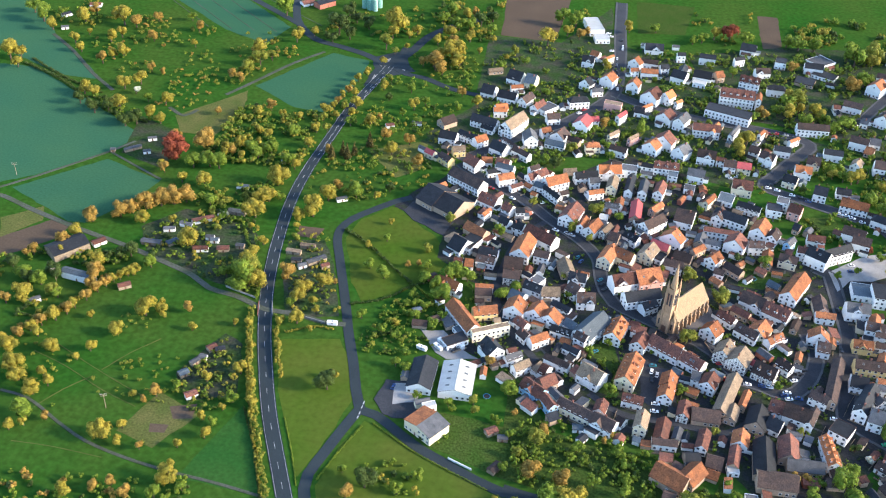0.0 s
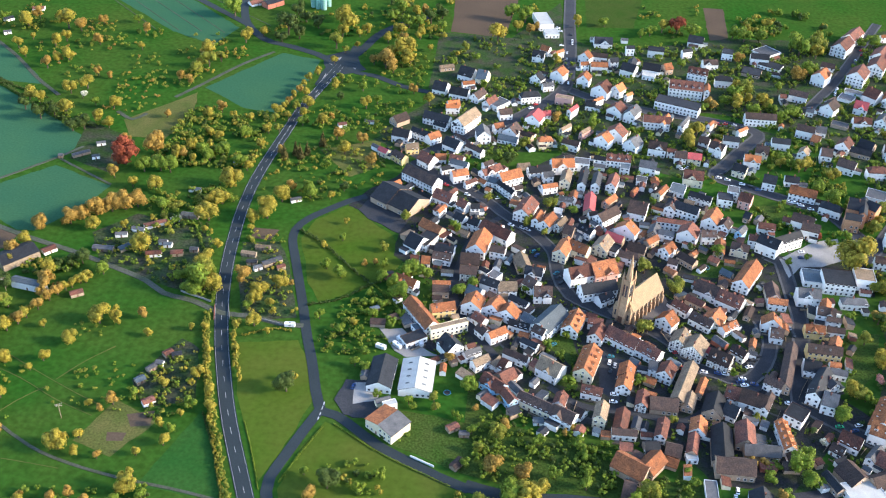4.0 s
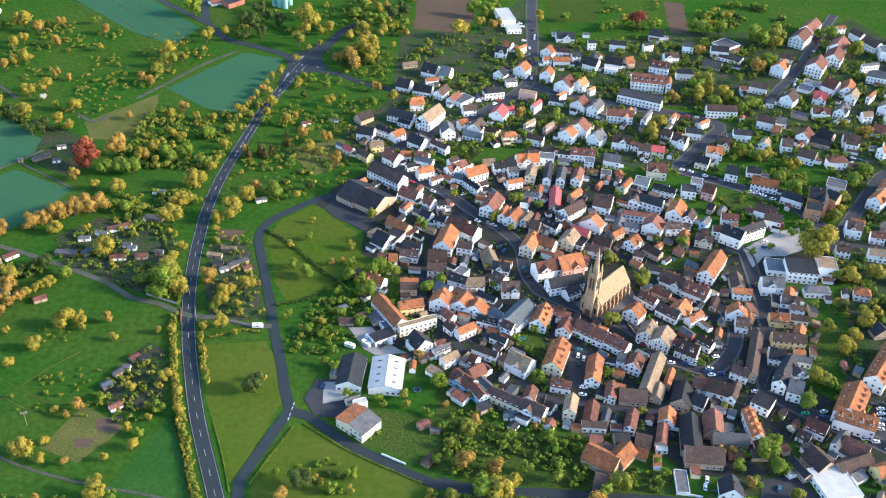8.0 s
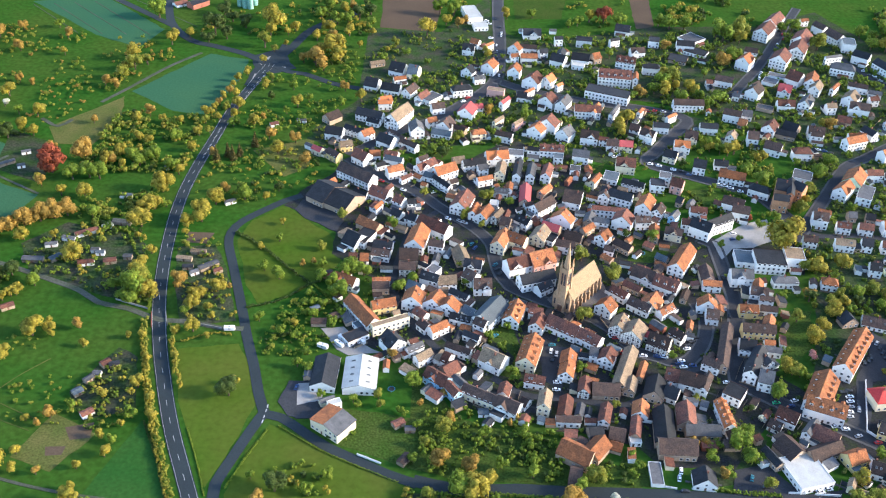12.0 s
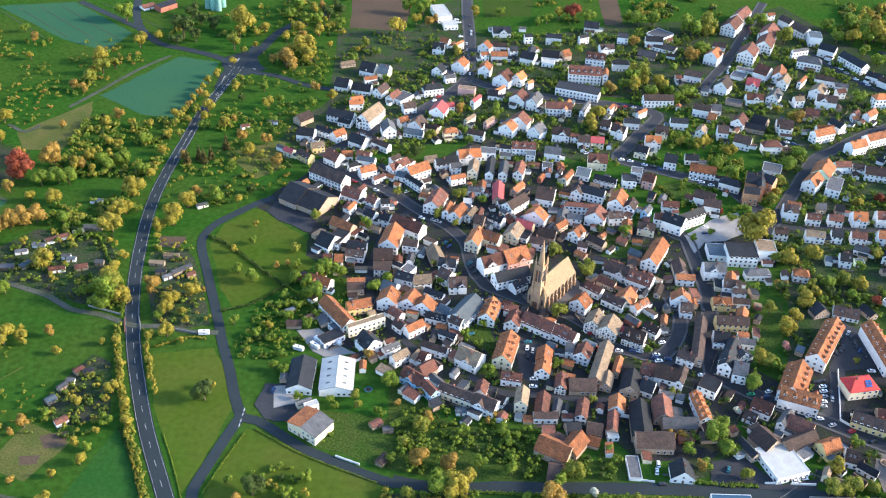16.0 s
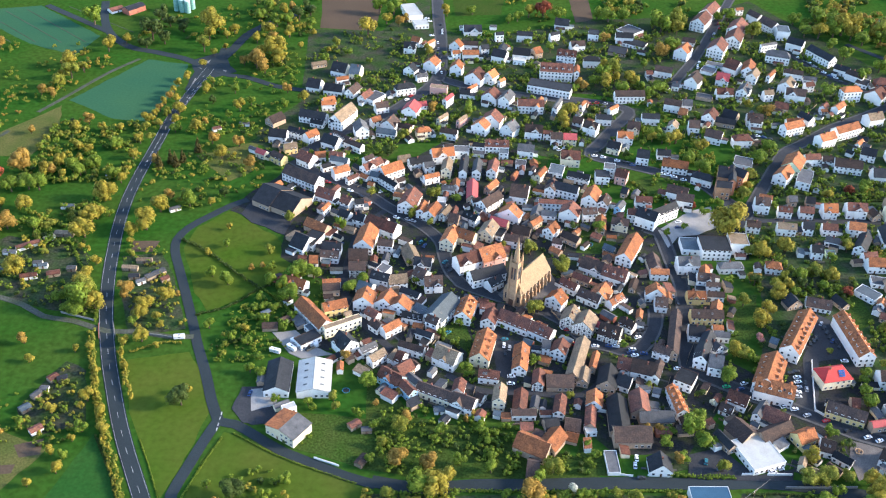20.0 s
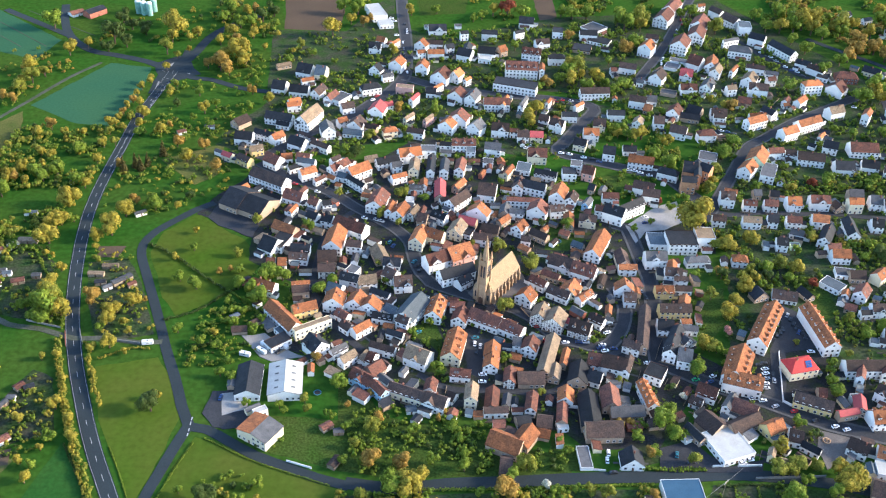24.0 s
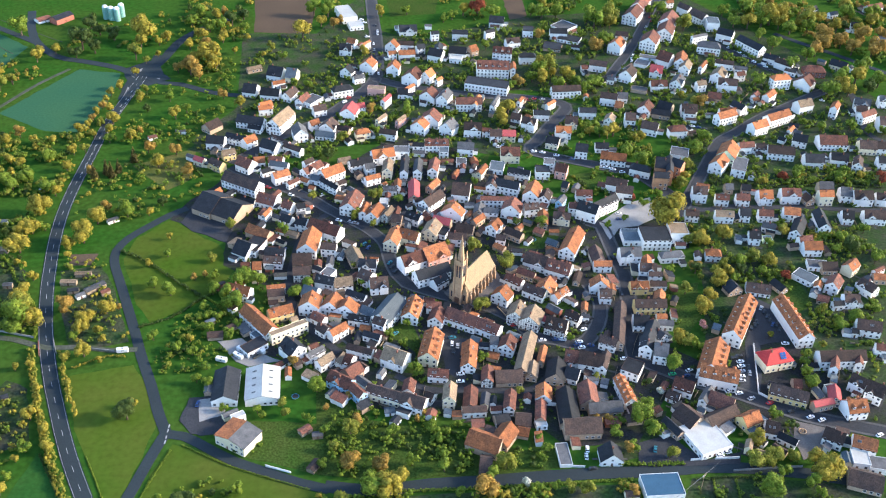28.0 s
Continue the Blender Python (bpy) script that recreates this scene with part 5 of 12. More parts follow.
land('square', [(228.5, 332.6), (247.2, 324.5), (233.9, 311.3), (223.2, 306.7), (223.0, 319.6)], 0.266, COBBLE, 'small paved village square', 'square')
land('yard', [(-71.4, 372.0), (-53.5, 372.6), (-53.8, 354.9), (-59.3, 345.9), (-67.9, 347.4), (-74.6, 356.6)], 0.269, STREET, 'asphalt farm yard', 'yard')
land('yard', [(-66.6, 370.4), (-53.4, 370.6), (-53.2, 358.7), (-65.3, 354.7)], 0.272, CONCRETE, 'pale concrete slab in a yard', 'yard')
land('yard', [(57.1, 420.1), (65.0, 407.5), (74.2, 406.8), (67.9, 371.6), (58.7, 380.9), (57.8, 398.8)], 0.275, STREET, 'asphalt courtyard with parked cars', 'yard')
land('yard', [(-60.4, 414.3), (-48.6, 415.7), (-34.7, 401.0), (-25.8, 395.9), (-43.2, 392.9), (-49.2, 397.7)], 0.278, CONCRETE, 'gravel yard with parked caravans', 'yard')
land('yard', [(-65.3, 354.7), (-53.2, 358.7), (-51.4, 360.5), (-53.2, 346.2), (-63.8, 345.5), (-68.0, 348.5)], 0.281, STREET, 'dark asphalt farm yard', 'yard')
land('yard', [(-85.0, 544.3), (-55.9, 527.7), (-61.5, 506.4), (-82.9, 520.0), (-90.7, 529.8)], 0.284, STREET, 'asphalt farm yard', 'yard')
land('yard', [(145.8, 323.9), (161.3, 328.3), (175.3, 310.6), (193.7, 314.5), (190.8, 306.8), (141.5, 308.7)], 0.287, STREET, 'asphalt yard before a hall', 'yard')
land('churchyard', [(65.0, 447.4), (77.4, 430.0), (101.2, 453.0), (98.9, 468.1), (93.5, 473.0), (71.2, 457.8)], 0.290, COBBLE, 'paved churchyard', 'yard')
land('lawn', [(116.9, 433.4), (134.2, 437.4), (141.1, 424.1), (130.9, 422.3)], 0.092, LAWN, 'garden lawn with rough edges', 'lawn')
land('lawn', [(76.3, 634.1), (105.2, 632.7), (104.0, 624.3), (79.5, 625.6)], 0.094, LAWN, 'garden lawn with rough edges', 'lawn')
land('lawn', [(-29.3, 618.8), (-11.5, 620.3), (10.1, 612.8), (2.0, 601.5), (-21.3, 608.2)], 0.096, LAWN, 'garden lawn with rough edges', 'lawn')
land('lawn', [(167.9, 573.5), (188.6, 576.2), (187.9, 557.6), (171.6, 554.9)], 0.098, LAWN, 'garden lawn with rough edges', 'lawn')
land('lawn', [(197.5, 446.5), (217.0, 448.0), (208.3, 416.8), (186.3, 389.3), (190.4, 418.1)], 0.100, LAWN, 'garden lawn with rough edges', 'lawn')
land('lawn', [(32.1, 419.4), (44.8, 422.4), (47.2, 408.8), (43.0, 386.4), (47.6, 381.7), (47.3, 390.5), (40.7, 403.7), (32.9, 409.8)], 0.102, LAWN, 'garden lawn with rough edges', 'lawn')
land('lawn', [(106.6, 310.9), (108.9, 321.4), (94.7, 333.6), (88.0, 312.4)], 0.104, LAWN, 'garden lawn with rough edges', 'lawn')
land('lawn', [(104.2, 596.1), (117.9, 607.3), (111.5, 591.8)], 0.106, LAWN, 'garden lawn with rough edges', 'lawn')
land('lawn', [(121.5, 513.7), (132.4, 513.0), (144.2, 499.7), (131.1, 488.2), (117.1, 489.1)], 0.108, LAWN, 'garden lawn with rough edges', 'lawn')
land('lawn', [(33.0, 391.6), (47.9, 390.5), (45.3, 379.7), (36.8, 382.5)], 0.110, LAWN, 'garden lawn with rough edges', 'lawn')
land('lawn', [(259.3, 462.2), (278.1, 455.2), (278.1, 422.2), (260.5, 413.1)], 0.112, LAWN, 'garden lawn with rough edges', 'lawn')


# ---- houses: place, ridge heading, length, width, eaves, slope, roof, walls ----
house(33.1, 389.7, -32, 12.7, 10.9, 5.5, 0.85, 'd', 'w', most=6)
house(52.2, 396.0, 74, 21.3, 10.4, 6.0, 0.85, 'o', 'c', 'd', most=21)
house(53.9, 376.1, -11, 10.4, 6.3, 4.5, 0.85, 'r', 'w', most=6)
house(38.0, 367.8, 76, 8.4, 5.9, 4.0, 0.85, 'r', 'w', most=6)
house(25.6, 363.7, -27, 18.3, 7.0, 4.5, 0.85, 'b', 'c', most=18)
house(39.7, 356.3, -28, 11.8, 8.7, 5.0, 0.85, 'b', 'w', most=6)
house(48.4, 360.5, -36, 3.5, 6.5, 3.0, 0.85, 'b', 'w', most=6)
house(57.7, 359.4, 79, 11.4, 6.2, 6.5, 0.85, 'd', 'c', most=6)
house(68.0, 357.6, 79, 14.1, 6.6, 3.5, 0.85, 'r', 's', name='barn', most=3)
house(68.8, 349.3, -0, 12.0, 4.5, 4.0, 0.85, 'b', 'w', most=6)
house(79.0, 372.9, 79, 10.4, 5.9, 4.5, 0.85, 'r', 't', most=6)
house(89.8, 372.2, -1, 13.9, 9.4, 3.5, 0.85, 'b', 's', name='barn', most=3)
house(70.7, 383.6, 77, 9.1, 7.7, 4.5, 0.85, 'o', 'w', most=6)
house(72.3, 392.9, 78, 9.8, 8.0, 4.5, 0.85, 'o', 'w', most=6)
house(101.8, 388.2, 70, 30.5, 7.2, 4.5, 0.85, 'd', 's', name='barn', most=3)
house(102.9, 375.6, 73, 10.4, 6.2, 3.5, 0.85, 'd', 's', name='outbuilding', most=3)
house(110.3, 386.8, 70, 12.7, 3.5, 4.0, 0.85, 'o', 's', name='outbuilding', most=3)
house(115.1, 373.5, 73, 13.9, 10.0, 4.0, 0.85, 'k', 's', name='barn', most=3)
house(87.3, 353.4, 76, 12.7, 5.5, 4.5, 0.85, 'r', 'w', most=6)
house(105.4, 357.9, 78, 9.3, 7.8, 4.0, 0.85, 'o', 'w', most=6)
house(101.6, 346.1, 78, 13.2, 5.0, 3.5, 0.85, 'r', 's', name='outbuilding', most=3)
house(100.4, 338.9, 4, 5.4, 5.4, 3.0, 0.00, 'W', 'w', name='annex', most=6)
house(70.9, 327.2, -30, 16.3, 11.7, 4.5, 0.75, 'o', 's', name='barn', most=3)
house(80.7, 330.7, 53, 12.3, 9.4, 4.0, 0.85, 'o', 's', name='barn', most=3)
house(92.0, 341.7, -11, 7.4, 8.4, 3.0, 0.85, 'b', 's', name='outbuilding', most=3)
house(81.5, 342.0, 9, 7.0, 8.2, 2.8, 0.85, 'k', 's', name='outbuilding', most=3)
house(90.7, 333.8, -19, 5.6, 5.8, 2.5, 0.85, 'o', 's', name='outbuilding', most=3)
house(69.4, 314.4, -12, 5.5, 11.6, 2.4, 0.75, 'b', 's', name='outbuilding', most=3)
house(107.4, 318.3, -1, 5.8, 13.7, 2.2, 0.00, 'g', 'w', name='annex', most=6)
house(115.4, 346.6, 85, 22.6, 9.9, 4.3, 0.85, 'k', 's', name='barn', most=3)
house(127.6, 354.6, 84, 14.3, 9.3, 4.5, 0.85, 'r', 's', name='barn', most=3)
house(134.2, 346.3, 1, 17.0, 7.9, 3.5, 0.85, 'g', 's', name='barn', most=3)
house(147.1, 356.2, 95, 18.6, 5.8, 5.0, 0.85, 'O', 'w', 'd', most=18)
house(155.5, 372.5, -33, 9.6, 10.6, 6.0, 0.00, 'k', 'w', most=6)
house(135.1, 379.3, -20, 13.0, 10.8, 6.0, 0.85, 'b', 'w', most=6)
house(141.7, 377.6, 65, 12.9, 4.2, 6.0, 0.85, 'b', 'w', most=6)
house(125.6, 383.4, -18, 6.7, 9.7, 5.0, 0.85, 'r', 'w', most=6)
house(123.4, 371.3, -28, 6.9, 8.8, 4.0, 0.85, 'k', 'w', most=6)
house(167.3, 387.2, 65, 7.6, 6.8, 7.0, 0.85, 'k', 'w', most=6)
house(173.9, 383.3, -17, 7.1, 10.5, 6.5, 0.85, 'g', 'w', most=6)
house(178.9, 357.8, -33, 10.1, 9.0, 4.5, 0.85, 'r', 'w', most=6)
house(171.7, 352.3, -36, 6.3, 6.3, 3.0, 0.85, 'b', 'w', most=6)
house(187.7, 349.2, 51, 11.5, 4.3, 5.0, 0.85, 'g', 'w', most=6)
house(194.4, 345.3, -36, 12.2, 10.2, 4.0, 0.85, 'r', 's', name='barn', most=3)
house(178.5, 322.5, 17, 17.6, 19.9, 4.0, 0.00, 'W', 'w', name='annex', most=17)
house(164.3, 329.8, -65, 11.7, 4.4, 4.0, 0.85, 'k', 's', name='outbuilding', most=3)
house(174.3, 335.7, -60, 11.8, 11.8, 4.0, 0.75, 'b', 's', name='barn', most=3)
house(190.5, 335.5, 25, 18.7, 8.5, 3.5, 0.85, 'b', 's', name='barn', most=3)
house(119.5, 333.7, -1, 18.1, 11.0, 4.5, 0.85, 'b', 's', name='barn', most=3)
house(129.3, 315.0, 86, 9.1, 10.7, 3.0, 0.85, 'k', 'w', most=6)
house(-31.3, 488.7, -9, 11.4, 7.1, 4.5, 0.85, 'k', 'w', most=5)
house(-32.2, 480.5, -9, 10.9, 6.2, 4.5, 0.85, 'b', 'w', most=5)
house(-15.4, 479.3, 0, 11.0, 10.5, 5.0, 0.85, 'b', 's', name='barn', most=3)
house(-15.6, 466.6, 0, 9.7, 7.4, 6.0, 0.85, 'b', 't', most=5)
house(0.6, 490.2, -11, 9.0, 6.3, 6.0, 0.85, 'b', 'w', most=5)
house(-0.4, 466.5, -33, 6.7, 7.6, 5.0, 0.00, 'g', 'w', most=5)
house(-2.0, 457.0, -21, 10.9, 7.1, 6.0, 0.85, 'k', 'w', most=5)
house(7.6, 455.7, 9, 10.6, 8.2, 5.0, 0.85, 'd', 'w', most=5)
house(-10.4, 449.3, -28, 8.6, 8.6, 4.0, 0.85, 'u', 'w', most=5)
house(-10.7, 436.8, 77, 10.4, 11.3, 6.5, 0.75, 'o', 'w', most=6)
house(1.6, 436.5, 67, 9.9, 11.0, 5.0, 0.85, 'o', 'w', most=6)
house(9.1, 432.3, 71, 7.7, 12.4, 5.0, 0.75, 'o', 'w', most=6)
house(14.8, 443.5, -31, 11.7, 4.5, 5.0, 0.85, 'k', 'w', most=5)
house(21.6, 460.4, -40, 7.8, 8.5, 5.5, 0.85, 'b', 'w', most=5)
house(27.9, 453.2, 5, 10.2, 9.3, 5.5, 0.85, 'b', 'w', most=5)
house(22.9, 474.6, -10, 10.1, 7.9, 3.5, 0.85, 'k', 'w', most=5)
house(15.8, 482.1, -75, 13.4, 8.5, 4.0, 0.85, 'd', 's', name='barn', most=3)
house(31.9, 427.9, 58, 21.5, 11.7, 6.0, 0.75, 'u', 'w', most=21)
house(20.8, 429.6, -39, 7.3, 6.3, 4.0, 0.85, 'u', 'w', most=6)
house(15.7, 423.2, -17, 11.7, 5.1, 4.5, 0.85, 'k', 'w', most=6)
house(26.8, 417.8, -32, 7.0, 6.2, 6.0, 0.85, 'b', 'w', most=6)
house(21.8, 409.0, -28, 9.5, 4.1, 4.0, 0.85, 'k', 'w', most=6)
house(3.6, 413.9, 38, 11.0, 5.5, 5.0, 0.85, 'o', 'w', most=6)
house(-6.2, 426.1, -42, 7.9, 5.9, 4.0, 0.85, 'r', 'w', most=6)
house(-4.0, 416.3, -47, 7.0, 6.0, 4.0, 0.85, 'b', 'w', most=6)
house(14.7, 397.0, -25, 14.0, 4.4, 5.0, 0.85, 'b', 'w', most=6)
house(8.9, 389.7, -33, 4.0, 7.8, 4.5, 0.85, 'r', 'w', most=6)
house(-3.8, 390.3, 40, 9.6, 5.3, 5.0, 0.85, 'd', 'w', most=6)
house(-8.5, 397.0, 36, 9.6, 4.2, 4.5, 0.85, 'g', 'w', most=6)
house(-20.4, 400.4, -53, 10.5, 10.5, 5.5, 0.85, 'k', 'w', most=6)
house(-22.6, 415.3, 28, 21.8, 3.6, 7.0, 0.00, 'd', 'c', most=21)
house(-27.4, 431.9, 19, 13.4, 7.2, 5.0, 0.85, 'o', 'y', most=6)
house(-30.0, 448.5, 5, 9.5, 5.8, 5.0, 0.85, 'b', 's', name='outbuilding', most=3)
house(-30.1, 454.1, 5, 10.1, 3.0, 5.0, 0.85, 'o', 'w', most=5)
house(48.9, 473.0, 24, 14.8, 10.2, 7.0, 0.85, 'r', 'w', most=5)
house(59.4, 460.9, 22, 21.4, 9.1, 6.0, 0.85, 'k', 'w', most=21)
house(45.2, 428.2, 72, 15.7, 9.3, 5.5, 0.85, 'o', 'w', 'd', most=15)
house(62.4, 478.8, 25, 15.1, 14.0, 7.0, 0.75, 'o', 'p', most=15)
house(63.3, 454.5, 38, 9.7, 6.5, 4.5, 0.85, 'k', 'w', most=5)
house(72.2, 419.4, -33, 18.5, 10.0, 4.5, 0.85, 'r', 'w', most=18)
house(85.7, 410.8, -36, 12.8, 8.6, 4.5, 0.85, 'r', 'w', most=6)
house(58.3, 422.0, 69, 10.7, 8.1, 4.5, 0.85, 'r', 'w', most=6)
house(57.6, 431.9, -11, 7.9, 5.7, 4.5, 0.85, 'r', 'w', most=6)
house(86.4, 398.9, -9, 4.2, 7.1, 5.0, 0.85, 'g', 'w', most=6)
house(93.1, 395.2, 66, 9.3, 8.2, 5.5, 0.85, 'r', 'w', most=6)
house(102.8, 421.1, 66, 11.1, 9.3, 6.0, 0.85, 'd', 't', most=6)
house(110.1, 416.2, 64, 11.7, 11.4, 6.0, 0.75, 'd', 't', most=6)
house(116.9, 416.6, -32, 5.5, 4.7, 4.0, 0.85, 'R', 'w', most=6)
house(123.0, 409.7, -27, 11.6, 10.3, 5.0, 0.85, 'b', 't', 'd', most=6)
house(133.7, 416.6, -40, 8.8, 6.1, 4.5, 0.85, 'b', 'w', most=6)
house(142.6, 425.8, 74, 7.2, 3.2, 3.5, 0.85, 'o', 's', name='outbuilding', most=3)
house(131.0, 437.7, 40, 11.0, 5.1, 4.5, 0.85, 'o', 'w', most=6)
house(135.6, 461.6, -31, 14.5, 10.4, 5.0, 0.85, 'r', 'w', 'd', most=5)
house(123.3, 469.8, -29, 13.7, 10.0, 5.0, 0.85, 'b', 'w', most=5)
house(117.1, 441.2, -37, 13.2, 7.4, 4.5, 0.85, 'b', 'w', most=5)
house(123.9, 443.6, 60, 10.5, 10.5, 4.5, 0.85, 'o', 'c', most=5)
house(106.9, 451.8, -42, 10.5, 6.3, 4.5, 0.85, 'r', 'w', most=5)
house(97.3, 437.7, 54, 8.4, 10.3, 5.5, 0.85, 'o', 'w', most=6)
house(115.3, 458.9, -34, 10.8, 4.9, 4.0, 0.85, 'r', 's', name='outbuilding', most=3)
house(114.2, 483.7, -11, 6.8, 4.3, 2.6, 0.00, 'k', 'w', name='annex', most=5)
house(148.8, 486.6, 62, 25.3, 9.9, 5.5, 0.85, 'o', 'w', most=25)
house(137.5, 489.8, -39, 7.2, 5.2, 3.0, 0.85, 'u', 's', name='outbuilding', most=3)
house(144.9, 453.8, 67, 10.2, 3.8, 3.0, 0.85, 'b', 's', name='outbuilding', most=3)
house(161.3, 473.4, 89, 13.7, 7.8, 4.0, 0.85, 'b', 'c', most=5)
house(162.2, 463.5, -3, 10.6, 4.9, 5.0, 0.85, 'o', 'w', most=5)
house(155.3, 443.5, 82, 6.5, 10.9, 5.5, 0.85, 'o', 'w', most=5)
house(156.7, 435.2, -7, 6.8, 8.6, 4.5, 0.85, 'b', 'w', most=6)
house(158.1, 408.2, 73, 36.1, 6.0, 5.0, 0.85, 'b', 's', name='barn', most=3)
house(148.2, 394.1, -28, 9.1, 6.5, 5.0, 0.85, 'b', 'w', most=6)
house(180.8, 471.2, 0, 12.8, 8.8, 7.0, 0.85, 'g', 'w', most=5)
house(189.0, 493.6, -4, 12.8, 13.3, 4.0, 0.00, 'u', 'w', name='annex', most=5)
house(201.8, 488.9, -3, 17.7, 15.4, 8.0, 0.00, 'k', 'w', most=23)
house(217.9, 493.7, -5, 11.6, 12.4, 8.0, 0.00, 'd', 'w', most=5)
house(207.3, 470.8, 2, 14.7, 6.1, 4.5, 0.85, 'g', 'w', 'h', most=5)
house(233.4, 470.3, -12, 9.0, 6.5, 5.0, 0.85, 'o', 'w', 'h', most=5)
house(189.2, 463.4, 75, 9.0, 5.8, 5.0, 0.85, 'o', 'w', most=5)
house(187.8, 456.4, -10, 9.7, 7.8, 6.0, 0.85, 'b', 'w', most=5)
house(191.2, 451.3, -6, 8.1, 3.7, 5.0, 0.85, 'b', 'w', most=5)
house(178.6, 441.8, -2, 10.3, 7.1, 4.5, 0.85, 'o', 'y', most=5)
house(190.7, 443.8, -5, 9.7, 4.8, 3.5, 0.85, 'b', 'w', most=5)
house(187.4, 430.3, 68, 8.0, 5.9, 5.0, 0.85, 'o', 's', name='outbuilding', most=3)
house(179.8, 423.6, -3, 17.9, 7.3, 5.5, 0.85, 'b', 'y', most=17)
house(170.5, 409.7, -10, 8.5, 9.5, 5.0, 0.85, 'k', 'w', most=6)
house(171.7, 396.5, 61, 19.5, 6.8, 6.5, 0.85, 'k', 'w', most=19)
house(177.8, 397.2, -61, 6.4, 6.4, 5.0, 0.85, 'g', 'w', most=6)
house(184.2, 407.8, -10, 8.5, 4.6, 4.0, 0.85, 'g', 'w', most=6)
house(231.2, 347.9, -27, 18.9, 8.4, 4.5, 0.85, 'b', 'y', most=18)
house(239.0, 355.8, -10, 4.1, 7.0, 3.0, 0.85, 'r', 's', name='outbuilding', most=3)
house(245.8, 339.8, 10, 11.3, 4.1, 4.5, 0.85, 'R', 's', name='outbuilding', most=3)
house(254.4, 345.0, 71, 10.2, 6.1, 4.5, 0.85, 'R', 's', name='outbuilding', most=3)
house(254.6, 349.1, -0, 4.3, 7.9, 4.0, 0.00, 'g', 'w', name='annex', most=6)
house(260.5, 335.2, 3, 10.4, 9.7, 5.5, 0.85, 'o', 'w', 'd', most=6)
house(270.7, 351.8, -49, 8.1, 7.9, 6.0, 0.85, 'b', 'w', most=6)
house(276.6, 345.4, -40, 8.5, 10.1, 6.0, 0.85, 'b', 'w', most=6)
house(269.6, 371.3, -2, 25.2, 8.6, 6.5, 0.85, 'b', 'w', most=25)
house(264.0, 366.5, 62, 11.9, 4.1, 7.0, 0.85, 'r', 'w', most=6)
house(278.1, 367.8, 64, 9.4, 3.5, 7.0, 0.85, 'r', 'w', most=6)
house(297.1, 377.7, -16, 7.9, 5.6, 5.0, 0.85, 'r', 'w', most=6)
house(241.3, 316.7, -37, 9.5, 8.5, 5.0, 0.85, 'b', 'w', most=6)
house(254.0, 310.9, -25, 11.0, 8.7, 5.0, 0.85, 'o', 'w', most=6)
house(248.6, 303.0, -14, 8.0, 8.9, 4.0, 0.00, 'W', 'w', name='annex', most=6)
house(256.3, 299.0, -16, 9.7, 8.2, 3.5, 0.00, 'g', 'w', name='annex', most=6)
house(244.8, 290.1, -25, 15.1, 11.8, 3.0, 0.75, 'b', 's', name='barn', most=3)
house(213.2, 325.5, -21, 6.6, 9.0, 4.0, 0.85, 'b', 'w', most=6)
house(218.4, 317.9, -43, 9.1, 4.6, 3.5, 0.85, 'k', 'w', most=6)
house(204.1, 332.1, 23, 10.2, 8.3, 4.0, 0.85, 'o', 'y', most=6)
house(197.6, 315.1, 61, 5.9, 3.1, 4.0, 0.85, 'd', 'c', most=6)
house(-46.4, 354.4, 27, 6.7, 3.6, 4.0, 0.00, 'W', 'w', name='annex', most=6)
house(-38.5, 424.4, -55, 25.9, 9.0, 5.0, 0.85, 'o', 'w', most=25)
house(-50.3, 453.0, -24, 13.3, 8.2, 4.5, 0.85, 'o', 'w', most=5)
house(-71.9, 545.7, -35, 14.1, 24.0, 4.5, 0.50, 'k', 's', name='barn', most=3)
house(-59.3, 537.3, -33, 16.5, 21.7, 4.5, 0.50, 'k', 's', name='barn', most=3)
house(-54.0, 567.4, -35, 27.1, 10.2, 5.9, 0.85, 'b', 'w', most=27)
house(-37.0, 547.5, -29, 13.0, 10.3, 4.0, 0.85, 'r', 'w', most=4)
house(-49.8, 547.3, -25, 9.7, 6.0, 3.0, 0.85, 'k', 'w', most=4)
house(-37.7, 531.0, 64, 9.2, 3.0, 4.9, 0.85, 'o', 'w', most=4)
house(-52.8, 592.0, -37, 11.1, 10.0, 5.4, 0.85, 'r', 'w', most=4)
house(-44.3, 597.9, 7, 7.1, 6.4, 4.0, 0.85, 'o', 'w', most=4)
house(-79.7, 649.3, 46, 11.9, 9.0, 4.0, 0.85, 'b', 's', name='barn', most=3)
house(-75.0, 624.2, -11, 12.4, 9.1, 5.4, 0.85, 'k', 'w', most=4)
house(-60.3, 628.3, -28, 17.4, 5.9, 4.9, 0.85, 'k', 'w', most=17)
house(-52.3, 624.4, 43, 9.7, 6.9, 5.4, 0.85, 'o', 'w', most=4)
house(-52.0, 652.9, -19, 20.1, 8.5, 5.4, 0.85, 'k', 'w', most=20)
house(-49.0, 645.4, -23, 10.0, 4.4, 3.5, 0.85, 'k', 'w', most=3)
house(-42.4, 672.3, 10, 10.0, 5.2, 5.4, 0.85, 'O', 'w', most=3)
house(-30.6, 651.1, 61, 23.2, 11.0, 7.6, 0.85, 'd', 'w', most=29)
house(-35.9, 644.5, 12, 7.6, 6.1, 6.5, 0.85, 'k', 'w', most=3)
house(-37.3, 615.7, -31, 12.0, 9.7, 5.4, 0.85, 'k', 'w', most=4)
house(-30.2, 624.1, -44, 15.6, 3.3, 4.9, 0.85, 'b', 'w', most=15)
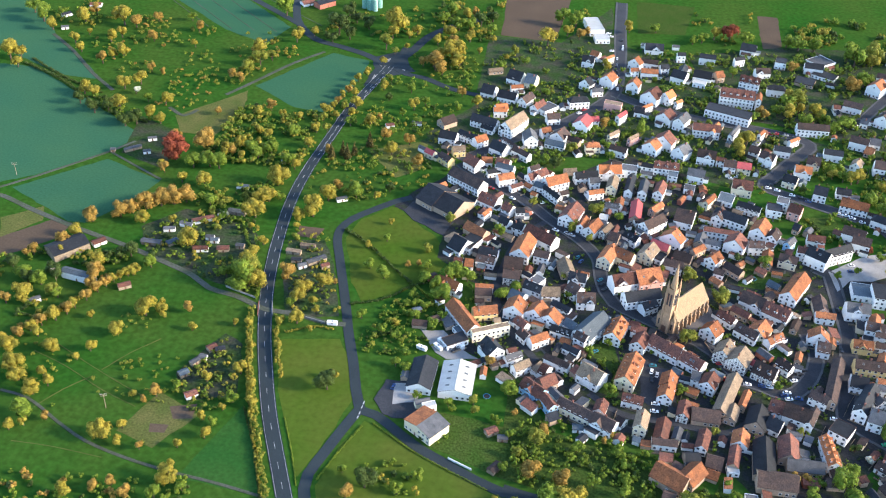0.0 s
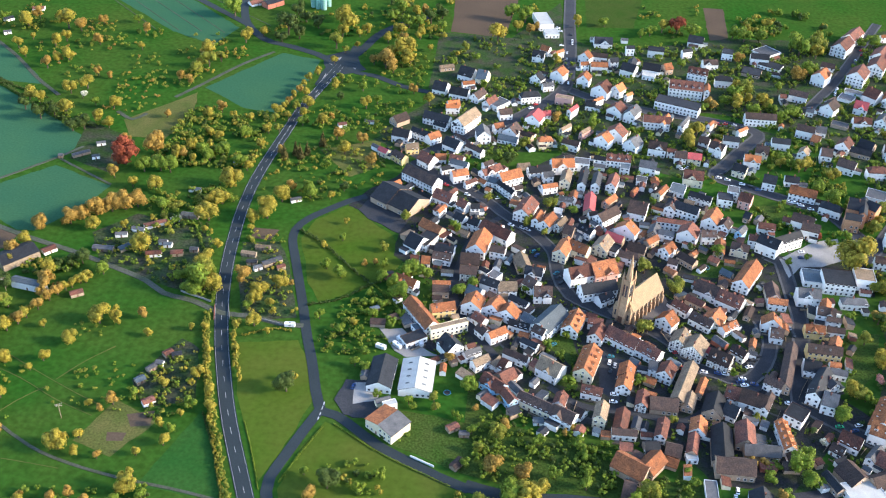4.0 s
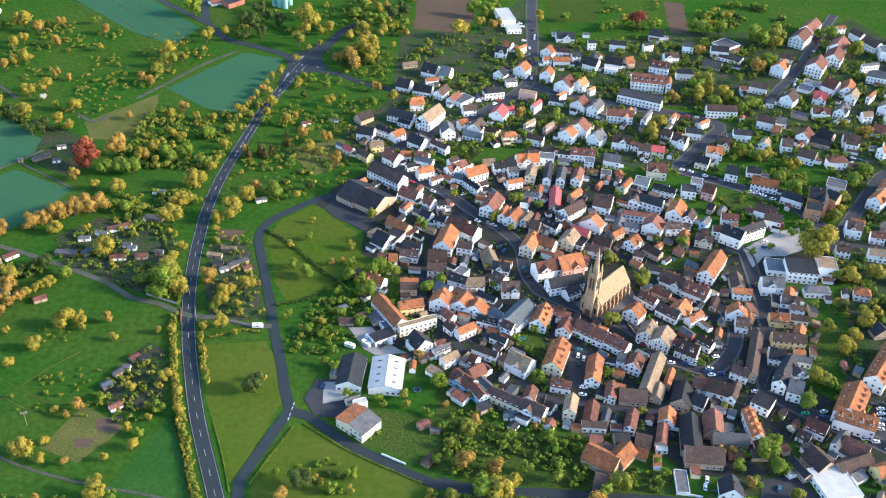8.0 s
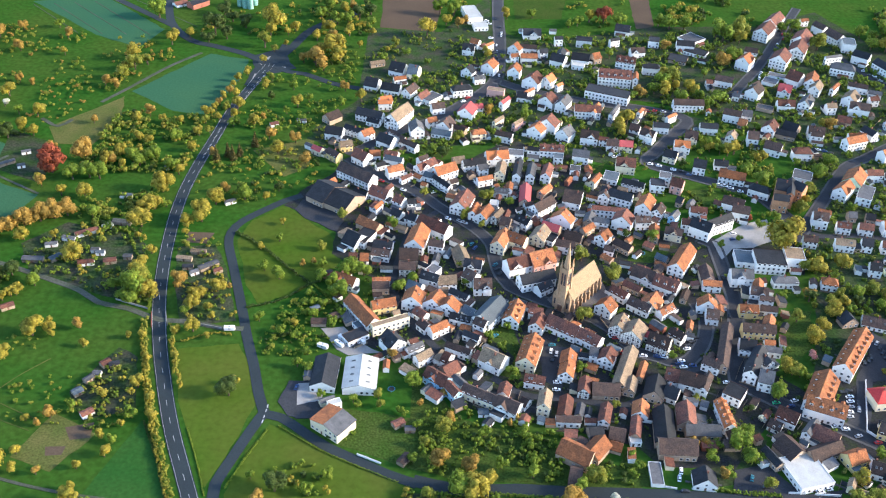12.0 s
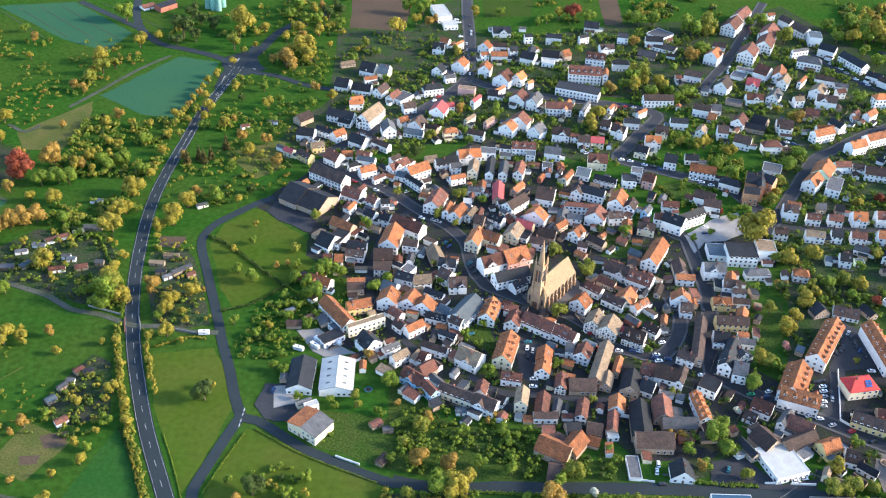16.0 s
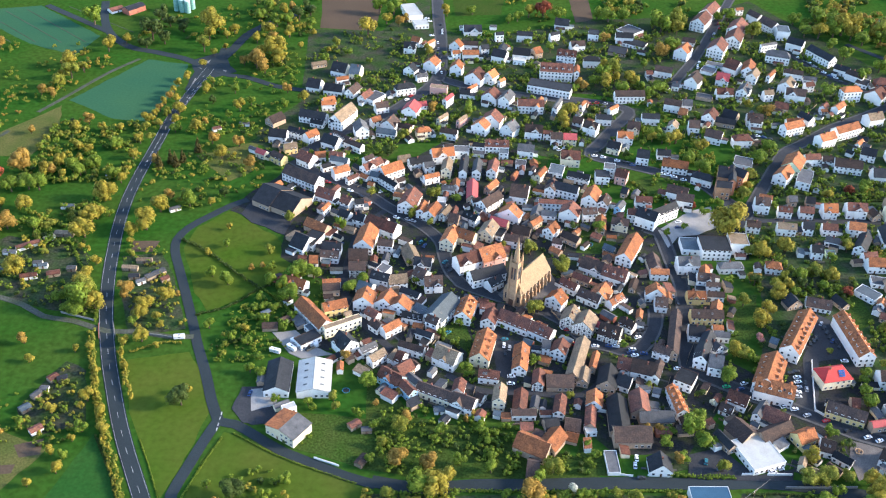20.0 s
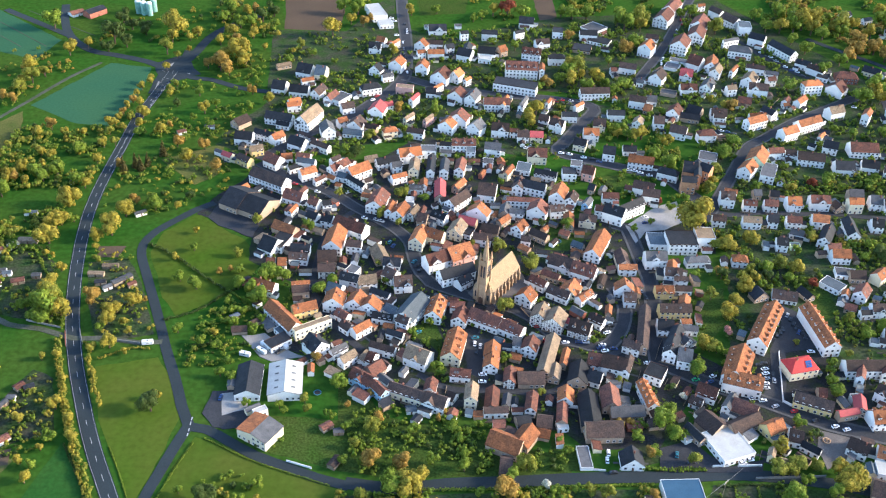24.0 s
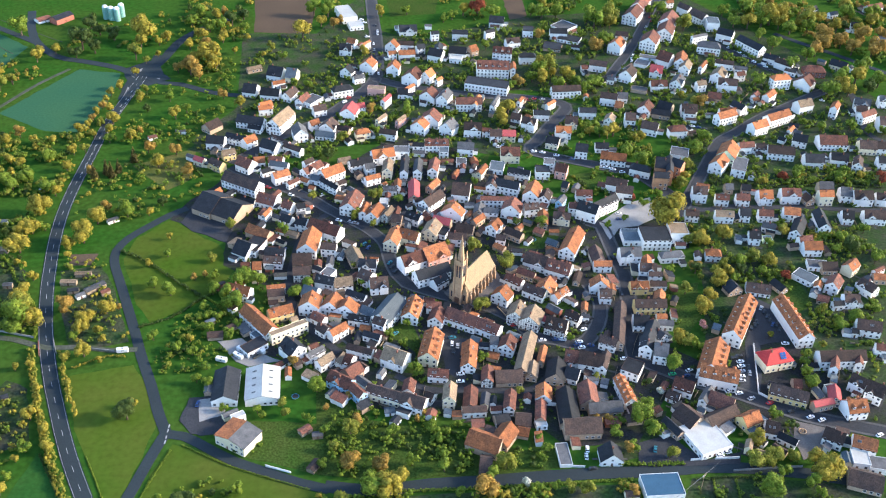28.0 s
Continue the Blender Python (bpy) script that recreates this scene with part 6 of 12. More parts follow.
house(-21.5, 612.5, -37, 14.5, 5.1, 4.9, 0.85, 'b', 'w', most=4)
house(-17.1, 633.5, 101, 12.3, 9.7, 6.5, 0.85, 'g', 'w', most=4)
house(-6.7, 647.2, 30, 7.3, 5.8, 5.4, 0.85, 'o', 'w', most=3)
house(3.9, 642.9, 65, 10.7, 11.4, 5.4, 0.75, 'b', 'w', most=3)
house(-2.7, 669.8, 19, 9.8, 6.9, 5.4, 0.85, 'b', 'w', most=3)
house(1.2, 632.5, -15, 14.1, 6.0, 3.5, 0.85, 'u', 'w', most=4)
house(-39.7, 583.6, 32, 6.6, 3.8, 4.0, 0.85, 'k', 'w', most=4)
house(-29.5, 575.2, 26, 11.0, 6.9, 5.9, 0.85, 'o', 'w', most=4)
house(-32.8, 594.6, -14, 9.4, 7.4, 5.4, 0.85, 'r', 'w', most=4)
house(-30.7, 589.3, -16, 12.2, 5.1, 5.4, 0.85, 'u', 'w', most=4)
house(-21.6, 568.7, 42, 9.2, 3.3, 4.0, 0.85, 'r', 'w', most=4)
house(-8.9, 582.3, 44, 15.9, 7.1, 5.9, 0.85, 'r', 'w', most=15)
house(-11.3, 592.1, 39, 7.6, 4.4, 5.4, 0.85, 'b', 'w', most=4)
house(4.1, 577.3, 34, 16.2, 9.5, 5.9, 0.85, 'o', 'w', most=16)
house(2.8, 562.4, -49, 16.4, 4.1, 5.4, 0.85, 'k', 'w', most=16)
house(-5.4, 572.1, -25, 7.7, 5.2, 4.0, 0.85, 'u', 'w', most=4)
house(-23.7, 538.4, -36, 6.9, 7.5, 5.4, 0.85, 'r', 'w', most=4)
house(-16.4, 536.4, 11, 5.5, 4.8, 5.4, 0.85, 'k', 'w', most=4)
house(-24.6, 522.7, -33, 7.2, 6.4, 5.4, 0.85, 'k', 'w', most=4)
house(-15.4, 518.6, -24, 7.1, 7.0, 5.4, 0.85, 'k', 'w', most=5)
house(-84.4, 600.9, -35, 7.8, 5.0, 4.0, 0.85, 'R', 'c', most=4)
house(-72.2, 594.2, -42, 10.6, 6.3, 4.9, 0.85, 'b', 'y', most=4)
house(-65.6, 607.7, 21, 8.8, 6.1, 4.9, 0.85, 'd', 'y', most=4)
house(-70.7, 559.4, 50, 7.1, 4.4, 3.5, 0.85, 'o', 's', name='outbuilding', most=3)
house(24.1, 590.0, 19, 15.9, 6.9, 5.2, 0.85, 'k', 'w', most=15)
house(39.8, 598.3, 12, 15.5, 9.6, 6.2, 0.85, 'O', 'w', most=15)
house(53.5, 604.5, -3, 10.5, 8.6, 6.2, 0.00, 'g', 'w', most=4)
house(30.0, 583.8, 15, 6.8, 5.6, 5.2, 0.85, 'g', 'w', most=4)
house(42.2, 581.3, 81, 14.6, 6.6, 6.2, 0.85, 'd', 'c', most=4)
house(53.8, 582.9, 82, 21.5, 5.3, 6.2, 0.85, 'k', 'w', most=21)
house(62.7, 580.4, 81, 15.8, 5.7, 6.2, 0.85, 'g', 'w', most=15)
house(73.5, 580.4, 76, 14.9, 6.7, 6.2, 0.85, 'r', 'w', most=4)
house(31.1, 569.3, 24, 10.6, 4.3, 5.2, 0.85, 'o', 'w', most=4)
house(57.5, 552.7, 85, 20.4, 7.1, 4.5, 0.85, 'R', 's', name='barn', most=3)
house(47.2, 560.0, 83, 8.5, 4.4, 5.2, 0.85, 'o', 'w', most=4)
house(42.1, 556.3, -6, 8.7, 5.1, 4.0, 0.85, 'g', 'w', most=4)
house(78.9, 611.5, -3, 16.7, 7.7, 6.2, 0.85, 'r', 'w', 'd', most=16)
house(65.9, 610.0, -8, 8.0, 4.1, 6.2, 0.85, 'k', 'w', most=4)
house(83.3, 605.2, -6, 6.6, 10.5, 5.2, 0.00, 'u', 'w', most=4)
house(99.0, 605.9, -12, 11.3, 7.8, 6.2, 0.85, 'g', 'w', most=4)
house(94.0, 591.1, -9, 7.1, 7.8, 3.5, 0.00, 'g', 'w', name='annex', most=4)
house(105.8, 574.5, 60, 12.4, 4.0, 5.7, 0.85, 'o', 'c', most=4)
house(88.5, 549.8, -15, 11.5, 14.0, 5.7, 0.75, 'b', 'w', most=4)
house(70.7, 559.3, 55, 11.7, 4.9, 4.5, 0.85, 'o', 's', name='outbuilding', most=3)
house(67.9, 539.3, 46, 17.6, 8.4, 5.7, 0.85, 'b', 'w', most=17)
house(79.7, 524.4, 64, 7.9, 14.0, 5.7, 0.75, 'o', 'w', most=4)
house(84.9, 527.4, -35, 7.5, 6.7, 3.5, 0.00, 'W', 'w', name='annex', most=4)
house(71.8, 514.9, -26, 11.3, 7.0, 5.0, 0.85, 'R', 's', name='barn', most=3)
house(64.2, 506.2, 65, 13.1, 9.5, 5.2, 0.85, 'd', 'c', most=5)
house(70.0, 506.3, -27, 8.8, 8.4, 4.0, 0.00, 'k', 'w', name='annex', most=5)
house(79.0, 496.4, -12, 11.0, 6.5, 5.7, 0.85, 'b', 'w', most=5)
house(85.1, 506.2, -21, 10.8, 8.1, 4.5, 0.85, 'b', 's', name='barn', most=3)
house(94.7, 516.5, 45, 10.0, 4.5, 4.5, 0.85, 'o', 's', name='outbuilding', most=3)
house(97.1, 527.4, 74, 10.4, 6.5, 4.5, 0.85, 'g', 's', name='outbuilding', most=3)
house(40.0, 497.3, 70, 15.6, 8.7, 6.2, 0.85, 'o', 'c', most=15)
house(49.8, 499.6, -28, 12.1, 8.7, 5.7, 0.85, 'o', 'c', most=5)
house(38.5, 526.7, 62, 10.6, 4.4, 5.2, 0.85, 'd', 't', most=4)
house(43.7, 518.7, -18, 6.1, 8.1, 5.0, 0.85, 'b', 's', name='outbuilding', most=3)
house(44.3, 528.5, 75, 8.4, 3.7, 4.0, 0.85, 'r', 's', name='outbuilding', most=3)
house(54.5, 520.8, -37, 10.0, 6.2, 5.2, 0.85, 'k', 'w', most=4)
house(30.4, 527.4, 64, 12.8, 8.2, 5.2, 0.85, 'o', 'w', most=4)
house(24.0, 530.9, 73, 10.9, 5.1, 5.2, 0.85, 'o', 'w', most=4)
house(16.3, 538.8, 71, 17.3, 11.3, 6.2, 0.75, 'r', 'w', most=17)
house(59.1, 541.9, 22, 5.5, 3.7, 4.0, 0.85, 'b', 'w', most=4)
house(37.1, 543.7, -6, 5.4, 6.2, 3.0, 0.00, 'W', 'w', name='annex', most=4)
house(123.3, 624.5, -6, 8.2, 7.7, 5.4, 0.85, 'b', 'w', most=4)
house(132.9, 624.1, -5, 9.3, 7.1, 5.4, 0.85, 'R', 'c', most=4)
house(128.9, 595.7, -7, 13.1, 9.8, 6.5, 0.85, 'r', 'c', most=4)
house(117.7, 582.8, -17, 9.8, 12.3, 3.5, 0.00, 'u', 'w', name='annex', most=4)
house(131.0, 571.2, -22, 15.0, 6.0, 4.9, 0.85, 'k', 'w', most=15)
house(117.7, 554.5, -25, 20.8, 7.8, 6.5, 0.85, 'k', 'w', most=20)
house(110.2, 556.3, 71, 12.0, 6.8, 6.5, 0.85, 'b', 'w', most=4)
house(147.4, 572.6, -6, 9.5, 8.8, 6.5, 0.00, 'k', 'w', most=4)
house(153.6, 580.3, -14, 7.6, 8.7, 7.6, 0.00, 'g', 'w', most=4)
house(135.1, 544.7, 66, 13.9, 10.2, 6.5, 0.85, 'o', 'w', most=4)
house(160.7, 571.9, -25, 7.9, 8.8, 6.5, 0.85, 'r', 'p', most=4)
house(142.9, 539.8, 63, 9.7, 7.0, 5.4, 0.85, 'b', 'w', most=4)
house(152.2, 534.3, 57, 8.9, 4.5, 5.4, 0.85, 'g', 'l', most=4)
house(159.6, 554.2, -30, 4.0, 6.4, 4.0, 0.85, 'k', 's', name='outbuilding', most=3)
house(118.3, 525.7, 66, 10.3, 12.5, 6.5, 0.75, 'r', 'w', most=4)
house(130.4, 526.2, 7, 9.4, 6.6, 5.9, 0.85, 'b', 'w', most=4)
house(110.5, 537.1, -5, 21.9, 4.1, 5.9, 0.85, 'r', 'w', most=21)
house(104.2, 524.1, -12, 9.0, 4.8, 5.4, 0.85, 'g', 'w', most=4)
house(136.2, 514.6, 78, 13.6, 6.4, 4.5, 0.85, 'o', 's', name='barn', most=3)
house(148.6, 515.1, -16, 10.6, 7.1, 5.4, 0.85, 'b', 'c', most=5)
house(103.6, 507.2, 54, 9.2, 7.7, 5.4, 0.85, 'o', 'w', most=5)
house(106.1, 495.7, -18, 5.8, 5.0, 4.0, 0.85, 'b', 'w', most=5)
house(115.0, 499.6, -41, 11.7, 5.9, 4.5, 0.85, 'b', 's', name='outbuilding', most=3)
house(166.9, 520.0, -33, 13.3, 9.7, 7.6, 0.85, 'k', 'w', most=4)
house(178.2, 526.0, 32, 21.3, 7.0, 7.6, 0.85, 'k', 'w', most=27)
house(158.4, 525.1, -9, 6.0, 5.9, 6.5, 0.85, 'r', 'w', most=4)
house(169.3, 542.2, -5, 10.5, 6.1, 4.9, 0.85, 'r', 'w', most=4)
house(193.8, 551.1, -23, 13.7, 8.4, 6.5, 0.85, 'b', 'w', most=4)
house(196.6, 542.1, -17, 10.9, 8.1, 6.5, 0.85, 'b', 'w', most=4)
house(201.0, 587.0, -17, 17.4, 8.4, 5.4, 0.85, 'o', 'w', most=17)
house(180.8, 598.3, -16, 8.5, 9.0, 6.5, 0.85, 'k', 'w', most=4)
house(197.3, 605.1, -7, 9.3, 6.9, 4.0, 0.85, 'k', 'w', most=4)
house(173.7, 627.2, -6, 10.9, 8.1, 5.4, 0.85, 'O', 'w', most=4)
house(163.1, 612.6, -24, 9.0, 8.3, 4.9, 0.85, 'k', 'c', most=4)
house(-49.0, 493.9, -34, 10.0, 14.0, 4.0, 0.75, 'k', 'w', most=5)
house(-43.6, 497.5, -26, 9.1, 14.6, 5.2, 0.00, 'k', 'w', most=5)
house(-41.3, 511.2, -35, 15.5, 8.3, 4.0, 0.85, 'o', 's', name='barn', most=3)
house(-48.1, 476.4, 0, 4.9, 6.1, 4.0, 0.85, 'r', 'w', most=5)
house(-41.5, 475.9, 0, 4.9, 7.0, 4.0, 0.85, 'o', 'w', most=5)
house(20.8, 777.5, -8, 9.7, 8.5, 5.4, 0.85, 'k', 'w', most=3)
house(26.6, 789.9, -27, 7.4, 6.9, 5.4, 0.85, 'o', 'w', most=3)
house(38.0, 783.9, 50, 9.8, 3.0, 6.5, 0.85, 'o', 'c', most=3)
house(37.9, 742.7, 66, 11.4, 11.1, 7.0, 0.75, 'o', 'w', most=3)
house(20.7, 734.3, 61, 7.5, 9.9, 4.9, 0.85, 'k', 'w', most=3)
house(29.1, 722.4, 22, 9.2, 4.2, 4.9, 0.85, 'g', 'w', most=3)
house(15.3, 699.6, 19, 15.8, 7.0, 6.5, 0.85, 'k', 'w', 'h', most=15)
house(19.7, 664.1, 70, 12.4, 11.4, 6.5, 0.75, 'R', 'w', most=3)
house(28.0, 672.1, 15, 6.0, 6.0, 5.4, 0.85, 'R', 'w', most=3)
house(48.0, 681.5, 59, 11.6, 3.7, 6.5, 0.85, 'R', 'w', most=3)
house(41.8, 700.4, -12, 13.3, 6.4, 6.5, 0.00, 'd', 'p', most=3)
house(60.0, 781.5, 63, 7.3, 10.5, 5.4, 0.85, 'o', 'w', most=3)
house(71.1, 785.2, -5, 14.6, 5.8, 4.9, 0.85, 'b', 'w', most=3)
house(70.9, 765.6, 2, 13.6, 6.1, 5.4, 0.85, 'o', 'w', most=3)
house(58.8, 765.8, 17, 6.9, 4.5, 5.4, 0.85, 'o', 'w', most=3)
house(57.8, 736.4, 75, 10.5, 9.8, 7.0, 0.85, 'o', 'w', most=3)
house(71.8, 720.6, 62, 12.4, 14.0, 6.5, 0.75, 'r', 'w', most=3)
house(84.0, 722.1, 54, 9.4, 9.2, 6.5, 0.85, 'O', 'w', most=3)
house(92.2, 715.2, 46, 6.6, 3.0, 5.4, 0.85, 'O', 'w', most=3)
house(67.8, 702.5, 47, 10.0, 3.0, 5.4, 0.85, 'o', 'w', most=3)
house(62.2, 696.5, -10, 7.5, 7.7, 4.0, 0.85, 'k', 'w', most=3)
house(81.4, 687.6, 63, 11.0, 12.0, 6.5, 0.75, 'r', 'w', most=3)
house(92.9, 683.4, 64, 13.7, 8.7, 7.0, 0.85, 'g', 'w', most=3)
house(110.2, 673.3, -3, 19.4, 8.5, 6.5, 0.85, 'r', 'w', most=19)
house(116.6, 674.5, 70, 16.0, 3.3, 7.0, 0.85, 'O', 'w', most=16)
house(95.2, 762.6, -25, 11.8, 11.3, 5.9, 0.75, 'k', 'w', most=3)
house(98.4, 774.3, 77, 11.2, 6.7, 5.9, 0.85, 'k', 'w', most=3)
house(98.3, 803.0, 9, 6.9, 4.4, 6.5, 0.85, 'k', 'w', most=3)
house(120.3, 803.0, -6, 13.2, 6.0, 6.5, 0.85, 'k', 'w', most=3)
house(113.9, 767.4, -12, 14.4, 9.9, 5.4, 0.85, 'k', 'w', most=3)
house(111.4, 758.8, -13, 10.2, 8.2, 4.0, 0.00, 'W', 'w', name='annex', most=3)
house(126.8, 772.1, 31, 7.4, 8.4, 5.0, 0.85, 'o', 's', name='outbuilding', most=3)
house(83.3, 777.1, 17, 7.0, 5.5, 5.4, 0.85, 'k', 'w', most=3)
house(42.4, 653.2, 51, 11.0, 3.0, 5.4, 0.85, 'd', 'c', most=3)
house(56.5, 649.6, 53, 10.6, 3.0, 5.9, 0.85, 'd', 'p', most=3)
house(69.7, 639.0, 61, 9.3, 11.2, 6.5, 0.75, 'o', 'w', most=4)
house(79.1, 649.7, 67, 10.7, 14.0, 6.5, 0.75, 'r', 'w', most=3)
house(90.6, 636.0, 54, 10.2, 10.8, 6.5, 0.85, 'g', 'w', most=4)
house(107.8, 633.3, -11, 12.4, 9.3, 6.5, 0.85, 'b', 'w', most=4)
house(27.6, 632.6, 14, 10.4, 5.8, 5.4, 0.85, 'o', 'c', 'h', most=4)
house(46.1, 630.3, -18, 12.0, 5.7, 5.4, 0.85, 'b', 'w', most=4)
house(13.5, 640.0, -34, 11.7, 4.7, 4.0, 0.85, 'b', 's', name='outbuilding', most=3)
house(117.7, 630.5, -11, 6.2, 4.0, 5.4, 0.85, 'r', 'w', most=4)
house(150.7, 761.4, -14, 15.8, 9.1, 7.6, 0.85, 'r', 'w', 'd', most=21)
house(137.6, 730.9, -6, 25.8, 12.7, 8.6, 0.75, 'r', 'w', 'd', most=31)
house(154.3, 730.3, 81, 11.9, 3.9, 8.6, 0.85, 'o', 'w', most=3)
house(129.5, 705.2, -20, 34.1, 13.1, 7.1, 0.00, 'k', 'w', most=34)
house(170.8, 754.3, -2, 13.7, 6.2, 6.5, 0.85, 'k', 'w', 'h', most=3)
house(146.6, 805.4, 27, 9.3, 3.7, 6.5, 0.85, 'k', 'w', most=3)
house(163.9, 787.4, 11, 12.2, 7.4, 4.9, 0.85, 'b', 'w', most=3)
house(181.9, 810.9, -11, 9.0, 10.5, 6.5, 0.00, 'k', 'w', most=3)
house(207.7, 804.3, -5, 14.9, 7.6, 5.9, 0.85, 'k', 'w', most=3)
house(216.3, 796.8, -30, 18.7, 12.4, 3.5, 0.00, 'k', 'w', name='annex', most=18)
house(198.2, 782.0, -20, 15.4, 14.5, 3.0, 0.00, 'k', 's', name='barn', most=3)
house(227.2, 737.3, -20, 13.9, 7.2, 5.9, 0.85, 'b', 'w', most=3)
house(214.8, 735.0, 2, 4.9, 5.0, 4.0, 0.85, 'r', 'w', most=3)
house(252.2, 781.4, 49, 15.2, 3.0, 7.0, 0.85, 'o', 'w', most=15)
house(263.2, 797.5, -18, 10.7, 6.8, 5.4, 0.85, 'b', 'w', most=3)
house(250.3, 730.1, 47, 11.8, 3.0, 6.5, 0.85, 'b', 'w', most=3)
house(189.6, 691.5, 2, 23.2, 7.5, 6.5, 0.85, 'b', 'w', most=23)
house(220.7, 677.2, -19, 13.0, 7.5, 6.5, 0.85, 'b', 'w', most=3)
house(233.3, 682.1, -10, 7.3, 8.0, 4.0, 0.85, 'g', 'w', most=3)
house(227.1, 668.6, -27, 5.9, 8.6, 3.0, 0.85, 'o', 's', name='outbuilding', most=3)
house(173.2, 670.6, 43, 10.1, 3.0, 5.4, 0.85, 'o', 'w', most=3)
house(162.9, 654.5, -6, 11.3, 6.1, 5.4, 0.85, 'k', 'w', most=3)
house(150.2, 674.4, 62, 8.3, 3.0, 6.5, 0.85, 'o', 'w', most=3)
house(142.9, 649.3, -21, 7.2, 7.4, 5.4, 0.85, 'b', 'w', most=3)
house(150.9, 639.4, -30, 10.4, 8.3, 6.5, 0.85, 'b', 'w', most=4)
house(198.6, 655.8, -5, 12.8, 6.2, 5.9, 0.85, 'k', 'w', most=3)
house(183.0, 641.1, -16, 9.0, 9.7, 5.4, 0.85, 'b', 'c', most=3)
house(212.6, 642.8, 64, 9.2, 7.2, 5.9, 0.85, 'd', 'w', most=3)
house(228.1, 642.5, -9, 7.6, 9.5, 6.5, 0.85, 'b', 'w', most=3)
house(130.4, 672.8, 65, 18.5, 3.0, 7.0, 0.85, 'g', 'w', most=18)
house(231.8, 713.4, -21, 5.4, 5.2, 4.0, 0.85, 'g', 'w', most=3)
house(284.9, 840.1, 58, 23.0, 13.4, 7.6, 0.75, 'r', 'w', most=28)
house(299.3, 864.1, 56, 24.5, 12.0, 7.6, 0.75, 'r', 'w', most=30)
house(314.1, 825.5, 60, 21.9, 14.0, 7.6, 0.75, 'r', 'w', most=27)
house(304.3, 802.1, 64, 20.2, 14.0, 7.6, 0.75, 'r', 'w', most=26)
house(283.3, 779.6, 62, 19.6, 14.0, 8.6, 0.75, 'r', 'w', most=25)
house(252.5, 773.9, 55, 13.5, 11.8, 7.6, 0.75, 'o', 'w', most=3)
house(247.6, 719.0, 56, 13.9, 11.0, 6.5, 0.85, 'b', 'w', most=3)
house(287.3, 746.3, -41, 11.3, 14.0, 6.5, 0.75, 'r', 'w', most=3)
house(273.3, 725.4, -22, 10.1, 11.6, 5.4, 0.75, 'R', 'w', most=3)
house(299.9, 743.9, 67, 17.4, 9.5, 6.5, 0.85, 'o', 'w', most=17)
house(300.0, 731.3, 60, 13.9, 8.5, 5.9, 0.85, 'd', 'w', most=3)
house(267.4, 699.8, -2, 13.2, 7.8, 5.4, 0.85, 'r', 'w', most=3)
house(284.4, 703.7, 59, 15.2, 9.2, 5.9, 0.85, 'g', 'w', most=15)
house(315.7, 733.1, 53, 13.8, 3.3, 5.9, 0.85, 'o', 'w', most=3)
house(331.0, 789.1, 20, 16.0, 3.0, 7.0, 0.85, 'g', 'w', most=16)
house(332.7, 768.1, -20, 19.3, 9.0, 7.0, 0.85, 'g', 'w', 'h', most=19)
house(353.6, 820.0, -11, 11.0, 14.8, 8.6, 0.00, 'u', 'w', most=3)
house(346.2, 834.9, -63, 17.2, 10.2, 7.0, 0.85, 'b', 'w', most=17)
house(338.8, 854.1, -59, 13.1, 7.3, 7.0, 0.85, 'b', 'w', most=3)
house(356.7, 793.7, -37, 13.9, 9.0, 7.0, 0.85, 'k', 'w', most=3)
house(335.7, 737.0, -20, 14.9, 5.7, 5.4, 0.85, 'b', 'w', most=3)
house(322.4, 713.7, 56, 14.1, 11.0, 6.5, 0.75, 'd', 'w', most=3)
house(323.2, 696.3, -15, 15.0, 9.3, 7.0, 0.85, 'b', 'w', most=3)
house(301.6, 697.2, 9, 7.8, 5.7, 6.5, 0.85, 'd', 'w', most=3)
house(307.0, 679.3, -20, 10.3, 7.8, 4.0, 0.85, 'r', 's', name='barn', most=3)
house(308.0, 652.9, 4, 13.3, 4.4, 5.4, 0.85, 'o', 'w', most=3)
house(245.1, 659.6, 58, 12.0, 9.8, 5.9, 0.85, 'r', 'w', most=3)
house(261.7, 662.3, -36, 10.7, 12.6, 4.0, 0.75, 'k', 's', name='barn', most=3)
house(278.4, 656.4, -10, 11.6, 9.3, 5.4, 0.85, 'b', 'w', most=3)
house(275.9, 757.0, -25, 14.4, 8.0, 2.6, 0.00, 'g', 'w', name='annex', most=3)
house(267.7, 746.4, -31, 11.3, 11.7, 2.6, 0.00, 'g', 'w', name='annex', most=3)
house(251.5, 698.0, -22, 12.7, 8.3, 2.6, 0.00, 'g', 's', name='barn', most=3)
house(233.7, 717.6, 13, 5.9, 3.2, 4.0, 0.85, 'g', 'w', most=3)
house(329.2, 871.3, 15, 7.7, 3.9, 5.4, 0.85, 'o', 'w', most=3)
house(371.6, 771.1, -66, 27.4, 8.7, 6.5, 0.85, 'k', 'w', most=27)
house(380.2, 745.4, -38, 12.3, 6.6, 5.4, 0.85, 'k', 'w', most=3)
house(387.2, 733.9, -49, 14.8, 6.5, 5.4, 0.85, 'b', 'w', most=3)
house(389.9, 725.1, -37, 9.4, 10.2, 4.0, 0.00, 'k', 'w', name='annex', most=3)
house(368.3, 698.4, 8, 15.5, 7.4, 9.7, 0.85, 'O', 'w', 'h', most=21)
house(351.1, 676.6, 43, 13.2, 6.1, 5.9, 0.85, 'o', 'w', most=3)
house(341.4, 680.2, 49, 7.9, 5.1, 4.0, 0.85, 'r', 'w', most=3)
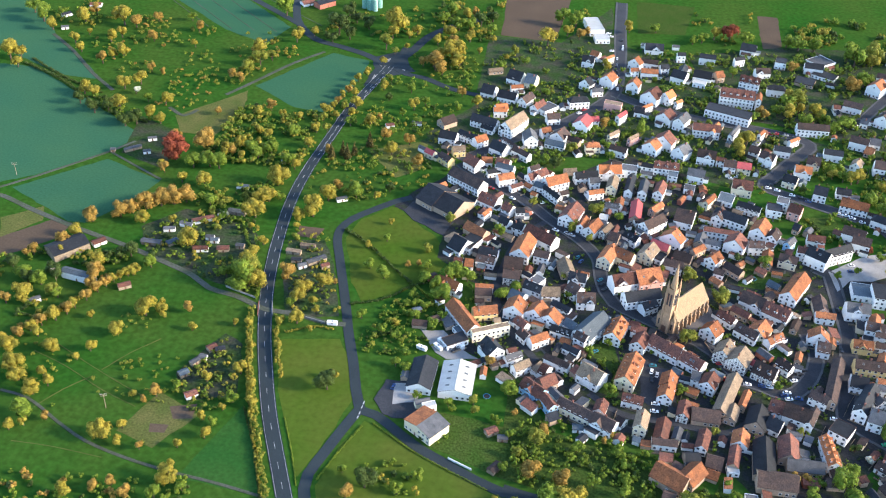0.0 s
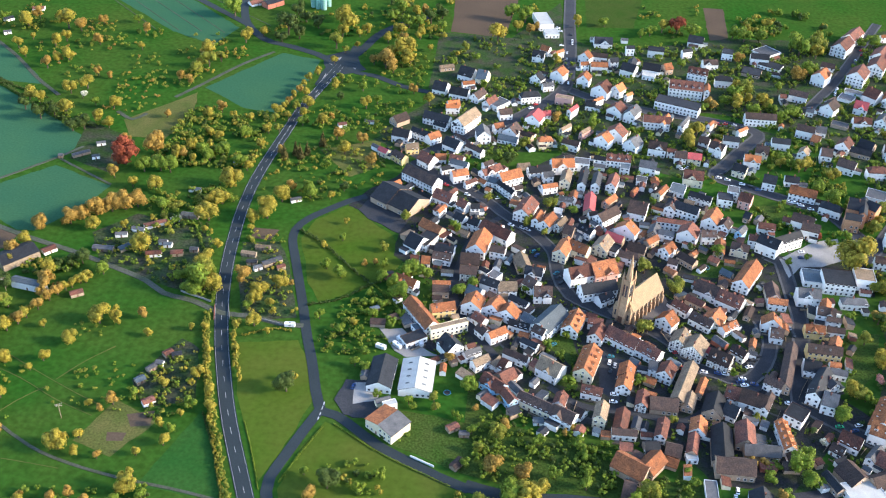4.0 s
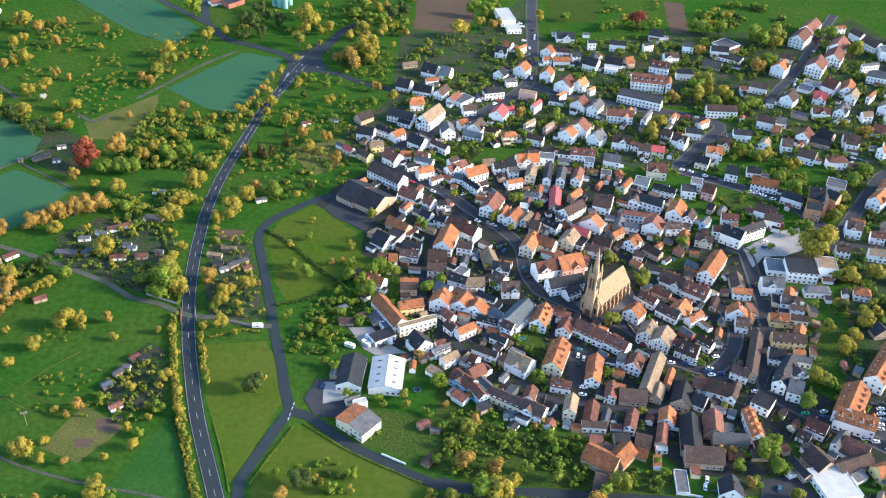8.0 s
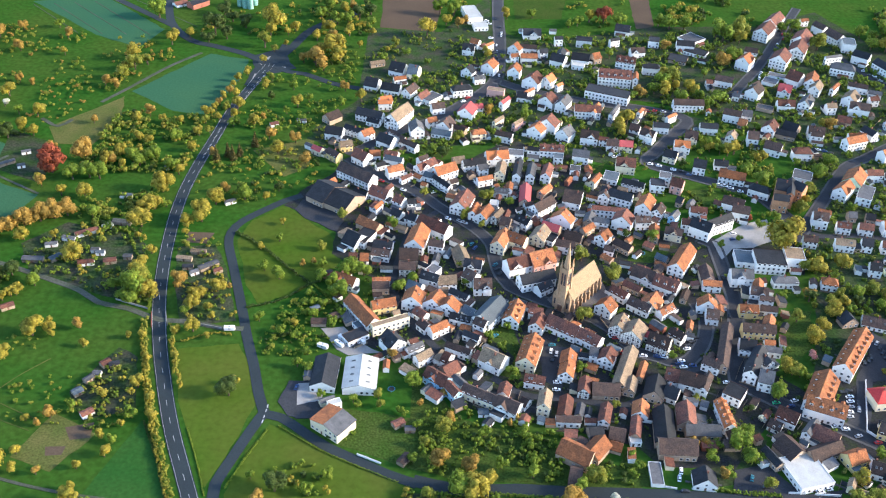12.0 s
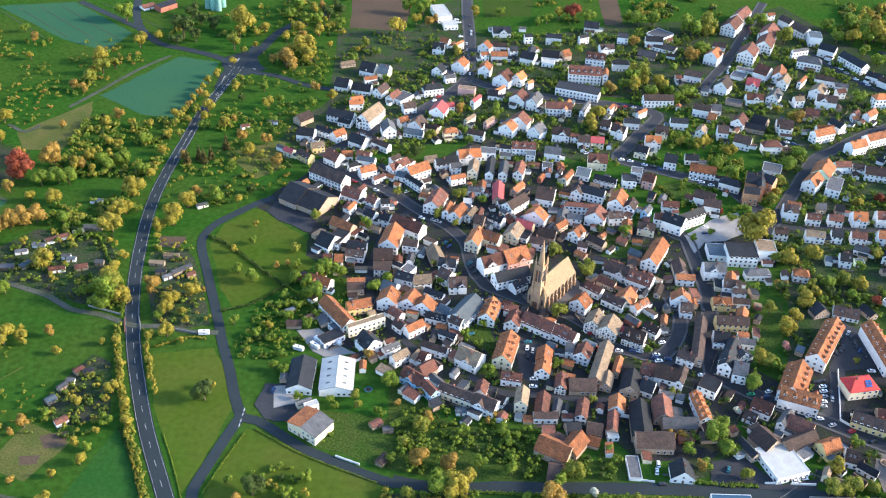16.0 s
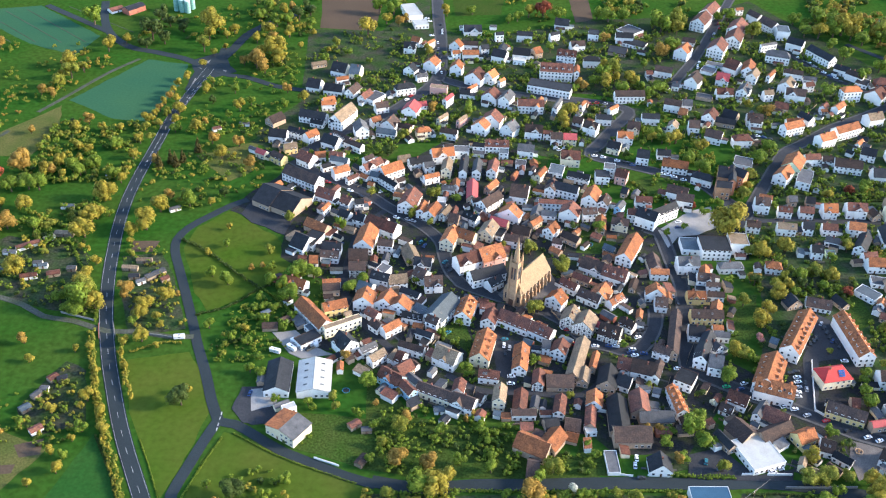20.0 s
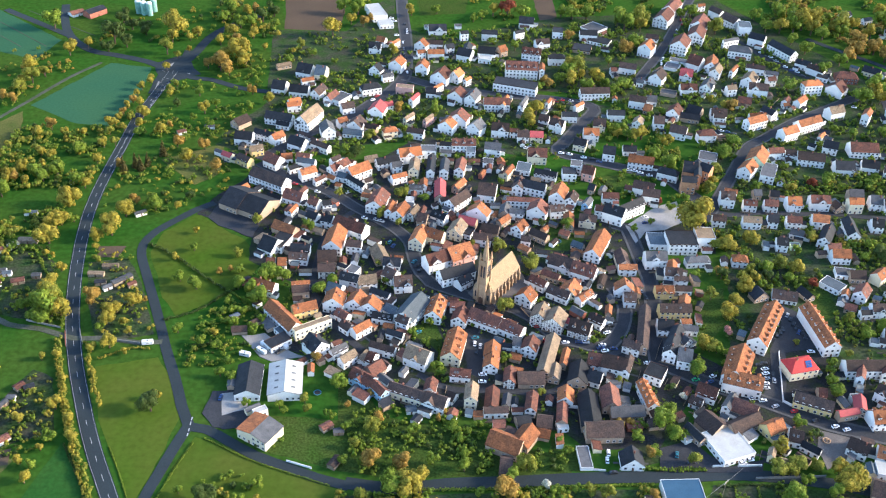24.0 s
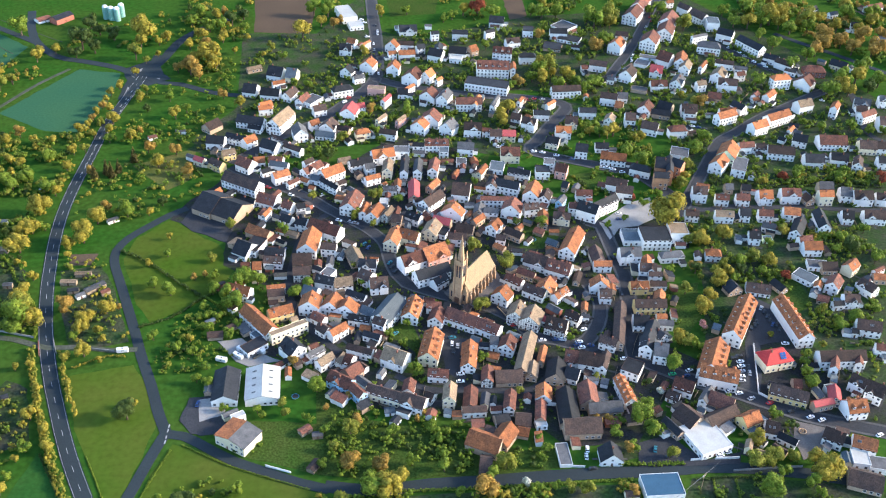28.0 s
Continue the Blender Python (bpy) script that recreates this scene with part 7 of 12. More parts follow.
house(339.2, 674.6, 13, 5.5, 3.4, 3.0, 0.85, 'O', 'w', most=3)
house(389.7, 698.0, 44, 12.5, 14.0, 5.9, 0.75, 'r', 'w', most=3)
house(407.4, 720.7, -11, 18.2, 9.0, 5.4, 0.85, 'r', 'r', 'h', most=18)
house(435.4, 732.9, -42, 13.8, 8.0, 4.0, 0.85, 'k', 'c', most=3)
house(371.3, 658.4, 18, 13.4, 9.1, 6.5, 0.85, 'd', 'w', most=3)
house(321.8, 625.6, 24, 13.9, 8.7, 7.0, 0.85, 'o', 'w', most=4)
house(342.1, 639.1, 25, 22.7, 8.2, 7.0, 0.85, 'o', 'w', most=22)
house(392.9, 649.4, 53, 12.1, 5.7, 8.6, 0.85, 'o', 'w', most=3)
house(318.2, 656.6, -57, 10.9, 7.3, 6.5, 0.85, 'k', 'w', most=3)
house(309.8, 648.9, -49, 5.8, 6.7, 6.5, 0.85, 'o', 'w', most=3)
house(341.0, 714.7, 8, 7.2, 5.5, 5.4, 0.85, 'r', 'w', most=3)
house(347.0, 728.6, -16, 10.2, 4.5, 4.0, 0.85, 'g', 'w', most=3)
house(419.7, 658.3, -25, 12.0, 8.6, 6.5, 0.85, 'g', 'w', most=3)
house(414.5, 639.8, 25, 15.9, 6.5, 6.5, 0.85, 'r', 'w', most=15)
house(415.4, 650.3, -12, 8.7, 6.9, 4.9, 0.85, 'b', 'w', most=3)
house(440.3, 663.3, -13, 8.1, 7.4, 6.5, 0.85, 'g', 'w', most=3)
house(422.4, 626.9, -11, 9.2, 11.9, 6.5, 0.75, 'b', 'w', most=4)
house(347.2, 623.2, 47, 9.1, 3.0, 4.0, 0.85, 'O', 'w', most=4)
house(352.5, 630.4, -26, 7.0, 4.3, 3.0, 0.85, 'k', 's', name='outbuilding', most=3)
house(484.9, 809.7, -21, 6.0, 6.7, 6.5, 0.85, 'k', 'w', most=3)
house(497.8, 779.5, -15, 8.3, 7.3, 5.4, 0.85, 'g', 'w', most=3)
house(224.9, 553.7, -10, 9.5, 6.4, 9.7, 0.85, 'k', 'e', most=4)
house(230.3, 569.4, -18, 9.0, 12.8, 9.7, 0.75, 'k', 'e', most=4)
house(234.5, 565.8, 73, 20.3, 4.7, 10.8, 0.85, 'k', 'e', most=26)
house(241.2, 568.4, -41, 7.7, 8.3, 9.7, 0.85, 'k', 'e', most=4)
house(250.0, 590.4, -22, 12.5, 12.8, 6.5, 0.00, 'g', 'w', most=4)
house(215.8, 570.3, -28, 14.0, 6.8, 5.9, 0.85, 'k', 'w', 'h', most=4)
house(246.7, 537.2, -10, 9.3, 8.7, 7.0, 0.85, 'b', 'w', most=4)
house(251.3, 543.8, -19, 8.1, 4.4, 6.5, 0.85, 'o', 'w', most=4)
house(233.9, 513.6, -10, 8.4, 6.1, 5.4, 0.85, 'b', 'w', most=5)
house(302.6, 642.7, 23, 17.3, 7.8, 7.0, 0.85, 'o', 'w', most=17)
house(276.7, 649.7, -13, 7.9, 5.6, 6.5, 0.85, 'b', 'w', most=3)
house(259.0, 623.5, 3, 13.2, 7.2, 6.5, 0.85, 'r', 'w', 'h', most=4)
house(239.8, 629.7, -26, 12.0, 9.3, 5.4, 0.85, 'b', 'w', most=4)
house(255.6, 653.3, -21, 14.3, 6.3, 4.0, 0.85, 'k', 's', name='barn', most=3)
house(285.2, 588.5, 58, 17.9, 12.8, 7.0, 0.75, 'o', 'n', most=17)
house(273.1, 573.6, 50, 14.0, 9.8, 7.0, 0.85, 'o', 'w', most=4)
house(287.9, 571.9, -27, 9.7, 19.3, 5.9, 0.00, 'g', 'w', most=4)
house(260.2, 530.6, -10, 8.7, 5.7, 5.4, 0.85, 'r', 'w', most=4)
house(274.3, 530.2, -10, 8.7, 6.7, 5.4, 0.85, 'r', 'w', most=4)
house(254.8, 511.1, -9, 11.5, 6.4, 5.4, 0.85, 'd', 'w', most=5)
house(269.0, 512.0, -12, 6.6, 7.1, 5.4, 0.85, 'k', 'w', most=5)
house(270.4, 545.5, -3, 5.2, 6.3, 4.0, 0.85, 'g', 's', name='outbuilding', most=3)
house(282.1, 544.1, -14, 5.6, 6.5, 4.0, 0.85, 'k', 's', name='outbuilding', most=3)
house(302.0, 598.0, 4, 11.1, 6.2, 5.9, 0.85, 'r', 'w', most=4)
house(324.9, 589.4, -14, 18.6, 9.8, 5.4, 0.85, 'b', 'w', most=18)
house(313.1, 596.6, -13, 7.4, 6.3, 4.9, 0.85, 'b', 'w', most=4)
house(346.5, 605.8, -26, 10.1, 9.1, 5.4, 0.85, 'k', 'w', most=4)
house(369.2, 601.9, -7, 20.2, 12.4, 5.4, 0.75, 'r', 'w', most=20)
house(344.5, 577.3, -8, 13.4, 10.1, 4.9, 0.85, 'k', 'w', most=4)
house(364.0, 578.3, -15, 11.8, 8.8, 5.4, 0.85, 'k', 'w', most=4)
house(374.4, 570.1, 62, 12.5, 6.2, 5.9, 0.85, 'b', 'w', most=4)
house(392.6, 593.7, -10, 12.3, 10.0, 5.4, 0.85, 'b', 'c', most=4)
house(403.6, 592.1, -11, 9.5, 8.7, 5.4, 0.85, 'b', 'w', most=4)
house(394.3, 572.0, -10, 8.0, 7.9, 5.4, 0.85, 'k', 'w', most=4)
house(290.0, 531.4, -5, 8.9, 9.4, 5.9, 0.85, 'O', 'w', most=4)
house(307.9, 532.0, -5, 12.8, 8.6, 6.5, 0.85, 'r', 'w', most=4)
house(319.7, 528.3, -78, 6.7, 6.4, 4.0, 0.85, 'b', 's', name='outbuilding', most=3)
house(336.4, 540.2, -6, 9.5, 7.8, 6.0, 0.85, 'g', 's', name='barn', most=3)
house(330.6, 527.7, -3, 9.7, 6.8, 7.6, 0.85, 'O', 'c', most=4)
house(346.8, 531.6, -12, 7.5, 9.5, 5.9, 0.85, 'g', 'w', most=4)
house(356.4, 526.6, -5, 12.8, 9.6, 5.9, 0.85, 'b', 'w', most=4)
house(370.0, 524.9, -12, 8.7, 7.5, 5.4, 0.85, 'b', 'w', most=4)
house(282.4, 510.4, -10, 9.1, 6.6, 5.4, 0.85, 'r', 'w', most=5)
house(280.1, 498.0, -25, 8.2, 5.6, 4.0, 0.85, 'g', 'w', most=5)
house(300.0, 510.4, -13, 10.2, 7.8, 5.9, 0.85, 'o', 'w', most=5)
house(297.6, 493.7, 56, 18.0, 7.6, 5.4, 0.85, 'k', 'w', most=18)
house(315.9, 499.8, 80, 19.2, 7.7, 5.9, 0.85, 'k', 'w', most=19)
house(336.0, 505.1, -12, 7.2, 8.2, 5.4, 0.85, 'k', 'w', most=5)
house(353.9, 504.0, -10, 13.9, 8.8, 5.4, 0.85, 'b', 'w', most=5)
house(265.6, 486.2, -11, 7.0, 7.3, 5.4, 0.85, 'k', 'w', most=5)
house(274.7, 486.4, -8, 5.9, 5.2, 3.0, 0.00, 'u', 'n', name='annex', most=5)
house(295.5, 479.0, 6, 8.5, 5.3, 6.5, 0.85, 'r', 'w', most=5)
house(297.7, 472.7, -4, 11.3, 8.3, 5.4, 0.85, 'o', 'w', most=5)
house(282.3, 445.9, -51, 12.8, 9.5, 3.5, 0.00, 'u', 'w', name='annex', most=5)
house(295.3, 457.5, -13, 12.3, 8.2, 3.0, 0.00, 'g', 'w', name='annex', most=5)
house(300.0, 453.2, -4, 9.3, 7.7, 4.0, 0.85, 'b', 's', name='barn', most=3)
house(313.1, 451.2, 37, 9.8, 7.2, 5.4, 0.85, 'o', 'c', most=5)
house(294.9, 434.8, 49, 10.8, 7.9, 5.9, 0.85, 'r', 'w', most=6)
house(285.0, 434.3, 56, 5.7, 4.3, 4.9, 0.85, 'o', 'w', most=6)
house(283.9, 424.0, -27, 6.2, 5.4, 3.0, 0.85, 'r', 's', name='outbuilding', most=3)
house(298.4, 420.1, -6, 8.7, 7.3, 5.4, 0.85, 'b', 'w', most=6)
house(289.9, 417.9, 3, 6.4, 4.0, 4.0, 0.85, 'k', 'w', most=6)
house(314.4, 430.6, -61, 10.2, 7.8, 5.4, 0.85, 'b', 'w', most=6)
house(328.5, 446.4, 28, 8.6, 3.4, 4.9, 0.85, 'r', 'w', most=5)
house(326.7, 440.8, -10, 7.7, 5.4, 4.0, 0.85, 'o', 's', name='outbuilding', most=3)
house(297.3, 395.8, -18, 13.0, 8.7, 5.4, 0.85, 'b', 'w', most=6)
house(289.0, 394.0, -16, 3.5, 4.2, 3.5, 0.85, 'k', 'w', most=6)
house(248.9, 435.9, -18, 13.9, 8.5, 3.0, 0.85, 'b', 'w', most=6)
house(262.6, 437.6, -68, 9.5, 5.6, 3.0, 0.85, 'k', 's', name='outbuilding', most=3)
house(234.1, 437.2, -76, 7.0, 9.7, 3.0, 0.85, 'k', 's', name='outbuilding', most=3)
house(-45.4, 340.6, 54, 13.5, 17.2, 5.5, 0.22, 'o', 'c', '2g', most=8)
house(-1.1, 510.2, -33, 21.2, 9.8, 6.0, 0.85, 'r', 'w', most=7)
house(-11.0, 496.0, -102, 19.3, 11.6, 6.0, 0.85, 'o', 'w', most=7)
house(-39.5, 414.8, -53, 7.3, 4.2, 3.0, 0.00, 'u', 'w', name='annex', most=3)
house(-40.6, 406.0, -53, 7.2, 12.9, 4.0, 0.00, 'k', 'w', most=7)
house(-61.6, 417.5, 3, 8.0, 4.6, 2.5, 0.85, 'b', 's', name='outbuilding', most=3)
house(226.2, 405.9, -124, 37.6, 10.6, 6.9, 0.85, 'o', 'w', 'd', most=7)
house(256.1, 403.1, -88, 34.9, 9.3, 6.9, 0.85, 'o', 'w', 'd', most=7)
house(199.9, 374.2, -119, 24.1, 12.8, 6.9, 0.85, 'o', 'w', 'd', most=7)
house(198.7, 362.6, -22, 19.4, 10.6, 6.9, 0.85, 'o', 'w', 'd', most=7)
house(233.8, 374.1, 10, 16.2, 10.9, 6.0, 0.85, 'S', 'c', 'h', most=7)
house(-53.3, 375.5, -92, 22.2, 12.5, 4.0, 0.50, 'k', 'w', most=7)
house(-35.1, 375.3, -90, 23.2, 16.7, 4.3, 0.30, 'W', 'w', name='hall', most=3)
house(4.1, 374.1, -38, 12.9, 8.1, 5.2, 0.85, 'r', 'l', most=7)
house(11.7, 365.9, -55, 10.6, 5.4, 5.2, 0.85, 'r', 'l', most=7)
house(10.1, 381.5, 41, 9.1, 8.0, 4.3, 0.85, 'r', 's', name='barn', most=3)
house(148.1, 294.2, -1, 18.2, 13.0, 4.3, 0.00, 'B', 'w', most=7)
house(23.7, 855.0, 15, 13.0, 28.0, 6.0, 0.00, 'W', 'w', name='hall', most=3)
house(31.2, 831.9, 10, 12.6, 12.4, 4.0, 0.00, 'W', 'w', name='hall', most=3)
house(-53.5, 745.6, 24, 12.0, 4.4, 3.0, 0.85, 'd', 's', name='outbuilding', most=3)
house(-35.3, 732.6, -22, 12.4, 12.4, 5.2, 0.85, 'k', 'w', most=3)
house(-22.9, 728.7, -17, 8.3, 12.8, 5.2, 0.85, 'u', 'c', most=3)
house(-54.2, 705.2, -18, 10.5, 11.6, 4.3, 0.85, 'k', 'w', most=3)
house(-39.2, 698.8, -14, 14.5, 9.3, 4.3, 0.85, 'k', 'w', most=4)
house(-33.7, 716.8, 22, 9.8, 4.2, 4.0, 0.85, 'o', 'w', most=3)
house(-42.3, 679.2, 22, 8.9, 7.2, 4.0, 0.85, 'O', 'w', most=4)
house(-24.7, 697.3, 63, 13.8, 8.2, 4.3, 0.85, 'b', 'w', most=4)
house(-14.9, 688.3, 60, 12.8, 6.5, 4.3, 0.85, 'r', 'w', most=4)
house(-8.3, 687.7, 51, 15.1, 10.5, 4.3, 0.00, 'g', 'w', most=4)
house(76.1, 817.5, 3, 15.4, 9.9, 4.0, 0.85, 'k', 'w', most=3)
house(157.2, 831.8, -13, 12.7, 10.2, 5.2, 0.85, 'k', 'w', most=3)
house(216.6, 822.1, 41, 18.6, 16.8, 4.3, 0.00, 'g', 'w', most=3)
house(462.7, 852.9, 28, 14.2, 6.1, 4.3, 0.85, 'k', 'w', most=3)
house(527.4, 856.9, 21, 18.9, 7.6, 4.3, 0.85, 'r', 'w', most=3)
house(480.0, 842.8, 16, 9.4, 4.9, 4.0, 0.85, 'g', 'w', most=3)
BUILT += [(o.matrix_basis.translation.x, o.matrix_basis.translation.y, 6.5) for o in scene.objects if o.get('category') in ('house', 'row house', 'villa', 'cottage', 'barn', 'hall', 'annex', 'outbuilding')]


# ---- low buildings in the yards: place, heading, length, width, eaves ----
outbuilding(-55.9, 503.3, 50, 8.0, 4.3, 2.9, 'd', 's', 1)
outbuilding(-28.2, 502.4, 323, 6.1, 3.1, 2.4, 'k', 'c', 0)
outbuilding(-34.3, 476.0, 171, 4.7, 3.6, 2.2, 'u', 'r', 1)
outbuilding(-6.1, 478.2, 266, 5.6, 4.1, 2.4, 'r', 'c', 0)
outbuilding(-7.7, 464.7, 266, 5.7, 3.0, 2.9, 'b', 's', 0)
outbuilding(-0.0, 521.4, 327, 5.4, 4.3, 2.6, 'b', 'w', 0)
outbuilding(8.0, 487.2, 251, 8.1, 3.5, 2.2, 'u', 'w', 0)
outbuilding(-1.4, 449.1, 145, 5.1, 3.3, 2.8, 'b', 'r', 1)
outbuilding(20.7, 439.7, 238, 6.5, 3.7, 2.5, 'b', 'w', 1)
outbuilding(10.4, 417.3, 321, 3.6, 3.1, 2.5, 'o', 's', 1)
outbuilding(1.7, 420.4, 317, 4.1, 4.6, 2.9, 'g', 'r', 1)
outbuilding(-9.6, 404.1, 31, 5.0, 3.6, 2.7, 'r', 'w', 0)
outbuilding(-11.6, 381.2, 143, 7.5, 4.5, 2.6, 'd', 'w', 1)
outbuilding(-17.9, 391.0, 213, 3.6, 4.0, 3.2, 'b', 's', 1)
outbuilding(-46.8, 421.0, 118, 8.5, 4.3, 2.3, 'g', 's', 1)
outbuilding(-20.1, 427.5, 209, 3.9, 3.4, 2.7, 'd', 'c', 0)
outbuilding(-53.7, 439.7, 42, 4.4, 3.4, 2.2, 'b', 'w', 1)
outbuilding(-61.6, 460.5, 38, 5.5, 3.1, 3.3, 'b', 'r', 1)
outbuilding(71.8, 482.2, 292, 4.7, 3.6, 2.7, 'g', 'w', 1)
outbuilding(14.4, 463.9, 48, 6.1, 3.2, 2.9, 'r', 's', 0)
outbuilding(39.6, 441.9, 331, 5.4, 3.1, 3.0, 'u', 'w', 0)
outbuilding(14.2, 410.2, 76, 7.8, 3.1, 2.5, 'k', 's', 0)
outbuilding(49.1, 441.4, 338, 7.5, 4.9, 2.5, 'g', 'c', 0)
outbuilding(79.5, 424.5, 324, 4.6, 3.4, 2.3, 'o', 'w', 1)
outbuilding(77.5, 403.9, 148, 5.3, 3.9, 2.2, 'u', 'r', 0)
outbuilding(98.3, 405.2, 325, 7.2, 3.9, 2.8, 'u', 's', 1)
outbuilding(84.5, 389.1, 155, 6.1, 3.9, 2.5, 'o', 's', 1)
outbuilding(31.6, 399.9, 330, 8.2, 3.8, 3.1, 'g', 'w', 1)
outbuilding(108.2, 465.6, 31, 7.4, 3.6, 2.2, 'u', 's', 1)
outbuilding(107.3, 432.7, 323, 4.0, 4.0, 3.0, 'b', 'w', 0)
outbuilding(114.5, 428.2, 331, 6.9, 4.0, 2.4, 'k', 'c', 1)
outbuilding(145.4, 463.8, 324, 7.5, 3.2, 3.1, 'd', 'w', 1)
outbuilding(133.6, 478.2, 242, 6.4, 4.8, 3.3, 'b', 's', 0)
outbuilding(125.0, 425.3, 132, 8.4, 4.9, 3.3, 'g', 'r', 0)
outbuilding(153.0, 465.8, 94, 4.1, 4.5, 2.3, 'r', 's', 1)
outbuilding(156.3, 481.6, 53, 4.7, 3.4, 2.9, 'k', 'w', 0)
outbuilding(165.3, 450.7, 277, 8.3, 4.6, 2.9, 'r', 's', 1)
outbuilding(146.5, 437.1, 99, 3.9, 3.5, 3.0, 'g', 's', 0)
outbuilding(181.5, 480.1, 359, 5.6, 3.3, 2.4, 'u', 'w', 1)
outbuilding(200.7, 453.5, 272, 7.9, 4.3, 3.4, 'k', 's', 1)
outbuilding(199.9, 441.4, 266, 3.7, 4.2, 2.4, 'd', 'r', 1)
outbuilding(192.2, 417.0, 259, 8.2, 3.3, 2.7, 'r', 'w', 1)
outbuilding(196.4, 429.3, 238, 5.2, 3.5, 2.9, 'k', 's', 0)
outbuilding(193.3, 470.1, 91, 4.9, 4.9, 3.0, 'r', 'w', 1)
outbuilding(133.1, 367.3, 180, 5.9, 3.2, 3.2, 'g', 'w', 0)
outbuilding(138.9, 364.8, 157, 3.8, 3.6, 2.6, 'g', 'w', 1)
outbuilding(248.3, 321.7, 332, 6.1, 4.3, 2.6, 'b', 'w', 1)
outbuilding(2.7, 363.1, 142, 7.7, 4.7, 3.2, 'r', 'w', 1)
outbuilding(15.1, 357.3, 215, 6.6, 4.3, 3.2, 'k', 's', 1)
outbuilding(15.9, 385.6, 311, 4.9, 3.6, 3.3, 'b', 'w', 0)
outbuilding(47.4, 349.1, 250, 4.6, 5.0, 2.8, 'r', 'w', 0)
outbuilding(28.7, 370.5, 56, 6.5, 4.3, 3.2, 'g', 'c', 1)
outbuilding(55.8, 350.2, 164, 3.6, 3.7, 2.7, 'u', 'w', 0)
outbuilding(75.4, 356.9, 256, 8.4, 4.2, 2.9, 'g', 'c', 0)
outbuilding(69.4, 340.0, 179, 6.2, 4.3, 2.9, 'r', 'c', 1)
outbuilding(83.0, 379.0, 341, 7.8, 3.0, 3.4, 'o', 'r', 1)
outbuilding(97.0, 356.8, 73, 3.9, 3.7, 2.9, 'r', 'w', 0)
outbuilding(115.4, 361.8, 351, 4.9, 4.3, 2.4, 'b', 'w', 1)
outbuilding(135.5, 354.6, 272, 4.9, 4.8, 2.6, 'g', 'w', 1)
outbuilding(136.1, 337.1, 182, 7.8, 3.7, 2.6, 'r', 'r', 1)
outbuilding(147.0, 337.9, 184, 7.9, 4.4, 2.7, 'b', 's', 1)
outbuilding(97.3, 329.0, 85, 7.0, 3.2, 3.0, 'o', 'w', 1)
outbuilding(168.8, 359.3, 52, 6.1, 3.1, 2.9, 'r', 'w', 0)
outbuilding(160.4, 342.4, 108, 3.8, 3.4, 3.1, 'r', 's', 1)
outbuilding(182.7, 341.0, 141, 3.9, 3.2, 3.1, 'u', 'w', 0)
outbuilding(191.7, 328.0, 211, 7.1, 4.2, 2.7, 'g', 'w', 1)
outbuilding(211.4, 333.5, 303, 4.5, 3.9, 2.2, 'u', 's', 1)
outbuilding(205.7, 318.5, 125, 4.6, 3.8, 2.3, 'g', 'w', 0)
outbuilding(211.9, 311.8, 131, 7.3, 4.7, 2.8, 'b', 's', 0)
outbuilding(-13.3, 572.6, 322, 6.0, 4.6, 2.6, 'o', 'w', 0)
outbuilding(-11.7, 542.4, 320, 5.6, 3.1, 2.9, 'b', 'r', 1)
outbuilding(0.1, 591.5, 318, 3.6, 4.8, 3.1, 'r', 'w', 0)
outbuilding(16.5, 558.6, 303, 5.0, 4.0, 3.1, 'g', 's', 0)
outbuilding(-8.9, 562.9, 153, 3.9, 4.1, 2.6, 'o', 'c', 1)
outbuilding(10.3, 568.5, 212, 6.0, 4.7, 2.5, 'b', 'w', 0)
outbuilding(13.4, 597.7, 19, 8.4, 4.8, 3.2, 'd', 's', 0)
outbuilding(45.0, 613.3, 6, 6.9, 4.7, 3.2, 'b', 'w', 1)
outbuilding(63.1, 617.9, 10, 6.0, 3.5, 2.2, 'd', 'w', 1)
outbuilding(51.3, 567.4, 172, 4.5, 3.7, 3.2, 'g', 'w', 0)
outbuilding(67.6, 593.9, 350, 5.7, 3.3, 2.9, 'r', 'c', 1)
outbuilding(75.2, 592.8, 348, 6.4, 3.9, 2.6, 'b', 'r', 1)
outbuilding(50.4, 555.5, 83, 4.9, 3.3, 2.4, 'r', 'w', 1)
outbuilding(22.4, 577.6, 111, 4.8, 4.9, 3.3, 'b', 's', 0)
outbuilding(38.7, 565.0, 221, 3.6, 3.2, 2.5, 'o', 'w', 1)
outbuilding(26.0, 542.1, 340, 5.3, 4.0, 2.5, 'b', 's', 0)
outbuilding(36.7, 537.8, 335, 5.7, 4.8, 2.5, 'g', 'w', 0)
outbuilding(49.9, 514.0, 257, 5.9, 3.9, 2.2, 'u', 's', 0)
outbuilding(46.1, 508.1, 336, 4.2, 4.6, 3.1, 'g', 'c', 1)
outbuilding(57.0, 490.7, 245, 7.5, 4.0, 3.2, 'r', 's', 1)
outbuilding(75.1, 549.1, 319, 4.5, 3.5, 3.1, 'k', 'c', 0)
outbuilding(75.9, 557.1, 240, 7.3, 3.3, 2.8, 'k', 's', 0)
outbuilding(80.4, 542.5, 101, 3.6, 3.9, 3.2, 'g', 'r', 1)
outbuilding(88.1, 575.8, 64, 7.7, 3.0, 3.1, 'o', 'r', 0)
outbuilding(101.2, 582.8, 67, 7.4, 3.2, 3.0, 'b', 'w', 1)
outbuilding(103.3, 592.6, 277, 5.7, 4.9, 2.6, 'o', 'r', 0)
outbuilding(116.9, 563.4, 318, 4.2, 3.1, 3.0, 'k', 'w', 1)
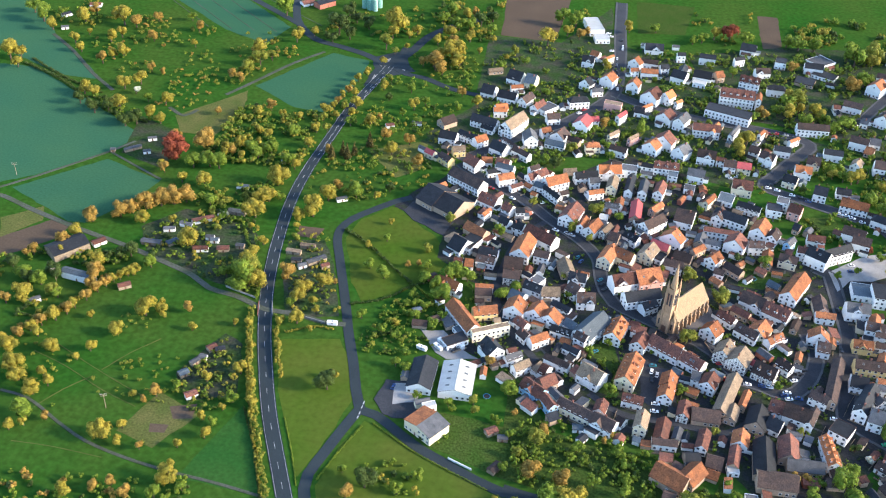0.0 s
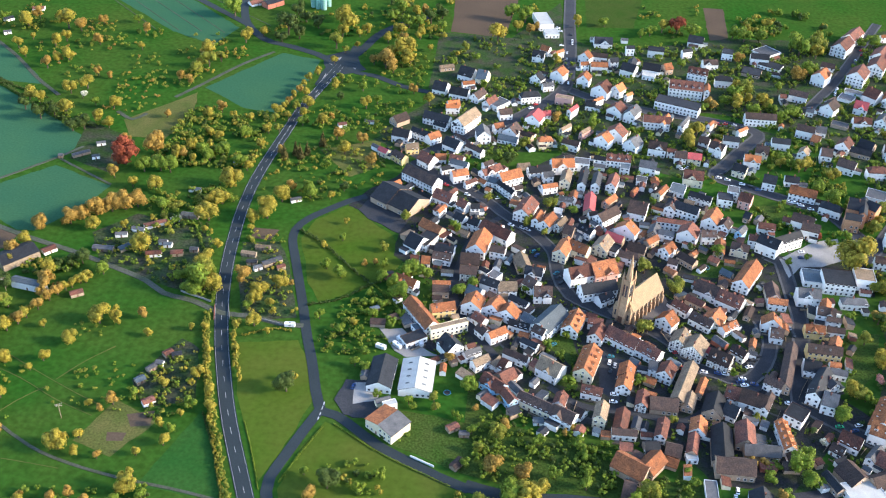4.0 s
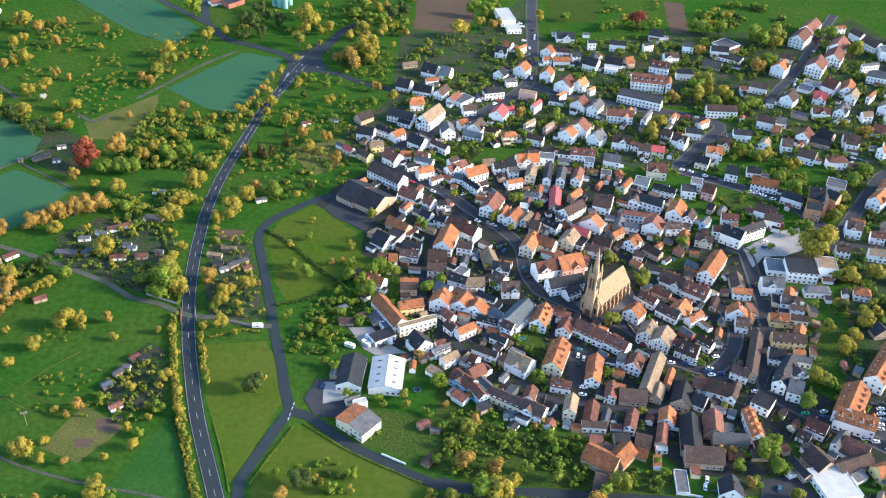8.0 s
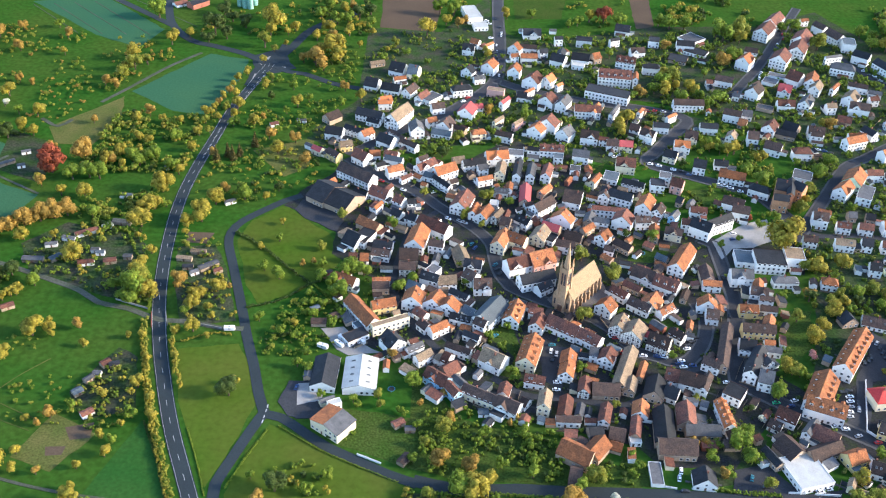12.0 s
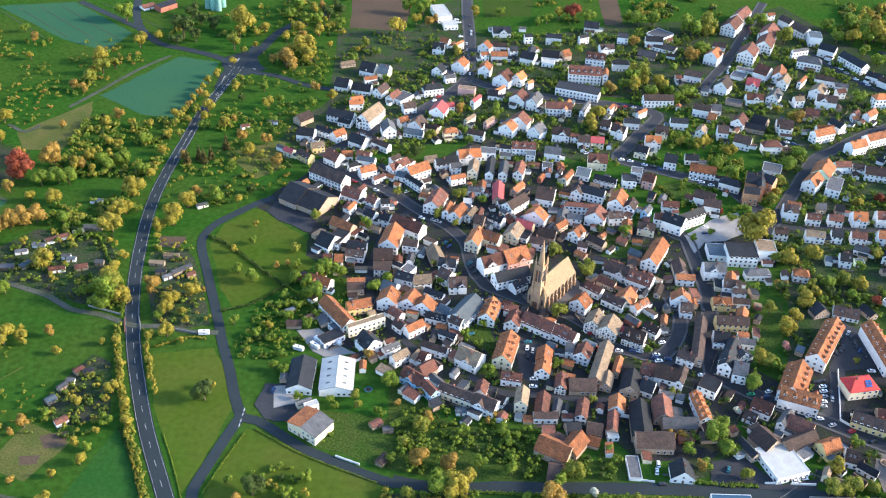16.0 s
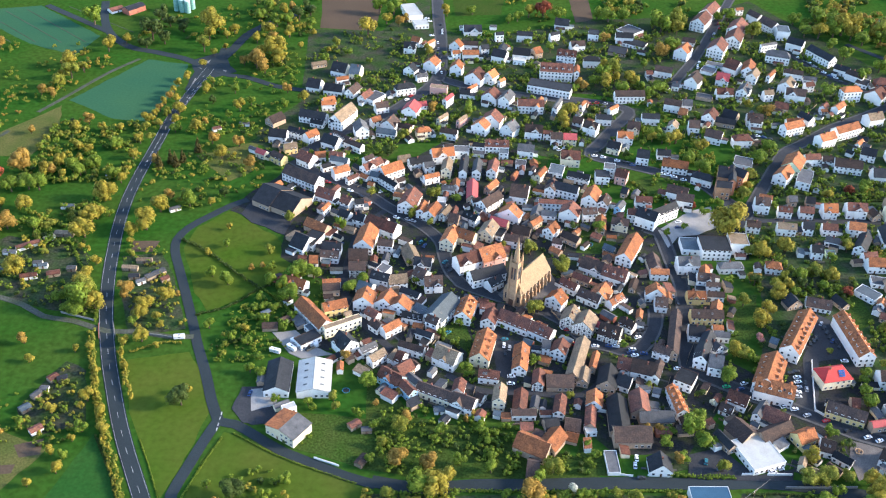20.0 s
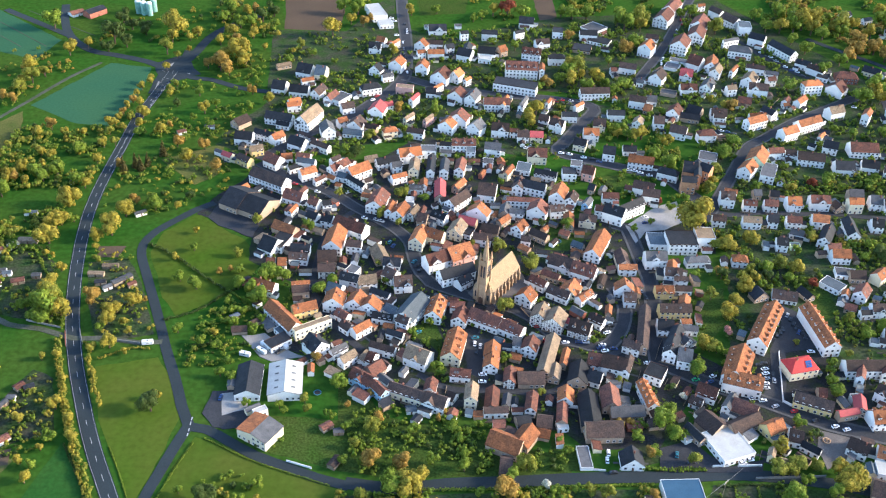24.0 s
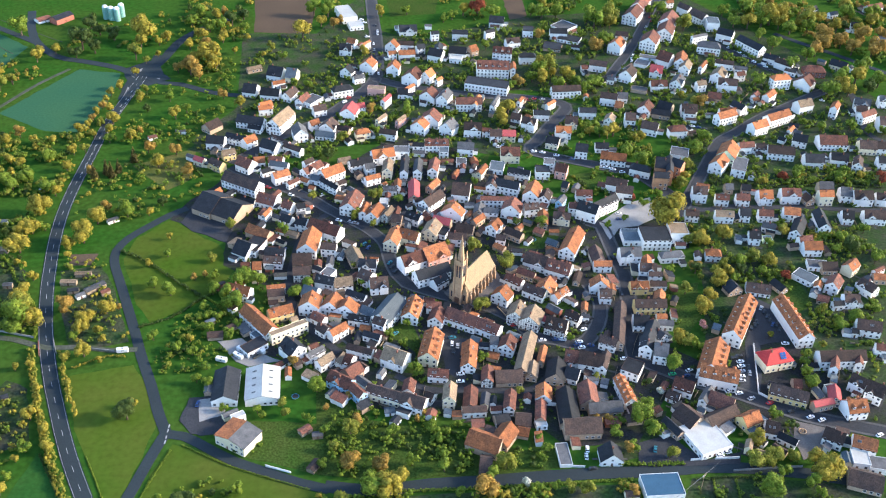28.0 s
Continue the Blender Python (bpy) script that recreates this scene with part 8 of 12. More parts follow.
outbuilding(125.3, 559.1, 336, 5.0, 3.5, 2.9, 'r', 'w', 1)
outbuilding(133.5, 578.9, 333, 4.0, 3.6, 3.1, 'g', 'w', 0)
outbuilding(100.1, 543.9, 65, 6.0, 3.1, 2.8, 'u', 'r', 1)
outbuilding(88.8, 515.8, 59, 6.4, 3.4, 3.4, 'g', 's', 0)
outbuilding(51.8, 505.9, 59, 5.5, 3.3, 2.6, 'b', 'r', 1)
outbuilding(70.7, 523.3, 332, 4.3, 3.5, 2.8, 'g', 'w', 1)
outbuilding(93.9, 505.0, 236, 3.6, 3.3, 2.6, 'b', 's', 0)
outbuilding(87.8, 496.6, 254, 5.8, 4.0, 2.6, 'g', 'w', 0)
outbuilding(109.3, 510.8, 327, 4.2, 3.4, 2.3, 'g', 's', 1)
outbuilding(104.1, 488.2, 138, 7.2, 4.7, 2.4, 'o', 's', 0)
outbuilding(123.2, 494.3, 231, 6.5, 3.1, 2.5, 'b', 'w', 0)
outbuilding(63.2, 525.2, 286, 5.4, 3.4, 3.0, 'r', 'r', 0)
outbuilding(52.9, 537.6, 110, 3.9, 3.3, 2.3, 'b', 'w', 1)
outbuilding(139.5, 529.2, 304, 5.2, 3.2, 2.8, 'b', 'w', 1)
outbuilding(126.8, 514.7, 144, 5.6, 3.2, 2.4, 'g', 's', 0)
outbuilding(131.5, 503.1, 147, 6.6, 4.0, 2.5, 'r', 's', 1)
outbuilding(141.2, 503.2, 173, 6.0, 3.3, 2.4, 'o', 's', 0)
outbuilding(-41.6, 707.3, 346, 6.8, 3.3, 2.6, 'r', 'w', 1)
outbuilding(-30.2, 711.9, 202, 3.5, 4.0, 2.5, 'b', 'w', 1)
outbuilding(3.5, 694.5, 100, 7.2, 4.2, 2.3, 'g', 'w', 1)
outbuilding(32.5, 790.1, 56, 7.8, 3.0, 2.7, 'r', 'w', 1)
outbuilding(30.5, 734.4, 140, 6.2, 4.6, 2.4, 'g', 'w', 0)
outbuilding(81.7, 784.7, 20, 3.6, 3.4, 2.7, 'r', 'w', 0)
outbuilding(75.9, 737.0, 314, 8.3, 3.2, 2.6, 'd', 'w', 0)
outbuilding(99.7, 681.7, 241, 4.3, 4.0, 2.2, 'b', 'c', 1)
outbuilding(69.1, 826.6, 3, 7.2, 4.7, 2.4, 'u', 'w', 1)
outbuilding(95.4, 827.9, 1, 6.0, 3.9, 3.0, 'g', 'w', 0)
outbuilding(193.7, 810.9, 226, 4.9, 3.5, 3.4, 'b', 'w', 1)
outbuilding(104.0, 783.9, 288, 5.3, 4.4, 3.2, 'o', 'w', 0)
outbuilding(125.8, 751.8, 292, 5.7, 4.9, 3.0, 'd', 'c', 0)
outbuilding(97.7, 671.1, 78, 7.7, 3.4, 2.8, 'g', 'c', 0)
outbuilding(86.2, 659.7, 337, 8.5, 3.1, 2.8, 'd', 'c', 1)
outbuilding(107.5, 642.8, 349, 6.5, 3.4, 2.5, 'r', 'w', 0)
outbuilding(218.1, 780.4, 164, 8.0, 4.5, 2.5, 'b', 'w', 1)
outbuilding(224.1, 709.9, 130, 4.5, 3.1, 3.3, 'd', 'w', 0)
outbuilding(287.6, 724.6, 145, 4.5, 3.5, 3.2, 'b', 'w', 0)
outbuilding(205.0, 685.6, 255, 4.6, 3.6, 3.3, 'o', 'w', 0)
outbuilding(153.3, 653.3, 133, 5.2, 4.4, 3.4, 'o', 'c', 1)
outbuilding(270.9, 630.6, 284, 5.9, 3.1, 3.2, 'k', 'w', 1)
outbuilding(395.8, 720.2, 268, 8.4, 3.0, 2.9, 'd', 'w', 0)
outbuilding(332.2, 666.4, 135, 7.1, 3.5, 2.6, 'g', 'w', 0)
outbuilding(357.2, 648.9, 300, 6.5, 4.9, 2.9, 'k', 'w', 1)
outbuilding(-21.8, 621.9, 234, 4.9, 3.1, 3.3, 'g', 'c', 1)
outbuilding(17.6, 625.2, 116, 6.4, 4.9, 2.6, 'b', 'w', 0)
outbuilding(126.3, 634.1, 9, 4.6, 3.3, 2.8, 'g', 'w', 0)
outbuilding(141.5, 622.2, 258, 3.9, 3.5, 3.0, 'k', 'w', 1)
outbuilding(172.2, 615.2, 255, 5.2, 5.0, 2.9, 'u', 'w', 0)
outbuilding(335.3, 610.6, 137, 5.1, 4.8, 3.0, 'k', 'w', 1)
outbuilding(373.7, 611.2, 352, 6.5, 3.6, 2.9, 'u', 'c', 1)
outbuilding(356.4, 584.1, 70, 3.7, 4.8, 3.4, 'b', 'w', 0)
outbuilding(380.7, 566.4, 177, 3.9, 3.4, 2.4, 'b', 'c', 0)

outbuilding(159.7, 328.1, 295, 4.3, 4.2, 2.8, 'g', 'w', 1)
outbuilding(27.0, 479.9, 170, 4.9, 3.6, 2.8, 'o', 'w', 0)
outbuilding(172.0, 344.0, 210, 6.5, 4.5, 2.3, 'k', 'w', 1)
outbuilding(122.7, 454.0, 326, 6.6, 3.3, 2.3, 'r', 's', 1)
outbuilding(-62.1, 559.0, 235, 7.8, 4.0, 2.8, 'k', 'w', 1)
outbuilding(-28.1, 390.6, 217, 5.6, 3.8, 2.3, 'r', 'w', 0)
outbuilding(263.2, 511.5, 81, 6.0, 3.7, 2.5, 'k', 's', 1)
outbuilding(-21.9, 510.9, 336, 8.4, 4.3, 2.5, 'd', 's', 0)
outbuilding(111.7, 575.8, 343, 4.1, 4.0, 2.5, 'k', 's', 0)
outbuilding(204.8, 603.0, 353, 5.5, 4.0, 2.5, 'g', 'w', 0)
outbuilding(124.3, 477.6, 151, 8.3, 3.3, 3.1, 'r', 'w', 1)
outbuilding(-28.4, 514.4, 327, 5.6, 3.5, 2.3, 'o', 'w', 0)
outbuilding(278.2, 692.6, 239, 5.3, 3.6, 2.5, 'g', 'w', 1)
outbuilding(21.5, 403.7, 242, 5.1, 3.7, 2.3, 'k', 'w', 1)
outbuilding(342.2, 669.6, 223, 4.3, 4.5, 2.8, 'r', 'c', 0)
outbuilding(183.8, 451.2, 350, 5.2, 3.3, 2.5, 'k', 'w', 0)
outbuilding(131.7, 371.8, 250, 4.9, 3.6, 2.8, 'b', 'w', 1)
outbuilding(65.1, 470.1, 25, 4.7, 3.4, 2.8, 'd', 's', 0)
outbuilding(-31.5, 443.2, 5, 5.1, 4.1, 2.3, 'b', 'w', 0)
outbuilding(357.9, 801.0, 143, 4.2, 3.7, 2.3, 'g', 'w', 0)
outbuilding(148.5, 343.5, 275, 6.4, 4.5, 2.5, 'b', 'w', 0)
outbuilding(17.9, 643.0, 146, 5.9, 3.9, 3.1, 'r', 'w', 1)
outbuilding(203.2, 309.7, 331, 7.0, 4.1, 3.1, 'd', 's', 0)
outbuilding(252.6, 369.0, 178, 8.3, 3.1, 2.3, 'k', 'c', 1)
outbuilding(174.3, 634.0, 174, 4.8, 4.4, 3.1, 'r', 's', 0)
outbuilding(-29.8, 437.7, 109, 4.1, 4.0, 2.5, 'd', 'w', 1)
outbuilding(-80.1, 603.3, 138, 8.3, 3.3, 2.5, 'k', 's', 0)
outbuilding(151.0, 525.8, 74, 6.8, 3.7, 3.1, 'r', 's', 1)
outbuilding(228.1, 356.2, 153, 7.5, 3.3, 2.5, 'k', 'w', 0)
outbuilding(270.6, 518.4, 78, 5.7, 3.2, 2.3, 'r', 'c', 1)
outbuilding(90.5, 525.7, 55, 6.4, 3.3, 2.3, 'o', 's', 0)
outbuilding(307.7, 471.9, 86, 6.9, 3.8, 2.5, 'b', 's', 0)
outbuilding(302.4, 674.4, 340, 7.1, 3.3, 2.8, 'b', 'w', 0)
outbuilding(102.0, 576.1, 240, 4.7, 3.8, 2.5, 'b', 'c', 1)
outbuilding(293.2, 596.8, 148, 5.3, 3.4, 3.1, 'g', 'c', 0)
outbuilding(296.4, 444.0, 356, 6.7, 3.1, 2.3, 'b', 'w', 1)
outbuilding(-46.0, 437.6, 215, 8.0, 3.1, 2.5, 'k', 'w', 0)
outbuilding(285.0, 394.9, 164, 4.4, 4.3, 3.1, 'u', 'w', 0)
outbuilding(288.1, 477.5, 186, 6.1, 4.0, 3.1, 'b', 's', 0)
outbuilding(26.9, 728.6, 112, 4.0, 4.4, 2.5, 'k', 's', 1)
outbuilding(154.6, 824.6, 347, 8.1, 4.4, 3.1, 'b', 'w', 1)
outbuilding(118.1, 517.7, 336, 7.5, 3.9, 2.5, 'r', 'w', 1)
outbuilding(12.9, 497.9, 327, 7.6, 4.5, 2.8, 'b', 'w', 1)
outbuilding(307.4, 508.5, 77, 4.4, 4.5, 2.5, 'g', 's', 0)
outbuilding(129.4, 453.0, 150, 5.3, 3.2, 3.1, 'r', 'w', 1)
outbuilding(135.8, 450.8, 239, 6.8, 3.4, 2.5, 'k', 'w', 0)
outbuilding(81.2, 532.8, 235, 7.4, 3.5, 3.1, 'k', 's', 0)
outbuilding(2.8, 654.1, 30, 8.1, 4.4, 2.3, 'u', 'c', 1)
outbuilding(26.8, 411.3, 328, 8.4, 4.0, 2.5, 'r', 's', 1)
outbuilding(202.9, 797.3, 265, 6.0, 3.2, 2.3, 'r', 'w', 0)
outbuilding(120.4, 634.3, 169, 4.5, 4.2, 2.5, 'g', 'w', 1)
outbuilding(309.8, 500.2, 260, 6.1, 4.1, 2.5, 'g', 's', 0)
outbuilding(80.0, 350.7, 0, 5.5, 3.0, 2.3, 'r', 'w', 0)
outbuilding(112.2, 663.9, 250, 6.5, 3.6, 2.5, 'k', 'c', 1)
outbuilding(260.4, 357.8, 242, 6.2, 3.1, 2.8, 'u', 's', 1)
outbuilding(141.4, 418.2, 344, 4.4, 3.2, 3.1, 'g', 'w', 0)
outbuilding(136.4, 483.8, 152, 8.1, 3.6, 2.5, 'o', 's', 0)
outbuilding(84.6, 593.6, 354, 8.1, 4.4, 2.3, 'r', 's', 1)
outbuilding(276.9, 645.0, 347, 8.3, 3.1, 2.5, 'b', 'w', 1)
outbuilding(10.2, 561.0, 41, 4.6, 4.4, 2.5, 'k', 'w', 1)
outbuilding(26.6, 748.6, 156, 6.3, 3.4, 2.8, 'b', 'w', 0)
outbuilding(93.9, 583.3, 261, 6.4, 3.7, 3.1, 'r', 'w', 0)
outbuilding(-32.8, 505.7, 55, 8.4, 4.2, 2.3, 'r', 'w', 1)
outbuilding(397.6, 732.4, 53, 5.8, 4.3, 3.1, 'k', 'w', 1)
outbuilding(-90.2, 607.0, 145, 8.2, 3.4, 3.1, 'g', 'w', 1)
outbuilding(263.5, 536.0, 80, 5.7, 3.8, 2.8, 'g', 'w', 0)
outbuilding(332.5, 691.8, 75, 6.6, 4.1, 2.8, 'b', 's', 0)
outbuilding(73.8, 373.2, 259, 4.6, 4.0, 2.5, 'k', 'c', 1)
outbuilding(163.0, 442.6, 82, 5.8, 4.3, 2.8, 'o', 's', 0)
outbuilding(10.3, 553.8, 311, 5.2, 3.5, 2.8, 'd', 's', 0)
outbuilding(203.0, 388.2, 151, 7.3, 3.1, 2.5, 'b', 's', 0)
outbuilding(34.1, 351.8, 332, 6.7, 4.1, 2.8, 'k', 'w', 1)
outbuilding(351.6, 620.6, 317, 5.8, 4.0, 3.1, 'g', 's', 1)
outbuilding(271.6, 624.9, 3, 7.1, 3.2, 2.8, 'b', 's', 0)
outbuilding(18.6, 417.1, 343, 5.6, 4.4, 2.5, 'o', 's', 0)
outbuilding(85.0, 766.9, 287, 7.1, 3.0, 2.3, 'k', 's', 1)
outbuilding(78.0, 392.1, 78, 5.6, 3.0, 2.3, 'k', 'w', 1)
outbuilding(60.0, 348.1, 180, 4.5, 3.1, 2.3, 'o', 's', 1)
outbuilding(26.3, 738.5, 61, 4.8, 4.3, 2.8, 'k', 'c', 0)
outbuilding(102.3, 616.4, 78, 6.0, 4.0, 3.1, 'k', 's', 1)
outbuilding(267.8, 804.0, 162, 7.1, 3.3, 2.3, 'g', 'w', 0)
outbuilding(242.4, 303.9, 256, 7.0, 3.9, 2.8, 'u', 'c', 0)
outbuilding(122.0, 618.0, 264, 5.0, 3.2, 2.5, 'b', 'w', 1)
outbuilding(296.9, 533.5, 85, 4.2, 3.4, 2.5, 'k', 'w', 0)
outbuilding(252.7, 800.8, 252, 6.9, 3.3, 2.8, 'r', 's', 0)
outbuilding(9.0, 441.1, 161, 6.9, 3.9, 2.8, 'r', 'c', 0)
outbuilding(-38.1, 608.3, 329, 4.8, 3.2, 2.3, 'k', 'w', 1)
outbuilding(60.2, 531.8, 316, 5.4, 3.3, 3.1, 'g', 'w', 0)
outbuilding(313.5, 437.9, 209, 5.5, 3.0, 3.1, 'b', 'w', 0)
outbuilding(188.8, 541.3, 253, 6.0, 3.2, 2.8, 'b', 'c', 0)
outbuilding(105.9, 519.4, 348, 5.3, 3.1, 2.3, 'b', 'w', 0)
outbuilding(299.2, 702.7, 99, 4.6, 4.1, 2.3, 'k', 'w', 0)
outbuilding(119.9, 507.9, 49, 5.0, 3.7, 3.1, 'o', 's', 0)
outbuilding(140.4, 643.6, 150, 7.0, 3.8, 2.3, 'b', 'c', 1)
outbuilding(443.9, 728.4, 48, 6.0, 4.3, 3.1, 'g', 'w', 0)
outbuilding(409.3, 652.2, 258, 7.6, 3.6, 2.3, 'k', 'w', 1)
outbuilding(50.4, 491.4, 340, 6.8, 4.3, 3.1, 'r', 'w', 1)
outbuilding(320.6, 441.3, 260, 4.2, 3.9, 2.3, 'g', 'w', 0)
outbuilding(-15.8, 527.8, 281, 4.4, 3.1, 2.8, 'k', 's', 0)
outbuilding(-51.1, 712.9, 162, 5.3, 4.4, 2.8, 'r', 's', 1)
outbuilding(79.5, 356.1, 256, 5.2, 3.0, 2.8, 'k', 'w', 0)
outbuilding(1.1, 480.4, 259, 7.8, 4.2, 2.3, 'g', 'w', 0)
outbuilding(518.7, 861.6, 111, 7.1, 3.9, 3.1, 'r', 's', 0)
outbuilding(209.4, 389.2, 151, 4.2, 3.3, 2.8, 'k', 's', 1)
outbuilding(181.3, 460.3, 260, 7.8, 4.0, 3.1, 'k', 'c', 1)
outbuilding(-16.4, 532.0, 11, 5.4, 3.2, 2.8, 'g', 'c', 0)
outbuilding(135.5, 422.0, 140, 5.9, 3.2, 2.3, 'k', 'c', 0)
outbuilding(178.7, 389.6, 163, 4.3, 3.9, 2.8, 'k', 'w', 1)
outbuilding(228.8, 635.1, 351, 6.2, 3.8, 2.3, 'k', 'w', 0)
outbuilding(155.2, 740.5, 81, 8.2, 3.3, 2.3, 'u', 'w', 1)
outbuilding(-39.8, 534.4, 244, 8.1, 3.1, 2.8, 'r', 'w', 1)
outbuilding(154.2, 682.4, 62, 4.5, 4.3, 3.1, 'r', 's', 0)
outbuilding(-22.6, 384.4, 90, 6.5, 3.2, 2.8, 'o', 'w', 0)
outbuilding(383.4, 597.0, 353, 4.1, 4.4, 2.3, 'g', 'w', 0)
outbuilding(-50.3, 357.0, 207, 7.7, 3.4, 2.8, 'g', 'c', 0)
outbuilding(281.2, 430.4, 236, 4.4, 4.2, 3.1, 'g', 'w', 0)
outbuilding(256.3, 487.5, 259, 6.0, 3.9, 2.8, 'u', 'w', 1)
outbuilding(166.7, 553.0, 60, 6.6, 4.4, 3.1, 'g', 's', 0)
outbuilding(40.0, 550.2, 264, 6.9, 3.5, 2.3, 'r', 's', 0)
outbuilding(-39.0, 490.2, 261, 4.0, 3.6, 2.8, 'b', 's', 1)
outbuilding(-42.4, 468.1, 270, 8.3, 3.7, 2.8, 'k', 'c', 1)
outbuilding(165.2, 368.2, 57, 6.3, 3.3, 2.5, 'b', 'c', 1)
outbuilding(149.8, 539.4, 333, 4.5, 3.3, 2.8, 'b', 'w', 1)
outbuilding(139.0, 523.2, 168, 4.1, 3.9, 2.3, 'r', 'w', 1)
outbuilding(107.6, 528.0, 168, 5.7, 3.1, 3.1, 'g', 'w', 0)
outbuilding(-16.7, 456.2, 152, 8.4, 3.7, 2.5, 'b', 's', 1)
outbuilding(3.0, 495.5, 169, 4.8, 3.9, 3.1, 'k', 'c', 0)
outbuilding(332.4, 721.2, 146, 4.7, 4.6, 2.8, 'k', 'w', 0)
outbuilding(403.3, 599.9, 79, 5.9, 3.7, 2.5, 'k', 'w', 0)
outbuilding(393.4, 603.2, 80, 8.5, 3.5, 3.1, 'g', 's', 0)
outbuilding(225.7, 490.4, 355, 4.1, 4.0, 3.1, 'u', 'w', 1)
outbuilding(-69.6, 633.3, 242, 4.6, 3.2, 2.3, 'k', 'c', 1)
outbuilding(15.1, 374.8, 311, 8.0, 4.5, 2.8, 'g', 'w', 0)
outbuilding(68.9, 757.9, 2, 7.7, 4.1, 2.5, 'k', 'c', 1)
outbuilding(113.0, 679.7, 177, 5.5, 4.2, 2.5, 'g', 's', 0)
outbuilding(170.7, 673.9, 223, 5.9, 4.1, 2.8, 'k', 'c', 0)
outbuilding(184.7, 554.6, 157, 5.2, 4.2, 2.8, 'r', 'w', 1)
outbuilding(136.7, 433.5, 310, 7.5, 3.4, 2.5, 'b', 'w', 1)
outbuilding(223.6, 813.6, 41, 7.4, 4.5, 2.5, 'r', 'c', 0)
outbuilding(44.4, 694.2, 348, 5.5, 3.5, 2.8, 'b', 's', 0)
outbuilding(133.3, 291.5, 179, 6.3, 3.8, 2.5, 'b', 'c', 0)
outbuilding(124.0, 568.4, 338, 6.5, 3.9, 2.5, 'd', 's', 1)
outbuilding(48.9, 525.8, 233, 6.8, 4.4, 2.5, 'k', 'c', 1)
outbuilding(81.3, 398.8, 171, 5.3, 3.4, 2.5, 'k', 'w', 0)
outbuilding(-76.2, 616.9, 259, 5.4, 4.4, 2.3, 'k', 's', 1)
outbuilding(69.2, 528.8, 46, 6.3, 3.1, 2.8, 'r', 'w', 0)
outbuilding(24.9, 380.7, 238, 5.0, 3.3, 2.8, 'g', 'w', 0)
outbuilding(74.3, 335.4, 150, 4.7, 4.6, 2.5, 'b', 's', 1)
outbuilding(281.3, 668.9, 80, 8.4, 3.2, 2.5, 'g', 's', 0)
outbuilding(294.1, 652.2, 184, 6.5, 3.4, 2.8, 'g', 'w', 0)
outbuilding(211.6, 563.4, 242, 4.2, 3.4, 2.8, 'r', 'w', 0)
outbuilding(269.6, 492.8, 79, 6.9, 3.3, 2.8, 'b', 's', 1)
outbuilding(344.0, 857.2, 31, 4.4, 3.8, 3.1, 'k', 'w', 0)
outbuilding(303.0, 431.2, 49, 4.5, 4.1, 3.1, 'u', 's', 1)
outbuilding(369.9, 531.1, 168, 5.5, 3.9, 3.1, 'k', 'w', 0)
outbuilding(184.4, 415.1, 357, 5.7, 4.3, 2.8, 'o', 'w', 0)
outbuilding(-47.2, 604.1, 97, 6.2, 3.6, 2.8, 'k', 's', 0)
outbuilding(159.9, 582.2, 76, 7.2, 3.1, 2.8, 'u', 's', 1)
outbuilding(320.8, 535.2, 102, 5.9, 3.5, 2.8, 'u', 'w', 1)
outbuilding(-28.0, 468.5, 180, 7.2, 3.3, 2.5, 'd', 'w', 0)
outbuilding(86.8, 695.9, 63, 8.0, 4.0, 2.3, 'k', 's', 0)
outbuilding(-70.7, 611.2, 201, 6.0, 3.4, 2.5, 'g', 's', 0)
outbuilding(425.1, 743.0, 138, 6.9, 4.0, 2.8, 'u', 's', 1)
outbuilding(216.0, 728.9, 272, 6.7, 3.9, 2.3, 'k', 's', 1)
outbuilding(64.7, 431.9, 69, 7.5, 3.3, 3.1, 'k', 's', 1)
outbuilding(61.0, 704.9, 170, 5.3, 3.3, 2.3, 'u', 's', 1)
outbuilding(-9.4, 631.5, 101, 7.5, 3.5, 2.3, 'b', 'w', 1)
outbuilding(67.7, 653.3, 157, 4.7, 3.2, 3.1, 'g', 'w', 1)
outbuilding(16.7, 435.8, 141, 5.6, 3.6, 2.8, 'b', 'c', 1)
outbuilding(149.4, 401.5, 62, 6.5, 3.1, 2.5, 'b', 'w', 0)
outbuilding(115.3, 466.4, 331, 4.6, 3.2, 2.3, 'd', 'c', 0)
outbuilding(293.2, 561.3, 63, 4.2, 4.3, 3.1, 'k', 'w', 1)
outbuilding(102.1, 555.7, 161, 7.7, 3.0, 2.8, 'o', 'w', 1)
outbuilding(1.7, 384.2, 40, 4.2, 3.2, 2.3, 'b', 'w', 0)
outbuilding(331.8, 761.7, 340, 8.2, 3.2, 2.3, 'r', 's', 0)
outbuilding(55.8, 438.1, 169, 6.0, 4.6, 3.1, 'r', 'w', 0)
outbuilding(-32.7, 556.1, 61, 8.3, 4.0, 2.8, 'r', 'w', 1)
outbuilding(236.4, 312.2, 233, 4.2, 3.2, 2.5, 'g', 'w', 1)
outbuilding(-18.3, 583.6, 134, 7.3, 4.2, 3.1, 'k', 's', 0)
outbuilding(359.1, 509.3, 170, 8.3, 3.1, 2.3, 'g', 'w', 1)
outbuilding(224.6, 471.9, 258, 5.8, 4.0, 2.8, 'b', 'w', 0)
outbuilding(92.3, 537.3, 175, 6.3, 3.3, 2.5, 'g', 'w', 0)
outbuilding(298.6, 591.9, 274, 5.1, 3.1, 2.3, 'g', 'w', 0)
outbuilding(133.1, 560.8, 248, 6.8, 3.1, 2.3, 'b', 'c', 1)
